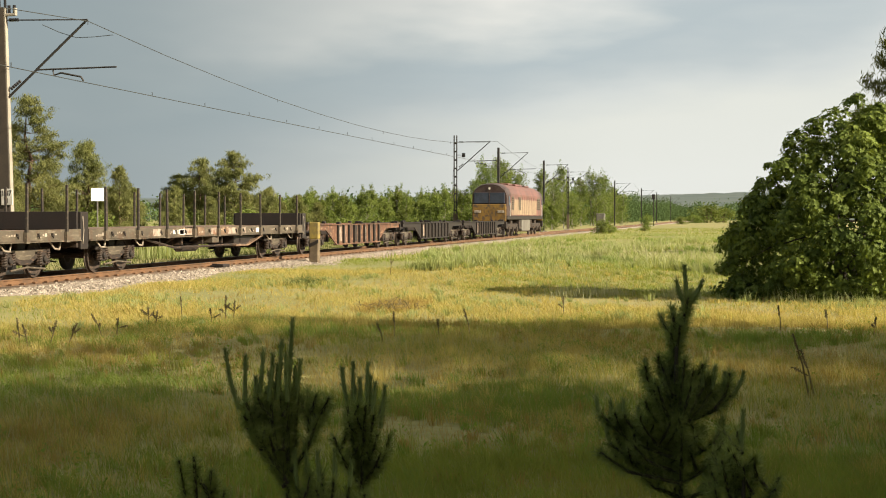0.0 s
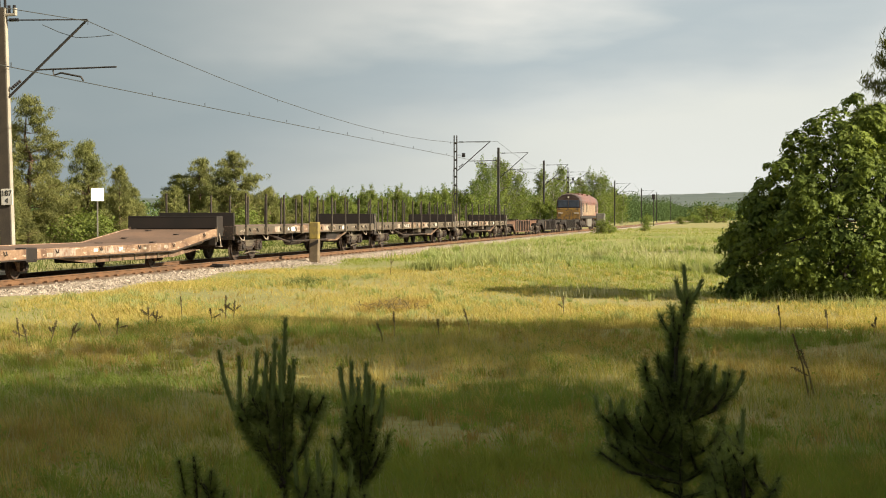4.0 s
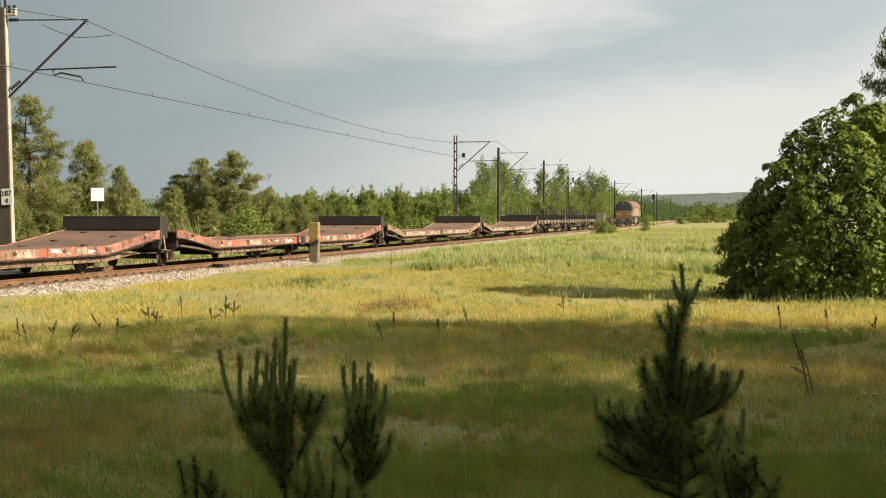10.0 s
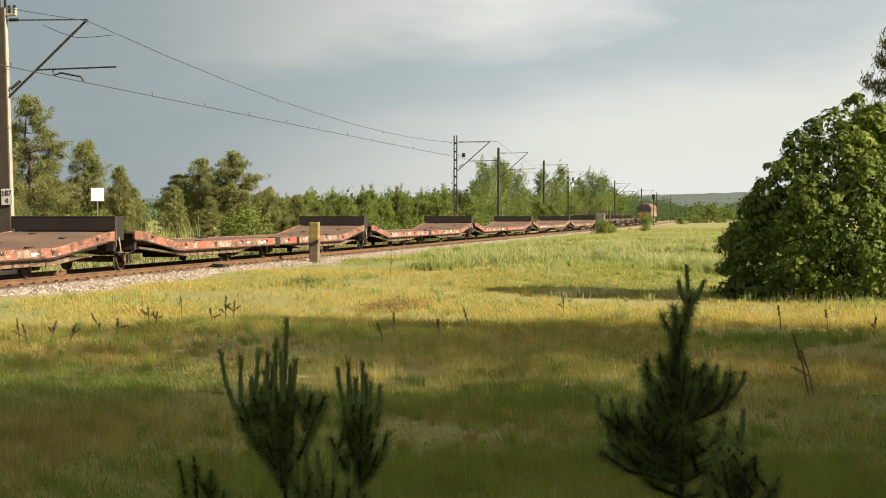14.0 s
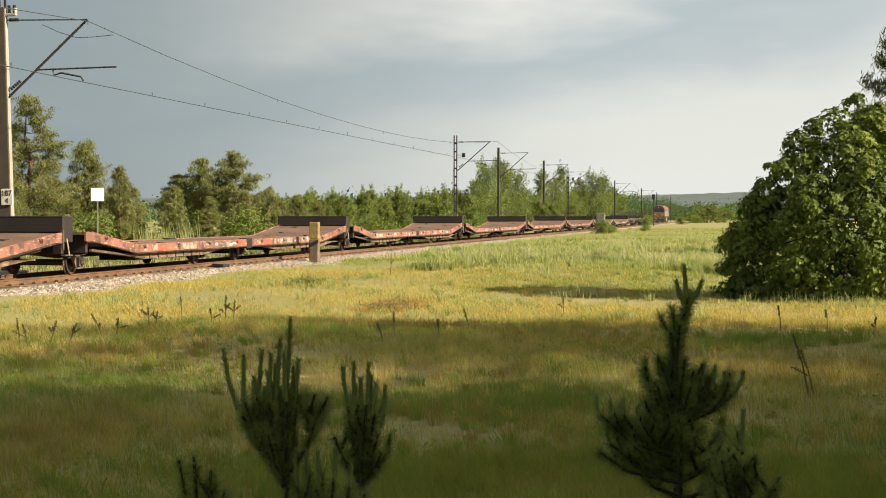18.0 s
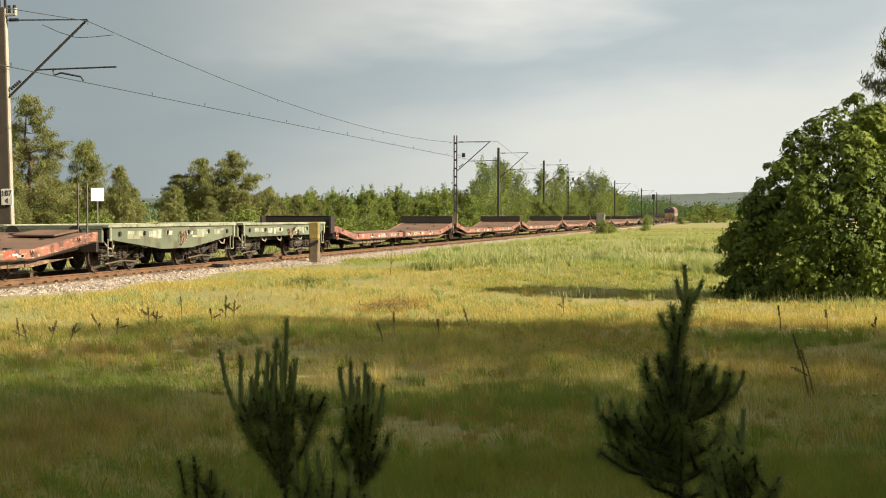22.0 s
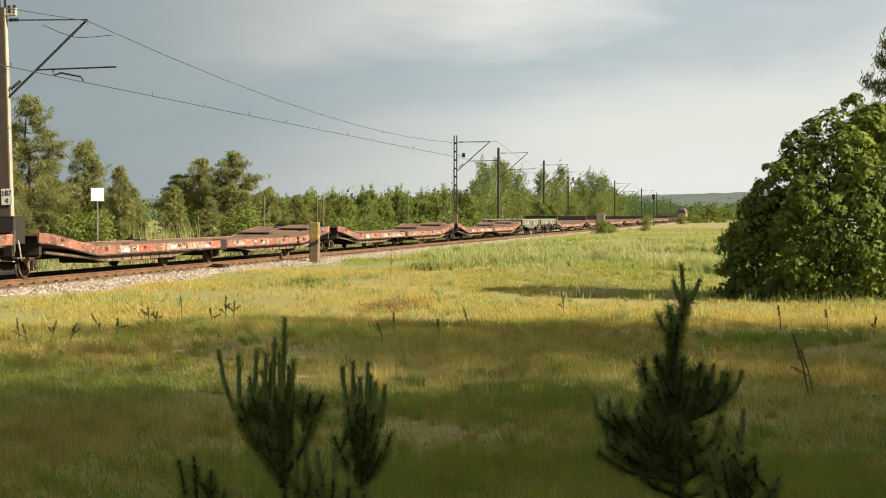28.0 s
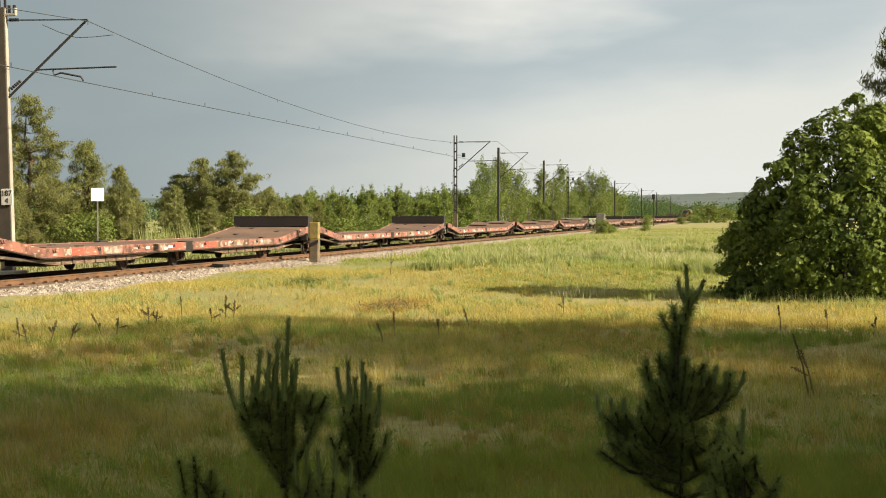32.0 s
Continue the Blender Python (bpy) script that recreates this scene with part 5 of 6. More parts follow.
def build_trees():
    rnd = random.Random(21)
    # pines behind the track
    p = [pine("pine_tree", "bushy young pine with dull olive needles", 8.0, 2.1, 1), pine("pine_tree", "bushy young pine with dull olive needles", 5.9, 1.7, 2, 0.08),
         pine("pine_tree", "spreading young pine with dark needles", 5.8, 2.3, 3, 0.2)]
    plant_at(p[0], -21.8, 80, 0, 1, 0, 1.45), plant_at(p[1], -20.3, 86, 0, 1, 0, 1.2), plant_at(p[2], -13.7, 100, 40, 1, 0, 1.15)
    for k, x, y, s, w in ((0, -25.5, 84, 0.85, 1.0), (1, -22.9, 79, 0.85, 1.3), (1, -20.9, 81.5, 0.62, 1.4), (1, -21.9, 77, 0.6, 1.4), (1, -17.9, 84, 0.75, 1.0), (2, -16.5, 103, 0.95, 1.1), (2, -18.3, 104, 0.78, 1.0), (1, -15.9, 90, 0.60, 1.1), (1, -19.0, 78, 0.42, 1.3), (0, -23.3, 90, 0.65, 1.1),
                          (1, -16.7, 92, 0.55, 1.1), (1, -14.6, 95, 0.50, 1.3), (0, -27.5, 92, 0.9, 1.0), (1, -11.9, 104, 0.62, 1.0), (1, -24.0, 76, 0.5, 1.2), (1, -21.4, 75, 0.45, 1.3), (2, -30.0, 90, 1.2, 1.0),
                          (1, -12.7, 98, 0.45, 1.3), (1, -17.7, 100, 0.55, 1.1), (1, -20.5, 100, 0.6, 1.3), (1, -22.0, 104, 0.6, 1.4), (1, -19.2, 92, 0.5, 1.4), (1, -15.2, 106, 0.6, 1.4), (1, -24.5, 106, 0.7, 1.3), (1, -13.2, 108, 0.5, 1.5), (1, -18.0, 110, 0.6, 1.5), (1, -10.6, 110, 0.55, 1.4)):
        copy_plant(p[k], x, y, rnd.uniform(0, 360), s, w)
    # birches and aspens
    b = [feathery("slender light green birch", 5.0, 1.2, 0.3, 44, 14, 0.115, 31), feathery("slender light green birch", 5.4, 1.1, 0.25, 44, 14, 0.115, 32, 2),
         feathery("full bright green birch", 8.2, 2.3, 0.5, 80, 15, 0.14, 33, 2), feathery("tall loose bright green birch", 8.8, 1.8, 0.7, 70, 14, 0.135, 34)]
    first = set()

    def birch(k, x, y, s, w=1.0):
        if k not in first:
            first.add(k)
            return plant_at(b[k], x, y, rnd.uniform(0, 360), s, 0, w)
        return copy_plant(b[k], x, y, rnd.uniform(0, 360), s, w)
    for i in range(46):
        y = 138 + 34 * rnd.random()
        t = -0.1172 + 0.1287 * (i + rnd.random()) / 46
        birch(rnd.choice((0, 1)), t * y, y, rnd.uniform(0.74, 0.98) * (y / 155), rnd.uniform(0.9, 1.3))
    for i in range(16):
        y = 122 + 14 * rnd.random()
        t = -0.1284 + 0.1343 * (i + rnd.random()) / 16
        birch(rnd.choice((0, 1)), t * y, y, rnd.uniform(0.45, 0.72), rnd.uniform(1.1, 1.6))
    for k, x, y, s, w in ((2, 4.6, 160, 1.0, 0.8), (3, 6.6, 166, 1.0, 1.0), (2, 7.6, 170, 0.95, 0.8), (3, 3.2, 158, 0.72, 1.2), (2, 1.6, 158, 0.62, 1.0), (0, 2.6, 150, 0.9, 1.2), (1, 0.2, 150, 0.85, 1.2), (3, 9.4, 180, 0.65, 1.2),
                          (3, 13.3, 205, 1.0, 0.9), (2, 15.1, 210, 0.95, 0.8), (3, 16.9, 212, 1.1, 0.8), (2, 11.5, 190, 0.55, 1.2), (2, 26.4, 268, 1.28, 0.85), (3, 24.2, 265, 1.05, 1.0), (3, 28.8, 272, 1.12, 0.9), (2, 21.0, 250, 0.8, 1.2),
                          (2, 31.5, 285, 0.85, 1.1), (3, 34.0, 300, 0.95, 1.1), (2, 36.5, 310, 0.85, 1.2), (1, 10.2, 160, 0.7, 1.5), (0, 17.5, 205, 0.8, 1.6), (1, 14.0, 195, 0.7, 1.6)):
        birch(k, x, y, s, w)
    # low scrub at the foot of the pines and by the line
    sh = broadleaf("shrub", "low bright green shrub", "shrub", 1.7, 1.1, 0.05, 70, 30, 0.13, "birch", "bark", 41, "shrubs along the line", 0.4, 0.3, 0.5, 3)
    plant_at(sh, -15.9, 70)
    for x, y, s, w in ((-17.1, 72, 1.1, 1.1), (-20.0, 88, 1.2, 1.3), (-18.2, 90, 1.1, 1.3), (-21.6, 92, 1.2, 1.3), (-16.4, 96, 1.1, 1.4), (-13.9, 102, 1.2, 1.4), (-12.0, 112, 1.3, 1.4), (-9.6, 116, 1.3, 1.4), (-22.5, 84, 0.9, 1.4), (-15.0, 88, 0.8, 1.3), (-10.8, 84, 1.2, 1.0), (-12.3, 88, 1.0, 1.2), (-8.4, 92, 0.9, 1.2), (-6.5, 98, 0.9, 1.3), (-19.2, 70, 0.8, 1.3), (-14.0, 80, 0.8, 1.4), (-4.0, 105, 0.8, 1.4), (-1.5, 112, 0.9, 1.4),
                       (1.0, 118, 0.9, 1.4), (15.3, 146, 0.75, 1.2), (16.8, 152, 0.45, 1.5), (33.4, 247, 1.1, 0.9), (24.0, 180, 0.4, 1.5), (70.0, 400, 2.6, 1.5), (76.0, 410, 2.2, 1.3), (63.0, 380, 1.2, 1.6), (52.0, 330, 0.9, 1.5)):
        if x < -8 and (x, y) not in ((-17.1, 72), (-10.8, 84), (-16.4, 96)):
            copy_plant(p[1], x, y, rnd.uniform(0, 360), 0.36 * s, 1.5)
        else:
            copy_plant(sh, x, y, rnd.uniform(0, 360), s, w)
    # the large bush on the meadow and the trees beside it
    big = leafy_bush("maple_bush", "large dense dark green leafy bush on the meadow", 4.5, ((0, 2.8), (0.06, 3.0), (0.34, 2.95), (0.54, 2.3), (0.73, 1.75), (0.85, 1.1), (1.0, 0.35)), 1500, 24, 0.064, "maple", "darkbark", 51)
    plant_at(big, 8.72, 31.9, 20, 0.98)
    SWAY.append((big, 0.45, 1.7))
    copy_plant(big, 13.4, 40.5, 130, 0.9)
    # added out of view only for its shadow, which widens the bush's shade
    copy_plant(big, 13.4, 37.6, 220, 0.85)
    copy_plant(big, 13.9, 66.0, 70, 0.6)
    wood = broadleaf("wood_edge_bush", "large dense leafy bush at the edge of the wood", "bush", 4.05, 2.4, 0.0, 330, 110, 0.13, "maple", "bark", 51, "bushes of the wood edge", 0.32, 0.125, 0.36, 5, 0.75)
    airy = broadleaf("birch_tree", "tall airy birch beside the meadow", "birch tree", 8.6, 2.3, 1.2, 100, 40, 0.14, "birch", "birchbark", 35, "birches beside the meadow", 0.5, 0.24, 0.5)
    e = pine("pine_tree", "tall dark pine at the edge of the wood", 9.2, 2.5, 7, 0.3, "pines by the meadow", 2.6)
    plant_at(e, 13.5, 42.0, 30)
    plant_at(airy, 16.0, 12.6, 0, 1.35)
    for k, x, y, s in ((b[3], 13.6, 17.0, 1.1), (airy, 15.4, 15.4, 1.4), (airy, 12.8, 14.0, 1.35), (airy, 12.6, 10.6, 1.2), (airy, 13.2, 7.6, 1.35)):
        copy_plant(k, x, y, rnd.uniform(0, 360), s, 1.25)
    # the wood beside and behind the viewer, whose shadow lies on the near meadow
    plant_at(wood, 13.4, 1.5, rnd.uniform(0, 360), 2.3, 0, 0.95)
    for x, y, s in ((13.6, 4.8, 2.6), (13.0, -3.0, 2.1), (13.8, -8.0, 2.2), (18.4, 5.0, 2.5), (18.4, -1.0, 2.5), (19.0, -7.0, 2.6), (13.5, -13.0, 2.3), (19.0, -14.0, 2.5), (5.5, -9.0, 2.0), (-3.0, -9.5, 2.0), (-11.0, -9.0, 2.2), (10.0, -16.0, 2.4), (1.0, -16.0, 2.3), (-7.0, -16.0, 2.4), (9.2, -5.5, 1.5)):
        copy_plant(wood, x, y, rnd.uniform(0, 360), s, 0.95)


def build_far():
    """Far woods along the line, and the hills that close the view."""
    rng = np.random.default_rng(77)
    cents, sz = [], []
    trees = 300
    s = np.repeat(290 + 710 * rng.random(trees) ** 0.8, 12)
    nn = np.repeat(-9 - 60 * rng.random(trees) ** 1.4, 12) + rng.normal(0, 1.0, trees * 12)
    h = np.repeat(4.2 + 3.8 * rng.random(trees), 12) * np.tile(np.linspace(0.08, 1.0, 12), trees)
    s, n = s + rng.normal(0, 1.0, trees * 12), trees * 12
    X, Y = -18.13 + s * TX + nn * TY, s * TY - nn * TX
    c = np.stack([X, Y, h + ground_z(X, Y)], 1)
    v, f = cards(c, 70, 0.7, 0.30, rng, 0.7)
    tagged(new("far_wood", mesh_np("far_wood", v, f, "farwood")), "distant green wood along the railway", "wood", kind="stuff")
    n = 1800
    X = np.concatenate([rng.uniform(-420, 130, n), rng.uniform(90, 190, 500)])
    Y = np.concatenate([rng.uniform(420, 700, n), rng.uniform(750, 900, 500)])
    h = rng.uniform(3, 9, len(X)) * rng.random(len(X)) ** 0.5
    keep = (X < -18 + Y * 0.1937 - 15) | (Y > 740)
    c = np.stack([X, Y, h - 1.0], 1)[keep]
    v, f = cards(c, 40, 1.3, 0.9, rng, 0.7)
    tagged(new("far_wood", mesh_np("far_wood", v, f, "farwood")), "distant belt of mixed wood", "wood", kind="stuff")
    xs = np.linspace(-2600, 2600, 260)
    rows = []
    for y, z in ((1500, -8), (2000, 5), (2500, 1), (3000, 1), (3300, -40)):
        top = {1500: -8, 2000: 6, 2500: 26, 3000: 40, 3300: -40}[y] + (6 * np.sin(xs / 310) + 3 * np.sin(xs / 97 + 1) + 0.6 * rng.normal(0, 1, len(xs))) * (1 if y in (2500, 3000) else 0.3)
        rows.append(np.stack([xs, np.full_like(xs, y) + 30 * np.sin(xs / 140), top], 1))
    v = np.concatenate(rows)
    k = len(xs)
    a = (np.arange(len(rows) - 1)[:, None] * k + np.arange(k - 1)[None, :]).ravel()
    f = np.stack([a, a + 1, a + 1 + k, a + k], 1)
    tagged(new("hills", mesh_np("hills", v, f, "hill")), "low wooded hills on the horizon, haze in their colour", "hills", kind="structure")


def blades(name, label, n, box, h, w, mat, seed, lean=0.35, falloff=1.0, mask=None, patchy=0.0, kind_cat="grass", soft=False, phase=None, behind=False, cropped=0.78):
    """Grass: bent tapering blades scattered over a rectangle x0, x1, y0, y1."""
    rng = np.random.default_rng(seed)
    x0, x1, y0, y1 = box
    y = y0 + (y1 - y0) * rng.random(n) ** falloff
    x = x0 + (x1 - x0) * rng.random(n)
    keep = np.ones(n, bool)
    if mask is not None:
        keep &= mask(x, y)
    if soft:
        cx, cy, rx, ry = 0.5 * (x0 + x1), 0.5 * (y0 + y1), 0.5 * (x1 - x0), 0.5 * (y1 - y0)
        d = np.hypot((x - cx) / rx, (y - cy) / ry) + 0.25 * np.sin(x * 1.9 + y * 0.8) * np.sin(y * 1.1)
        keep &= rng.random(n) < np.clip(1.5 - 1.5 * d, 0, 1)
    if patchy:
        ph = seed if phase is None else phase
        pn = np.sin(x * 0.8 + 2.1 * np.sin(y * 0.33 + ph)) + np.sin(y * 0.55 + 1.7 * np.sin(x * 0.5 + ph * 2)) + 0.8 * np.sin(1.9 * x + 1.3 * y + ph)
        keep &= rng.random(n) < np.clip(0.5 + patchy * pn, 0.04, 1)
    nt = (x + 18.13) * TY - y * TX
    keep &= (nt < -2.6) if behind else (nt > np.clip(5.0 - 0.052 * y, 2.35, 3.5) + 0.35 * rng.random(n))
    x, y = x[keep], y[keep]
    n = len(x)
    z = ground_z(x, y) - 0.01
    clump = np.sin(x * 3.1 + 2 * np.sin(y * 1.7)) * np.sin(y * 2.3 + 1.5 * np.sin(x * 1.9 + 1)) + 0.5 * np.sin(x * 7.7 + y * 5.9)
    hh = h * rng.uniform(0.35, 1.3, n) * np.clip(0.85 + 0.35 * clump, 0.4, 1.4)
    # the grass stays short in the hollow beside the bush
    u, w_ = -0.92 * (x - 8.75) + 0.39 * (y - 31.9), 0.39 * (x - 8.75) + 0.92 * (y - 31.9)
    hh = hh * (1 - cropped * np.exp(-((u - 5.2) / 4.2) ** 4 - ((w_ + 0.9) / 4.0) ** 4))
    ww = w * rng.uniform(0.6, 1.4, n)
    th = rng.uniform(0, 2 * np.pi, n)
    ld = rng.uniform(0, 2 * np.pi, n)
    ln = lean * hh * rng.random(n)
    dx, dy = np.cos(th) * ww * 0.5, np.sin(th) * ww * 0.5
    lx, ly = np.cos(ld) * ln - 0.1 * hh, np.sin(ld) * ln
    b0 = np.stack([x - dx, y - dy, z], 1)
    b1 = np.stack([x + dx, y + dy, z], 1)
    m0 = np.stack([x - dx * 0.75 + lx * 0.35, y - dy * 0.75 + ly * 0.35, z + hh * 0.55], 1)
    m1 = np.stack([x + dx * 0.75 + lx * 0.35, y + dy * 0.75 + ly * 0.35, z + hh * 0.55], 1)
    tp = np.stack([x + lx, y + ly, z + hh], 1)
    v = np.stack([b0, b1, m0, m1, tp], 1).reshape(-1, 3)
    i = np.arange(n)[:, None] * 5
    f = np.concatenate([i + np.array([[0, 1, 3]]), i + np.array([[0, 3, 2]]), i + np.array([[2, 3, 4]])], 1).reshape(-1, 3)
    tagged(new(name, mesh_np(name, v, f, mat)), label, kind_cat, kind="stuff")


def tufts(name, label, n, box, per, h, w, mat, seed):
    """Tussocks: blades fanning out from many small centres, gathered in drifts."""
    rng = np.random.default_rng(seed)
    x0, x1, y0, y1 = box
    cx, cy = x0 + (x1 - x0) * rng.random(n * 3), y0 + (y1 - y0) * rng.random(n * 3) ** 1.4
    drift = np.sin(cx * 0.9 + 1.8 * np.sin(cy * 0.5 + seed)) + np.sin(cy * 0.7 + 1.5 * np.sin(cx * 0.6 + 2 * seed))
    nt = (cx + 18.13) * TY - cy * TX
    ok = (rng.random(n * 3) < np.clip(0.3 + 0.4 * drift, 0.03, 1)) & (nt > 3.9)
    cx, cy = cx[ok][:n], cy[ok][:n]
    size = rng.uniform(0.5, 1.25, len(cx))
    x, y, s = np.repeat(cx, per), np.repeat(cy, per), np.repeat(size, per)
    n = len(x)
    a, q = rng.uniform(0, 2 * np.pi, n), rng.random(n) ** 0.7
    x, y = x + np.cos(a) * 0.07 * q * s, y + np.sin(a) * 0.07 * q * s
    z = ground_z(x, y) - 0.01
    hh = h * s * rng.uniform(0.5, 1.2, n)
    out = hh * (0.25 + 0.75 * rng.random(n)) * q
    lx, ly = np.cos(a) * out - 0.15 * hh, np.sin(a) * out
    b = rng.uniform(0, 2 * np.pi, n)
    dx, dy = np.cos(b) * w * 0.5, np.sin(b) * w * 0.5
    v = np.stack([np.stack([x - dx, y - dy, z], 1), np.stack([x + dx, y + dy, z], 1),
                  np.stack([x - dx * 0.8 + lx * 0.4, y - dy * 0.8 + ly * 0.4, z + hh * 0.65], 1), np.stack([x + dx * 0.8 + lx * 0.4, y + dy * 0.8 + ly * 0.4, z + hh * 0.65], 1),
                  np.stack([x + lx * 1.1, y + ly * 1.1, z + hh * 0.9], 1)], 1).reshape(-1, 3)
    i = np.arange(n)[:, None] * 5
    f = np.concatenate([i + np.array([[0, 1, 3]]), i + np.array([[0, 3, 2]]), i + np.array([[2, 3, 4]])], 1).reshape(-1, 3)
    tagged(new(name, mesh_np(name, v, f, mat)), label, "grass", kind="stuff")


def leafy(name, label, n, box, h, mat, seed):
    """Broad-leaved weeds: small heaps of leaves, gathered in drifts."""
    rng = np.random.default_rng(seed)
    x0, x1, y0, y1 = box
    cx, cy = x0 + (x1 - x0) * rng.random(n * 4), y0 + (y1 - y0) * rng.random(n * 4) ** 1.3
    drift = np.sin(cx * 1.3 + 1.8 * np.sin(cy * 0.7 + seed)) + np.sin(cy * 0.9 - 0.6 * cx + seed)
    ok = (rng.random(n * 4) < np.clip(0.15 + 0.35 * drift, 0.02, 1)) & ((cx + 18.13) * TY - cy * TX > 4.5)
    cx, cy = cx[ok][:n], cy[ok][:n]
    hh = h * rng.uniform(0.4, 1.4, len(cx))
    per = 16
    q = rng.random((len(cx), per))
    c = np.stack([np.repeat(cx, per), np.repeat(cy, per), np.repeat(ground_z(cx, cy), per) + (q * hh[:, None]).ravel()], 1)
    v, f = cards(c, 1, 0.03, 0.030, rng, 0.5, 0.6)
    tagged(new(name, mesh_np(name, v, f, mat)), label, "weeds", kind="stuff")


def green_zone(x, y):
    """The taller, greener grass beyond the crest of the golden slope."""
    return y > np.interp(x, [-3.5, -1.2, 0.25, 1.6, 2.9, 4.5, 6.0, 14.0], [120.0, 76.0, 54.0, 39.0, 36.0, 33.3, 31.8, 30.3]) + 0.5 * np.sin(x * 2.3 + y * 0.4)


def golden_zone(x, y):
    return ~green_zone(x, y) | (np.sin(x * 5.3 + 3 * np.sin(y * 3.1)) > 0.75)


def build_grass():
    near = (-8.5, 9.5, 5.5, 25.0)
    blades("meadow_grass", "shaded green meadow grass", 300000, near, 0.12, 0.0042, "green", 1, 1.3, 1.5, patchy=0.7, phase=1)
    blades("meadow_grass", "dry straw-coloured meadow grass in shade", 150000, near, 0.14, 0.0035, "straw", 2, 1.1, 1.5, patchy=0.35)
    blades("meadow_grass", "reddish brown dry grass in shade", 105000, near, 0.14, 0.0038, "sorrel", 12, 1.1, 1.5, patchy=-0.75, phase=1)
    blades("seed_stems", "thin pale grass stems with seed tips", 11000, near, 0.26, 0.0030, "plume", 14, 0.8, 1.2, patchy=0.5)
    for k, (x, y, rx, ry, n) in enumerate(((0.3, 14.6, 2.2, 1.5, 30000), (4.2, 20.8, 1.6, 1.2, 8000), (-4.3, 15.0, 2.6, 3.0, 22000), (-1.2, 22.4, 1.8, 1.0, 8000), (-1.5, 9.0, 1.6, 1.4, 12000), (3.4, 11.0, 1.8, 2.2, 14000), (-3.4, 24.0, 2.2, 0.9, 9000))):
        blades("green_patch", "fresh green patch of meadow grass", n, (x - rx, x + rx, y - ry, y + ry), 0.14, 0.0042, "fresh", 60 + k, 1.1, 1.0, soft=True)
    tufts("grass_tuft", "tussocks of pale bent grass", 900, near, 46, 0.17, 0.0036, "straw", 81)
    tufts("grass_tuft", "tussocks of lush green grass", 700, near, 50, 0.15, 0.0044, "fresh", 82)
    tufts("grass_tuft", "tussocks of dark green grass", 500, near, 60, 0.15, 0.0046, "green", 83)
    tufts("grass_tuft", "tussocks of reddish dry grass", 700, near, 44, 0.17, 0.0036, "sorrel", 84)
    blades("meadow_grass", "thick shaded grass at the near edge", 100000, (-3.6, 3.8, 5.6, 11.0), 0.19, 0.0050, "green", 16, 1.2, 1.2, patchy=0.3)
    tufts("grass_tuft", "tussocks of rank grass round the young pines", 260, (-3.0, 3.2, 5.8, 8.6), 60, 0.24, 0.0040, "green", 85)
    for k, (x, y, rx, ry, n) in enumerate(((2.7, 17.2, 2.2, 2.4, 20000), (0.7, 19.0, 2.4, 2.6, 20000), (-3.6, 11.5, 1.3, 2.6, 14000), (4.4, 16.5, 1.8, 2.6, 14000))):
        blades("brown_drift", "drift of dull dry grass in shade", n, (x - rx, x + rx, y - ry, y + ry), 0.15, 0.0036, "straw" if k < 2 else "sorrel", 110 + k, 1.4, 1.0, soft=True)
        blades("pale_stems", "pale bent grass stems with seed tips", n // 12, (x - rx, x + rx, y - ry, y + ry), 0.24, 0.0034, "plume", 120 + k, 1.0, 1.0, soft=True)
    leafy("meadow_weed", "low leafy weeds among the shaded grass", 900, (-6.0, 6.5, 8.0, 22.5), 0.10, "fresh", 130)
    mid = (-16.0, 14.0, 23.0, 60.0)
    tufts("grass_tuft", "sunlit tussocks of green grass", 600, (-14.0, 10.0, 24.0, 46.0), 40, 0.17, 0.010, "tallgreen", 86)
    tufts("grass_tuft", "sunlit tussocks of pale dry grass", 500, (-14.0, 10.0, 24.0, 40.0), 30, 0.15, 0.007, "straw", 87)
    blades("meadow_grass", "sunlit golden dry meadow grass", 470000, (-16.0, 14.0, 23.0, 50.0), 0.12, 0.0085, "straw", 3, 1.8, 1.3, mask=golden_zone, patchy=0.3, cropped=0.45)
    blades("meadow_grass", "sunlit fresh green meadow grass", 130000, mid, 0.12, 0.009, "green", 4, 1.6, 0.8, patchy=0.5, cropped=0.5)
    blades("hollow_grass", "short lush grass in the hollow by the bush", 90000, (-0.4, 9.8, 31.4, 42.5), 0.07, 0.011, "green", 18, 1.8, 1.0, soft=True, cropped=0.0)
    blades("dark_patch", "small patch of dark green grass on the slope", 3200, (-4.2, -2.8, 36.4, 39.4), 0.20, 0.011, "verge", 20, 0.9, 1.0, soft=True, kind_cat="grass")
    blades("meadow_grass", "sunlit reddish dry grass", 14000, (-6.0, 9.0, 21.0, 34.0), 0.15, 0.008, "sorrel", 13, 1.0, 1.0, patchy=0.5)
    blades("dry_tuft", "brown matted patch of dry grass", 5000, (-1.9, -0.2, 27.5, 30.5), 0.16, 0.010, "sorrel", 15, 1.2, 1.0, soft=True)
    far = (-12.0, 60.0, 58.0, 210.0)
    blades("meadow_grass", "distant pale green meadow grass", 130000, far, 0.22, 0.03, "green", 5, 1.2, 1.3, patchy=0.2)
    blades("meadow_grass", "distant golden meadow grass", 45000, far, 0.16, 0.03, "straw", 6, 1.2, 1.3, mask=golden_zone, patchy=0.3)
    back = (-60.0, 10.0, 24.0, 150.0)
    blades("verge_grass", "rank green grass behind the track", 170000, back, 0.25, 0.022, "verge", 7, 1.0, 1.0, behind=True)
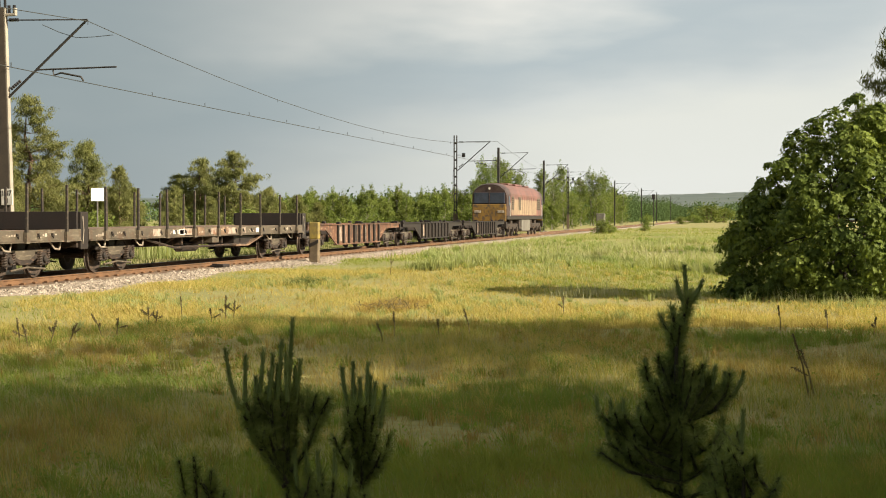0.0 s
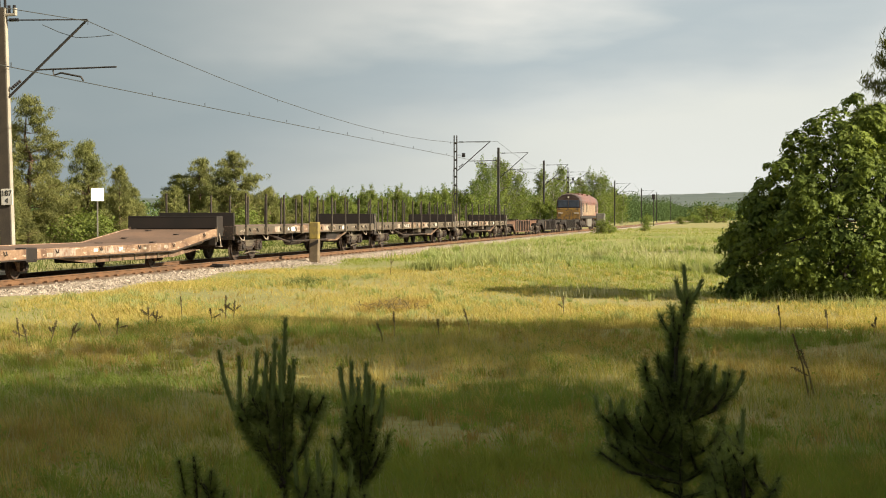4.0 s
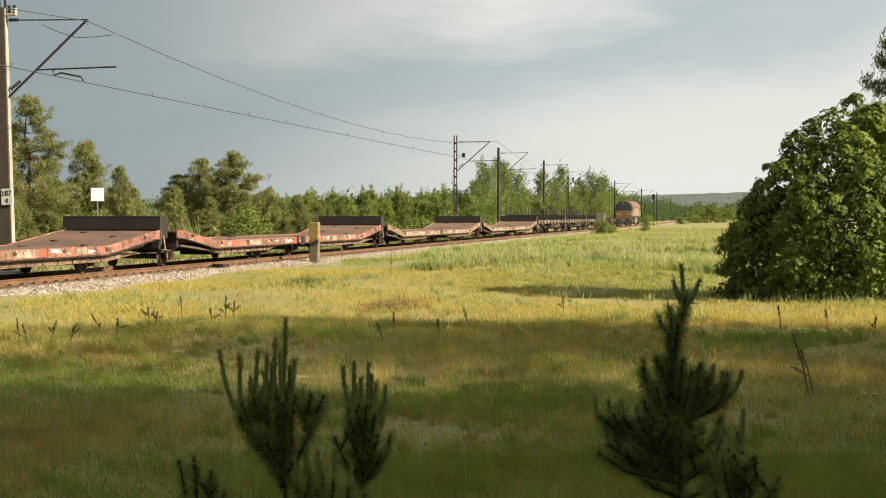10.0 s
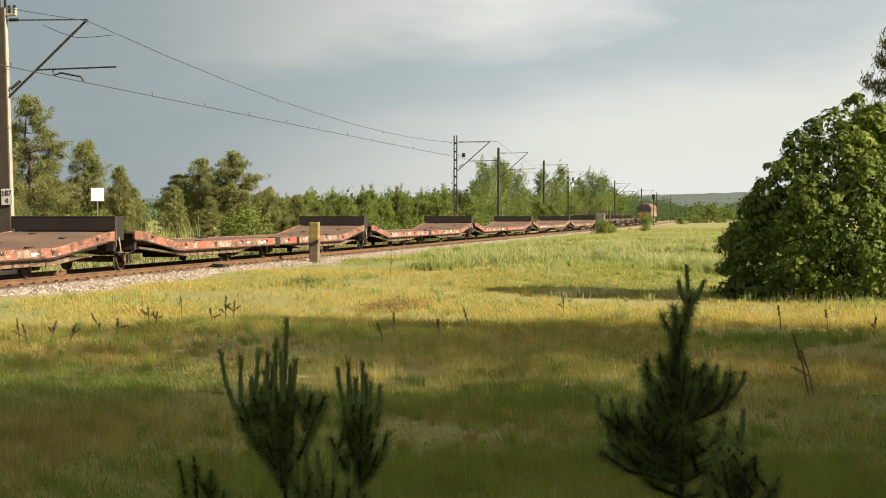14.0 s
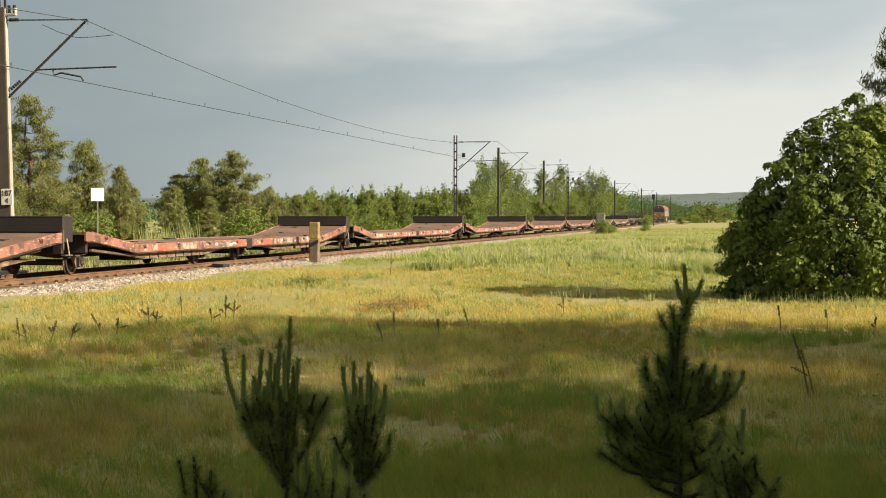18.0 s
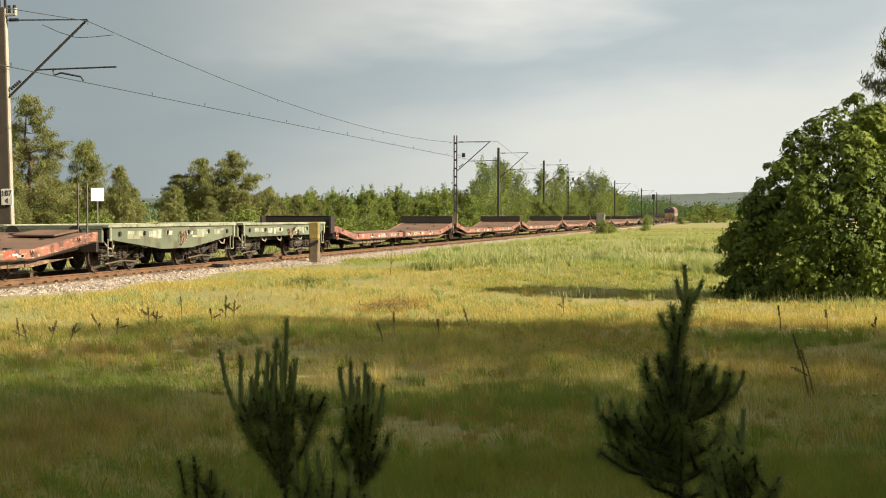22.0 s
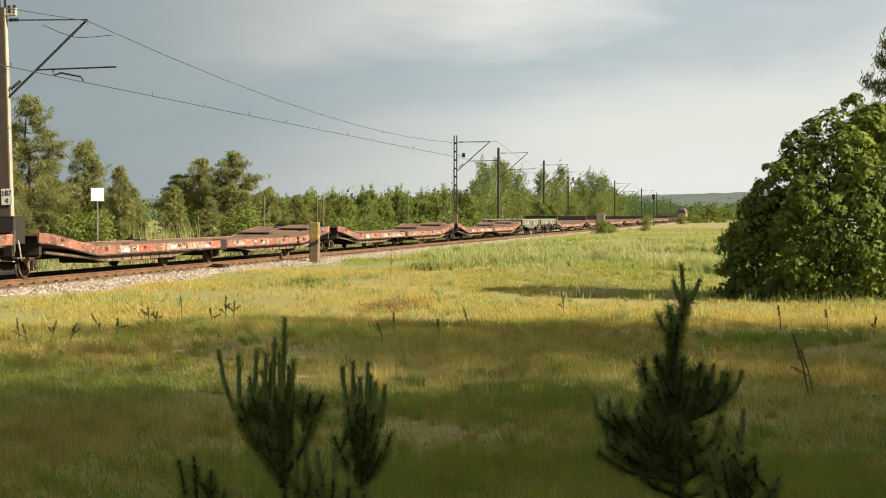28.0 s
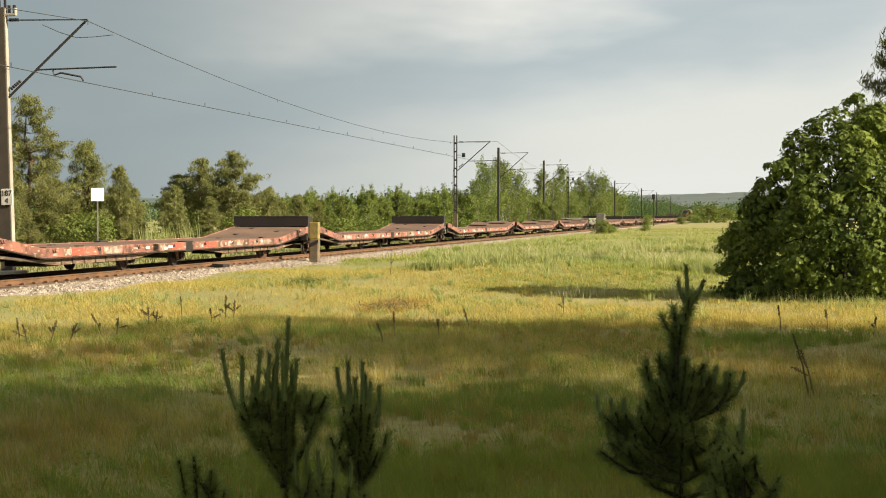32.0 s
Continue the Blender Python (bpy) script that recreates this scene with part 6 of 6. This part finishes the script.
    # tall pale grass on the sunny slope
    tufts("grass_tuft", "pale green tussocks on the far slope", 1500, (-1.0, 22.0, 40.0, 95.0), 34, 0.36, 0.018, "tallgreen", 88)
    tufts("grass_tuft", "pale feathery tussocks on the far slope", 420, (0.0, 20.0, 44.0, 85.0), 26, 0.42, 0.014, "plume", 89)
    tufts("grass_tuft", "dark green tussocks on the far slope", 600, (-1.0, 22.0, 44.0, 110.0), 34, 0.26, 0.022, "fresh", 90)
    blades("plume_grass", "tall pale feathery grass stems", 2600, (1.7, 4.3, 31.9, 33.8), 0.34, 0.010, "plume", 8, 0.5, 1.0, patchy=0.6, kind_cat="tall grass", soft=True, cropped=0.0)
    blades("plume_grass", "tall pale feathery grass stems", 600, (4.5, 5.5, 31.0, 32.3), 0.34, 0.010, "plume", 10, 0.5, 1.0, kind_cat="tall grass", soft=True, cropped=0.0)
    blades("fringe_grass", "tall grass with seed heads along the foot of the bush", 2600, (6.0, 12.5, 28.6, 30.4), 0.30, 0.008, "tallgreen", 19, 0.5, 1.0, patchy=0.5, kind_cat="tall grass", cropped=0.0)
    blades("plume_grass", "tall pale feathery grass stems", 4000, (2.0, 16.0, 46.0, 80.0), 0.55, 0.016, "plume", 11, 0.35, 1.0, patchy=0.5, kind_cat="tall grass", soft=True)
    blades("tall_grass", "tall fresh pale green grass stems", 210000, (-3.0, 34.0, 31.0, 140.0), 0.27, 0.016, "tallgreen", 9, 1.1, 1.2, mask=green_zone, patchy=0.4, kind_cat="tall grass", cropped=0.6)
    blades("reed_clump", "tall pale yellow-green reeds behind the track", 900, (-12.6, -9.9, 59.0, 67.0), 1.45, 0.03, "tallgreen", 17, 0.25, 1.0, kind_cat="reeds", soft=True, behind=True)


def stalk(x, y, h, seed, lean=0.0, heads=2):
    rnd = random.Random(seed)
    u = thing("weed_stalk", "dark dry weed stalk with seed heads", "weed", "dry stalks in the meadow")
    g = Geo()
    tip = Vector((lean * h, rnd.uniform(-0.05, 0.05), h))
    g.tube([(0, 0, -0.05), tip * 0.5 + Vector((0.01, 0, 0)), tip], [0.010, 0.008, 0.004], 5)
    part("stem", g, "weed", u)
    rng = np.random.default_rng(seed)
    c = [tip * (0.62 + 0.38 * k / 13) for k in range(14)]
    if heads > 1:
        for j in range(heads - 1):
            q = rnd.uniform(0.35, 0.6)
            b = tip * q
            e = b + Vector((rnd.uniform(-0.16, 0.16), rnd.uniform(-0.1, 0.1), h * rnd.uniform(0.15, 0.32)))
            part("side_shoot", Geo().tube([b, b.lerp(e, 0.5), e], [0.006, 0.005, 0.003], 4), "weed", u)
            c += [b.lerp(e, 0.4 + 0.6 * k / 7) for k in range(8)]
    v, f = cards([tuple(q) for q in c], 12, 0.008, 0.019, rng, 0.45, 1.2)
    part("seed_head", mesh_np("seed_head", v, f, "weed"), "weed", u)
    return plant_at(u, x, y)


def build_brush():
    """A tangle of dead twigs lying in the grass at the edge of the shade."""
    rnd = random.Random(71)
    u = thing("brush_pile", "low tangle of dead brown twigs in dry grass", "brush pile")
    for i in range(90):
        x, y, a = rnd.gauss(0, 0.27), rnd.gauss(0, 0.3), rnd.uniform(0, math.tau)
        ln, z = rnd.uniform(0.08, 0.22), rnd.uniform(0.0, 0.12)
        d = Vector((math.cos(a) * ln, math.sin(a) * ln, rnd.uniform(-0.02, 0.14)))
        p = Vector((x, y, z))
        part("twig", Geo().tube([p, p + d * 0.5 + Vector((0, 0, 0.03)), p + d], [0.007, 0.006, 0.003], 4), "weed", u)
    plant_at(u, -0.86, 28.3)


def build_weeds():
    for i, (x, y, h, lean, k) in enumerate((
            (-5.8, 20.7, 0.36, -0.05, 1), (-5.6, 20.4, 0.30, -0.2, 3), (-5.35, 20.5, 0.34, 0.3, 3), (-5.2, 20.9, 0.3, 0.5, 3), (-5.1, 22.7, 0.34, -0.5, 2), (-4.95, 22.9, 0.26, 0.1, 3), (-4.75, 24.4, 0.33, 0.0, 4),
            (-4.62, 24.2, 0.26, 0.2, 3), (-4.35, 25.2, 0.42, -0.05, 1), (-3.75, 24.5, 0.26, -0.1, 2), (-3.55, 24.6, 0.46, 0.05, 4), (-3.45, 24.8, 0.36, 0.1, 4), (-1.36, 39.0, 0.5, 0.05, 2), (-0.69, 21.4, 0.34, -0.03, 1),
            (-0.80, 20.4, 0.26, -0.35, 1), (-0.06, 21.0, 0.28, -0.05, 1), (0.40, 22.0, 0.36, -0.25, 1), (5.0, 22.4, 0.36, -0.06, 1), (3.55, 14.6, 0.62, -0.28, 1), (3.62, 14.7, 0.45, -0.3, 2), (5.75, 22.6, 0.3, -0.1, 1),
            (2.05, 25.8, 0.32, 0.0, 2), (6.2, 21.8, 0.26, 0.2, 2))):
        stalk(x, y, h, 200 + i, lean, k)


def young_pine(label, x, y, shoots, seed):
    """A knee-high to chest-high pine: each shoot (x0, z0, x1, z1, kind) in metres from its base; kind 1 bears dense needles, 0 is a bare candle."""
    rng, rnd = np.random.default_rng(seed), random.Random(seed)
    u = thing("young_pine", label, "young pine", "young pines in the foreground")
    wood, candles, cents, dirs = Geo(), [], [], []
    more = []
    for x0, z0, x1, z1, kind in shoots:
        if kind == 1 and z1 - z0 < 0.36:
            for q in (0.45, 0.7):
                w = rnd.choice((-1, 1)) * rnd.uniform(0.03, 0.07)
                bx, bz = x0 + (x1 - x0) * (q + 0.1), z0 + (z1 - z0) * q
                more.append((bx, bz, bx + w, bz + rnd.uniform(0.08, 0.15), 1))
        elif kind == 2 and z1 > 0.45:
            more.append((x0, z0 + 0.45 * (z1 - z0), x1, z1, 1))
    for x0, z0, x1, z1, kind in shoots + more:
        d0, d1 = rnd.uniform(-0.05, 0.05), rnd.uniform(-0.14, 0.14)
        a, b = Vector((x0, d0, z0)), Vector((x1, d1 if kind else d0, z1))
        mid = a.lerp(b, 0.5) + Vector((0.14 * (x1 - x0), 0, -0.05 * abs(x1 - x0)))
        if kind == 1:
            wood.tube([a, mid, b], [0.013, 0.010, 0.007], 5)
            ln = (b - a).length
            m = int(ln * 2300)
            for k in range(m):
                q = rng.random()
                s = a.lerp(mid, q * 2) if q < 0.5 else mid.lerp(b, q * 2 - 1)
                cents.append(s), dirs.append((b - a).normalized())
        elif kind == 2:
            wood.tube([a, mid, b], [0.020, 0.014, 0.008], 6)
        else:
            candles.append(Geo().tube([a, mid, b], [0.011, 0.010, 0.007], 6))
            m = int((b - a).length * 2000)
            for k in range(m):
                q = rng.random()
                s = a.lerp(mid, q * 2) if q < 0.5 else mid.lerp(b, q * 2 - 1)
                cents.append(s), dirs.append((b - a).normalized() * 3)
    part("stem", wood, "darkbark", u)
    for cg in candles:
        part("candle", cg, "candle", u, "upright pale new shoot")
    c, d = np.array(cents), np.array(dirs)
    n = len(c)
    stiff = np.linalg.norm(d, axis=1)
    o = rng.normal(0, 1, (n, 3)) / np.where(stiff > 1.5, 2.2, 1.0)[:, None]
    o = o / np.linalg.norm(o, axis=1)[:, None] * np.where(stiff > 1.5, 0.42, 0.85)[:, None] + d / stiff[:, None] * 0.65
    o /= np.linalg.norm(o, axis=1)[:, None]
    ln = (np.where(stiff > 1.5, 0.030, 0.052) * rng.uniform(0.7, 1.2, n))[:, None]
    side = np.cross(o, rng.normal(0, 1, (n, 3)))
    side /= np.linalg.norm(side, axis=1)[:, None]
    w = 0.0014
    v = np.stack([c - side * w, c + side * w, c + o * ln + side * w * 0.4, c + o * ln - side * w * 0.4], 1).reshape(-1, 3)
    for sel, mat, lab in ((stiff < 1.5, "young", "dense dark green needles"), (stiff > 1.5, "candle", "short pale needles on the new shoots")):
        q = v.reshape(-1, 4, 3)[sel].reshape(-1, 3)
        if len(q):
            part("needles", mesh_np("needles", q, np.arange(len(q)).reshape(-1, 4), mat), mat, u, lab)
    plant_at(u, x, y)
    return u


def build_young_pines():
    z = -GROUND
    a = [(0.0, 0.0, 0.0, 0.62, 2), (-0.02, 0.56, -0.23, 0.89, 1), (-0.02, 0.58, -0.19, 0.93, 1), (-0.01, 0.52, -0.15, 0.95, 1), (0.0, 0.54, -0.10, 0.97, 1), (0.0, 0.55, -0.05, 0.98, 1), (0.0, 0.55, 0.0, 0.97, 1), (0.0, 0.56, 0.04, 0.95, 1),
         (-0.01, 0.55, -0.08, 0.78, 1), (-0.01, 0.52, -0.04, 0.80, 1), (0.02, 0.60, 0.14, 0.84, 1), (0.11, 0.78, 0.16, 0.91, 1), (0.10, 0.78, 0.10, 0.90, 1),
         (-0.12, 0.7, -0.17, 0.88, 1), (-0.05, 0.7, -0.08, 0.92, 1), (-0.02, 0.7, -0.02, 0.92, 1),
         (-0.24, 0.88, -0.305, 1.15, 0), (-0.20, 0.91, -0.20, 1.132, 0), (-0.14, 0.92, -0.117, 1.16, 0), (-0.15, 0.91, -0.15, 1.04, 0), (-0.09, 0.93, -0.072, 1.143, 0), (-0.05, 0.94, -0.034, 1.21, 0), (-0.01, 0.94, 0.008, 1.305, 0),
         (0.03, 0.92, 0.048, 1.11, 0), (-0.06, 0.93, -0.055, 1.09, 0), (0.0, 0.93, -0.012, 1.15, 0), (-0.02, 0.93, -0.095, 1.06, 0), (0.02, 0.92, 0.025, 1.08, 0)]
    t = young_pine("young pine with upright new candles", -0.74, 7.1, a, 61)
    SWAY.append((t, 1.1, 1.3))
    b = [(0.0, 0.0, 0.0, 0.6, 2), (0.0, 0.5, -0.075, 0.85, 1), (0.0, 0.55, -0.03, 0.87, 1), (0.0, 0.55, 0.02, 0.87, 1), (0.0, 0.55, 0.06, 0.82, 1), (0.0, 0.46, -0.14, 0.70, 1), (0.0, 0.46, 0.12, 0.62, 1), (0.0, 0.5, 0.08, 0.72, 1), (0.0, 0.42, -0.07, 0.6, 1), (0.0, 0.42, 0.05, 0.58, 1),
         (-0.075, 0.83, -0.11, 1.03, 0), (-0.05, 0.84, -0.054, 1.052, 0), (-0.01, 0.85, -0.017, 0.98, 0), (0.02, 0.85, 0.023, 1.058, 0), (0.04, 0.84, 0.035, 0.99, 0), (0.05, 0.82, 0.062, 0.96, 0), (0.09, 0.74, 0.11, 0.944, 0), (-0.03, 0.84, -0.04, 0.95, 0)]
    t = young_pine("small young pine with thin candles", -0.411, 7.6, b, 62)
    SWAY.append((t, 0.9, 0.4))
    c = [(0.0, 0.0, -0.01, 0.75, 2), (-0.01, 0.75, -0.036, 1.14, 2), (-0.036, 1.12, 0.028, 1.38, 1), (-0.036, 1.0, -0.02, 1.25, 1), (-0.03, 1.05, 0.01, 1.3, 1),
         (-0.02, 0.72, -0.17, 1.0, 1), (-0.02, 0.72, -0.13, 0.95, 1), (-0.02, 0.75, -0.09, 1.02, 1), (-0.02, 0.75, -0.05, 1.08, 1), (-0.02, 0.75, 0.0, 1.08, 1), (-0.02, 0.75, 0.05, 1.02, 1), (0.0, 0.74, 0.10, 0.95, 1), (0.0, 0.74, 0.15, 0.92, 1), (0.0, 0.74, 0.22, 0.93, 1),
         (0.05, 0.76, 0.26, 0.90, 1), (-0.02, 0.7, -0.10, 0.85, 1), (-0.02, 0.7, 0.08, 0.85, 1), (-0.02, 0.75, 0.03, 0.95, 1), (-0.02, 0.75, -0.04, 0.95, 1), (-0.02, 0.66, -0.15, 0.8, 1),
         (0.0, 0.57, -0.40, 0.80, 1), (0.0, 0.57, -0.34, 0.76, 1), (0.0, 0.58, -0.28, 0.78, 1), (0.0, 0.58, -0.20, 0.75, 1), (0.0, 0.50, -0.36, 0.66, 1), (0.0, 0.50, -0.25, 0.66, 1), (0.0, 0.57, -0.15, 0.68, 1), (0.0, 0.47, -0.10, 0.6, 1), (0.0, 0.46, -0.30, 0.6, 1), (0.0, 0.46, -0.41, 0.62, 1),
         (0.0, 0.57, 0.12, 0.70, 1), (0.0, 0.57, 0.20, 0.68, 1), (0.0, 0.47, 0.28, 0.6, 1), (0.0, 0.46, 0.15, 0.58, 1), (0.0, 0.57, 0.06, 0.65, 1), (0.0, 0.38, -0.2, 0.5, 1), (0.0, 0.38, 0.22, 0.48, 1), (0.0, 0.5, -0.03, 0.72, 1), (0.0, 0.5, 0.03, 0.72, 1),
         (0.028, 1.36, 0.014, 1.53, 0), (0.01, 1.35, -0.025, 1.46, 0), (0.04, 1.35, 0.10, 1.46, 0), (-0.16, 0.97, -0.175, 1.06, 0), (0.21, 0.91, 0.22, 1.0, 0), (0.26, 0.89, 0.31, 1.0, 0), (0.10, 0.94, 0.10, 1.04, 0), (0.15, 0.92, 0.165, 1.03, 0),
         (-0.39, 0.77, -0.415, 0.87, 0), (-0.33, 0.74, -0.35, 0.86, 0), (-0.27, 0.76, -0.28, 0.86, 0), (-0.20, 0.73, -0.21, 0.83, 0), (-0.35, 0.65, -0.37, 0.75, 0), (0.2, 0.67, 0.21, 0.76, 0)]
    t = young_pine("chest-high young pine with a tall leader", 1.179, 7.5, c, 63)
    SWAY.append((t, 0.7, 2.2))
    d = [(0.0, 0.0, 0.0, 0.6, 2), (0.0, 0.4, -0.10, 0.68, 1), (0.0, 0.4, 0.09, 0.66, 1), (0.0, 0.5, 0.01, 0.78, 1), (0.0, 0.35, -0.14, 0.55, 1), (0.0, 0.35, 0.16, 0.6, 1), (0.0, 0.45, -0.04, 0.72, 1), (0.01, 0.7, 0.02, 0.88, 0)]
    young_pine("small dark young pine", 1.36, 6.9, d, 64)
    f = [(0.0, 0.0, 0.0, 0.35, 2), (0.0, 0.2, -0.16, 0.55, 1), (0.0, 0.2, -0.10, 0.6, 1), (0.0, 0.22, -0.04, 0.58, 1), (0.0, 0.22, 0.03, 0.6, 1), (0.0, 0.2, 0.10, 0.56, 1), (0.0, 0.2, 0.17, 0.5, 1), (0.0, 0.15, -0.2, 0.42, 1), (0.0, 0.15, 0.2, 0.4, 1), (0.0, 0.2, 0.0, 0.5, 1),
         (-0.15, 0.54, -0.16, 0.69, 0), (-0.10, 0.58, -0.11, 0.73, 0), (-0.04, 0.57, -0.05, 0.70, 0), (0.03, 0.58, 0.03, 0.71, 0), (0.10, 0.55, 0.11, 0.66, 0)]
    young_pine("low spreading young pine in the grass", -0.53, 7.0, f, 66)
    e = [(0.0, 0.0, 0.0, 0.3, 2), (0.0, 0.2, -0.07, 0.55, 1), (0.0, 0.25, 0.05, 0.5, 1), (0.0, 0.2, 0.10, 0.42, 1), (0.0, 0.2, -0.01, 0.56, 1)]
    young_pine("small dark young pine", -1.08, 6.7, [(p, q * 1.3, r, w * 1.3, k) for p, q, r, w, k in e], 65)


build_ground()
build_ballast()
build_track()
build_line()
build_trackside()
build_trees()
build_far()
build_grass()
build_weeds()
build_brush()
build_young_pines()
build_train()
motions()
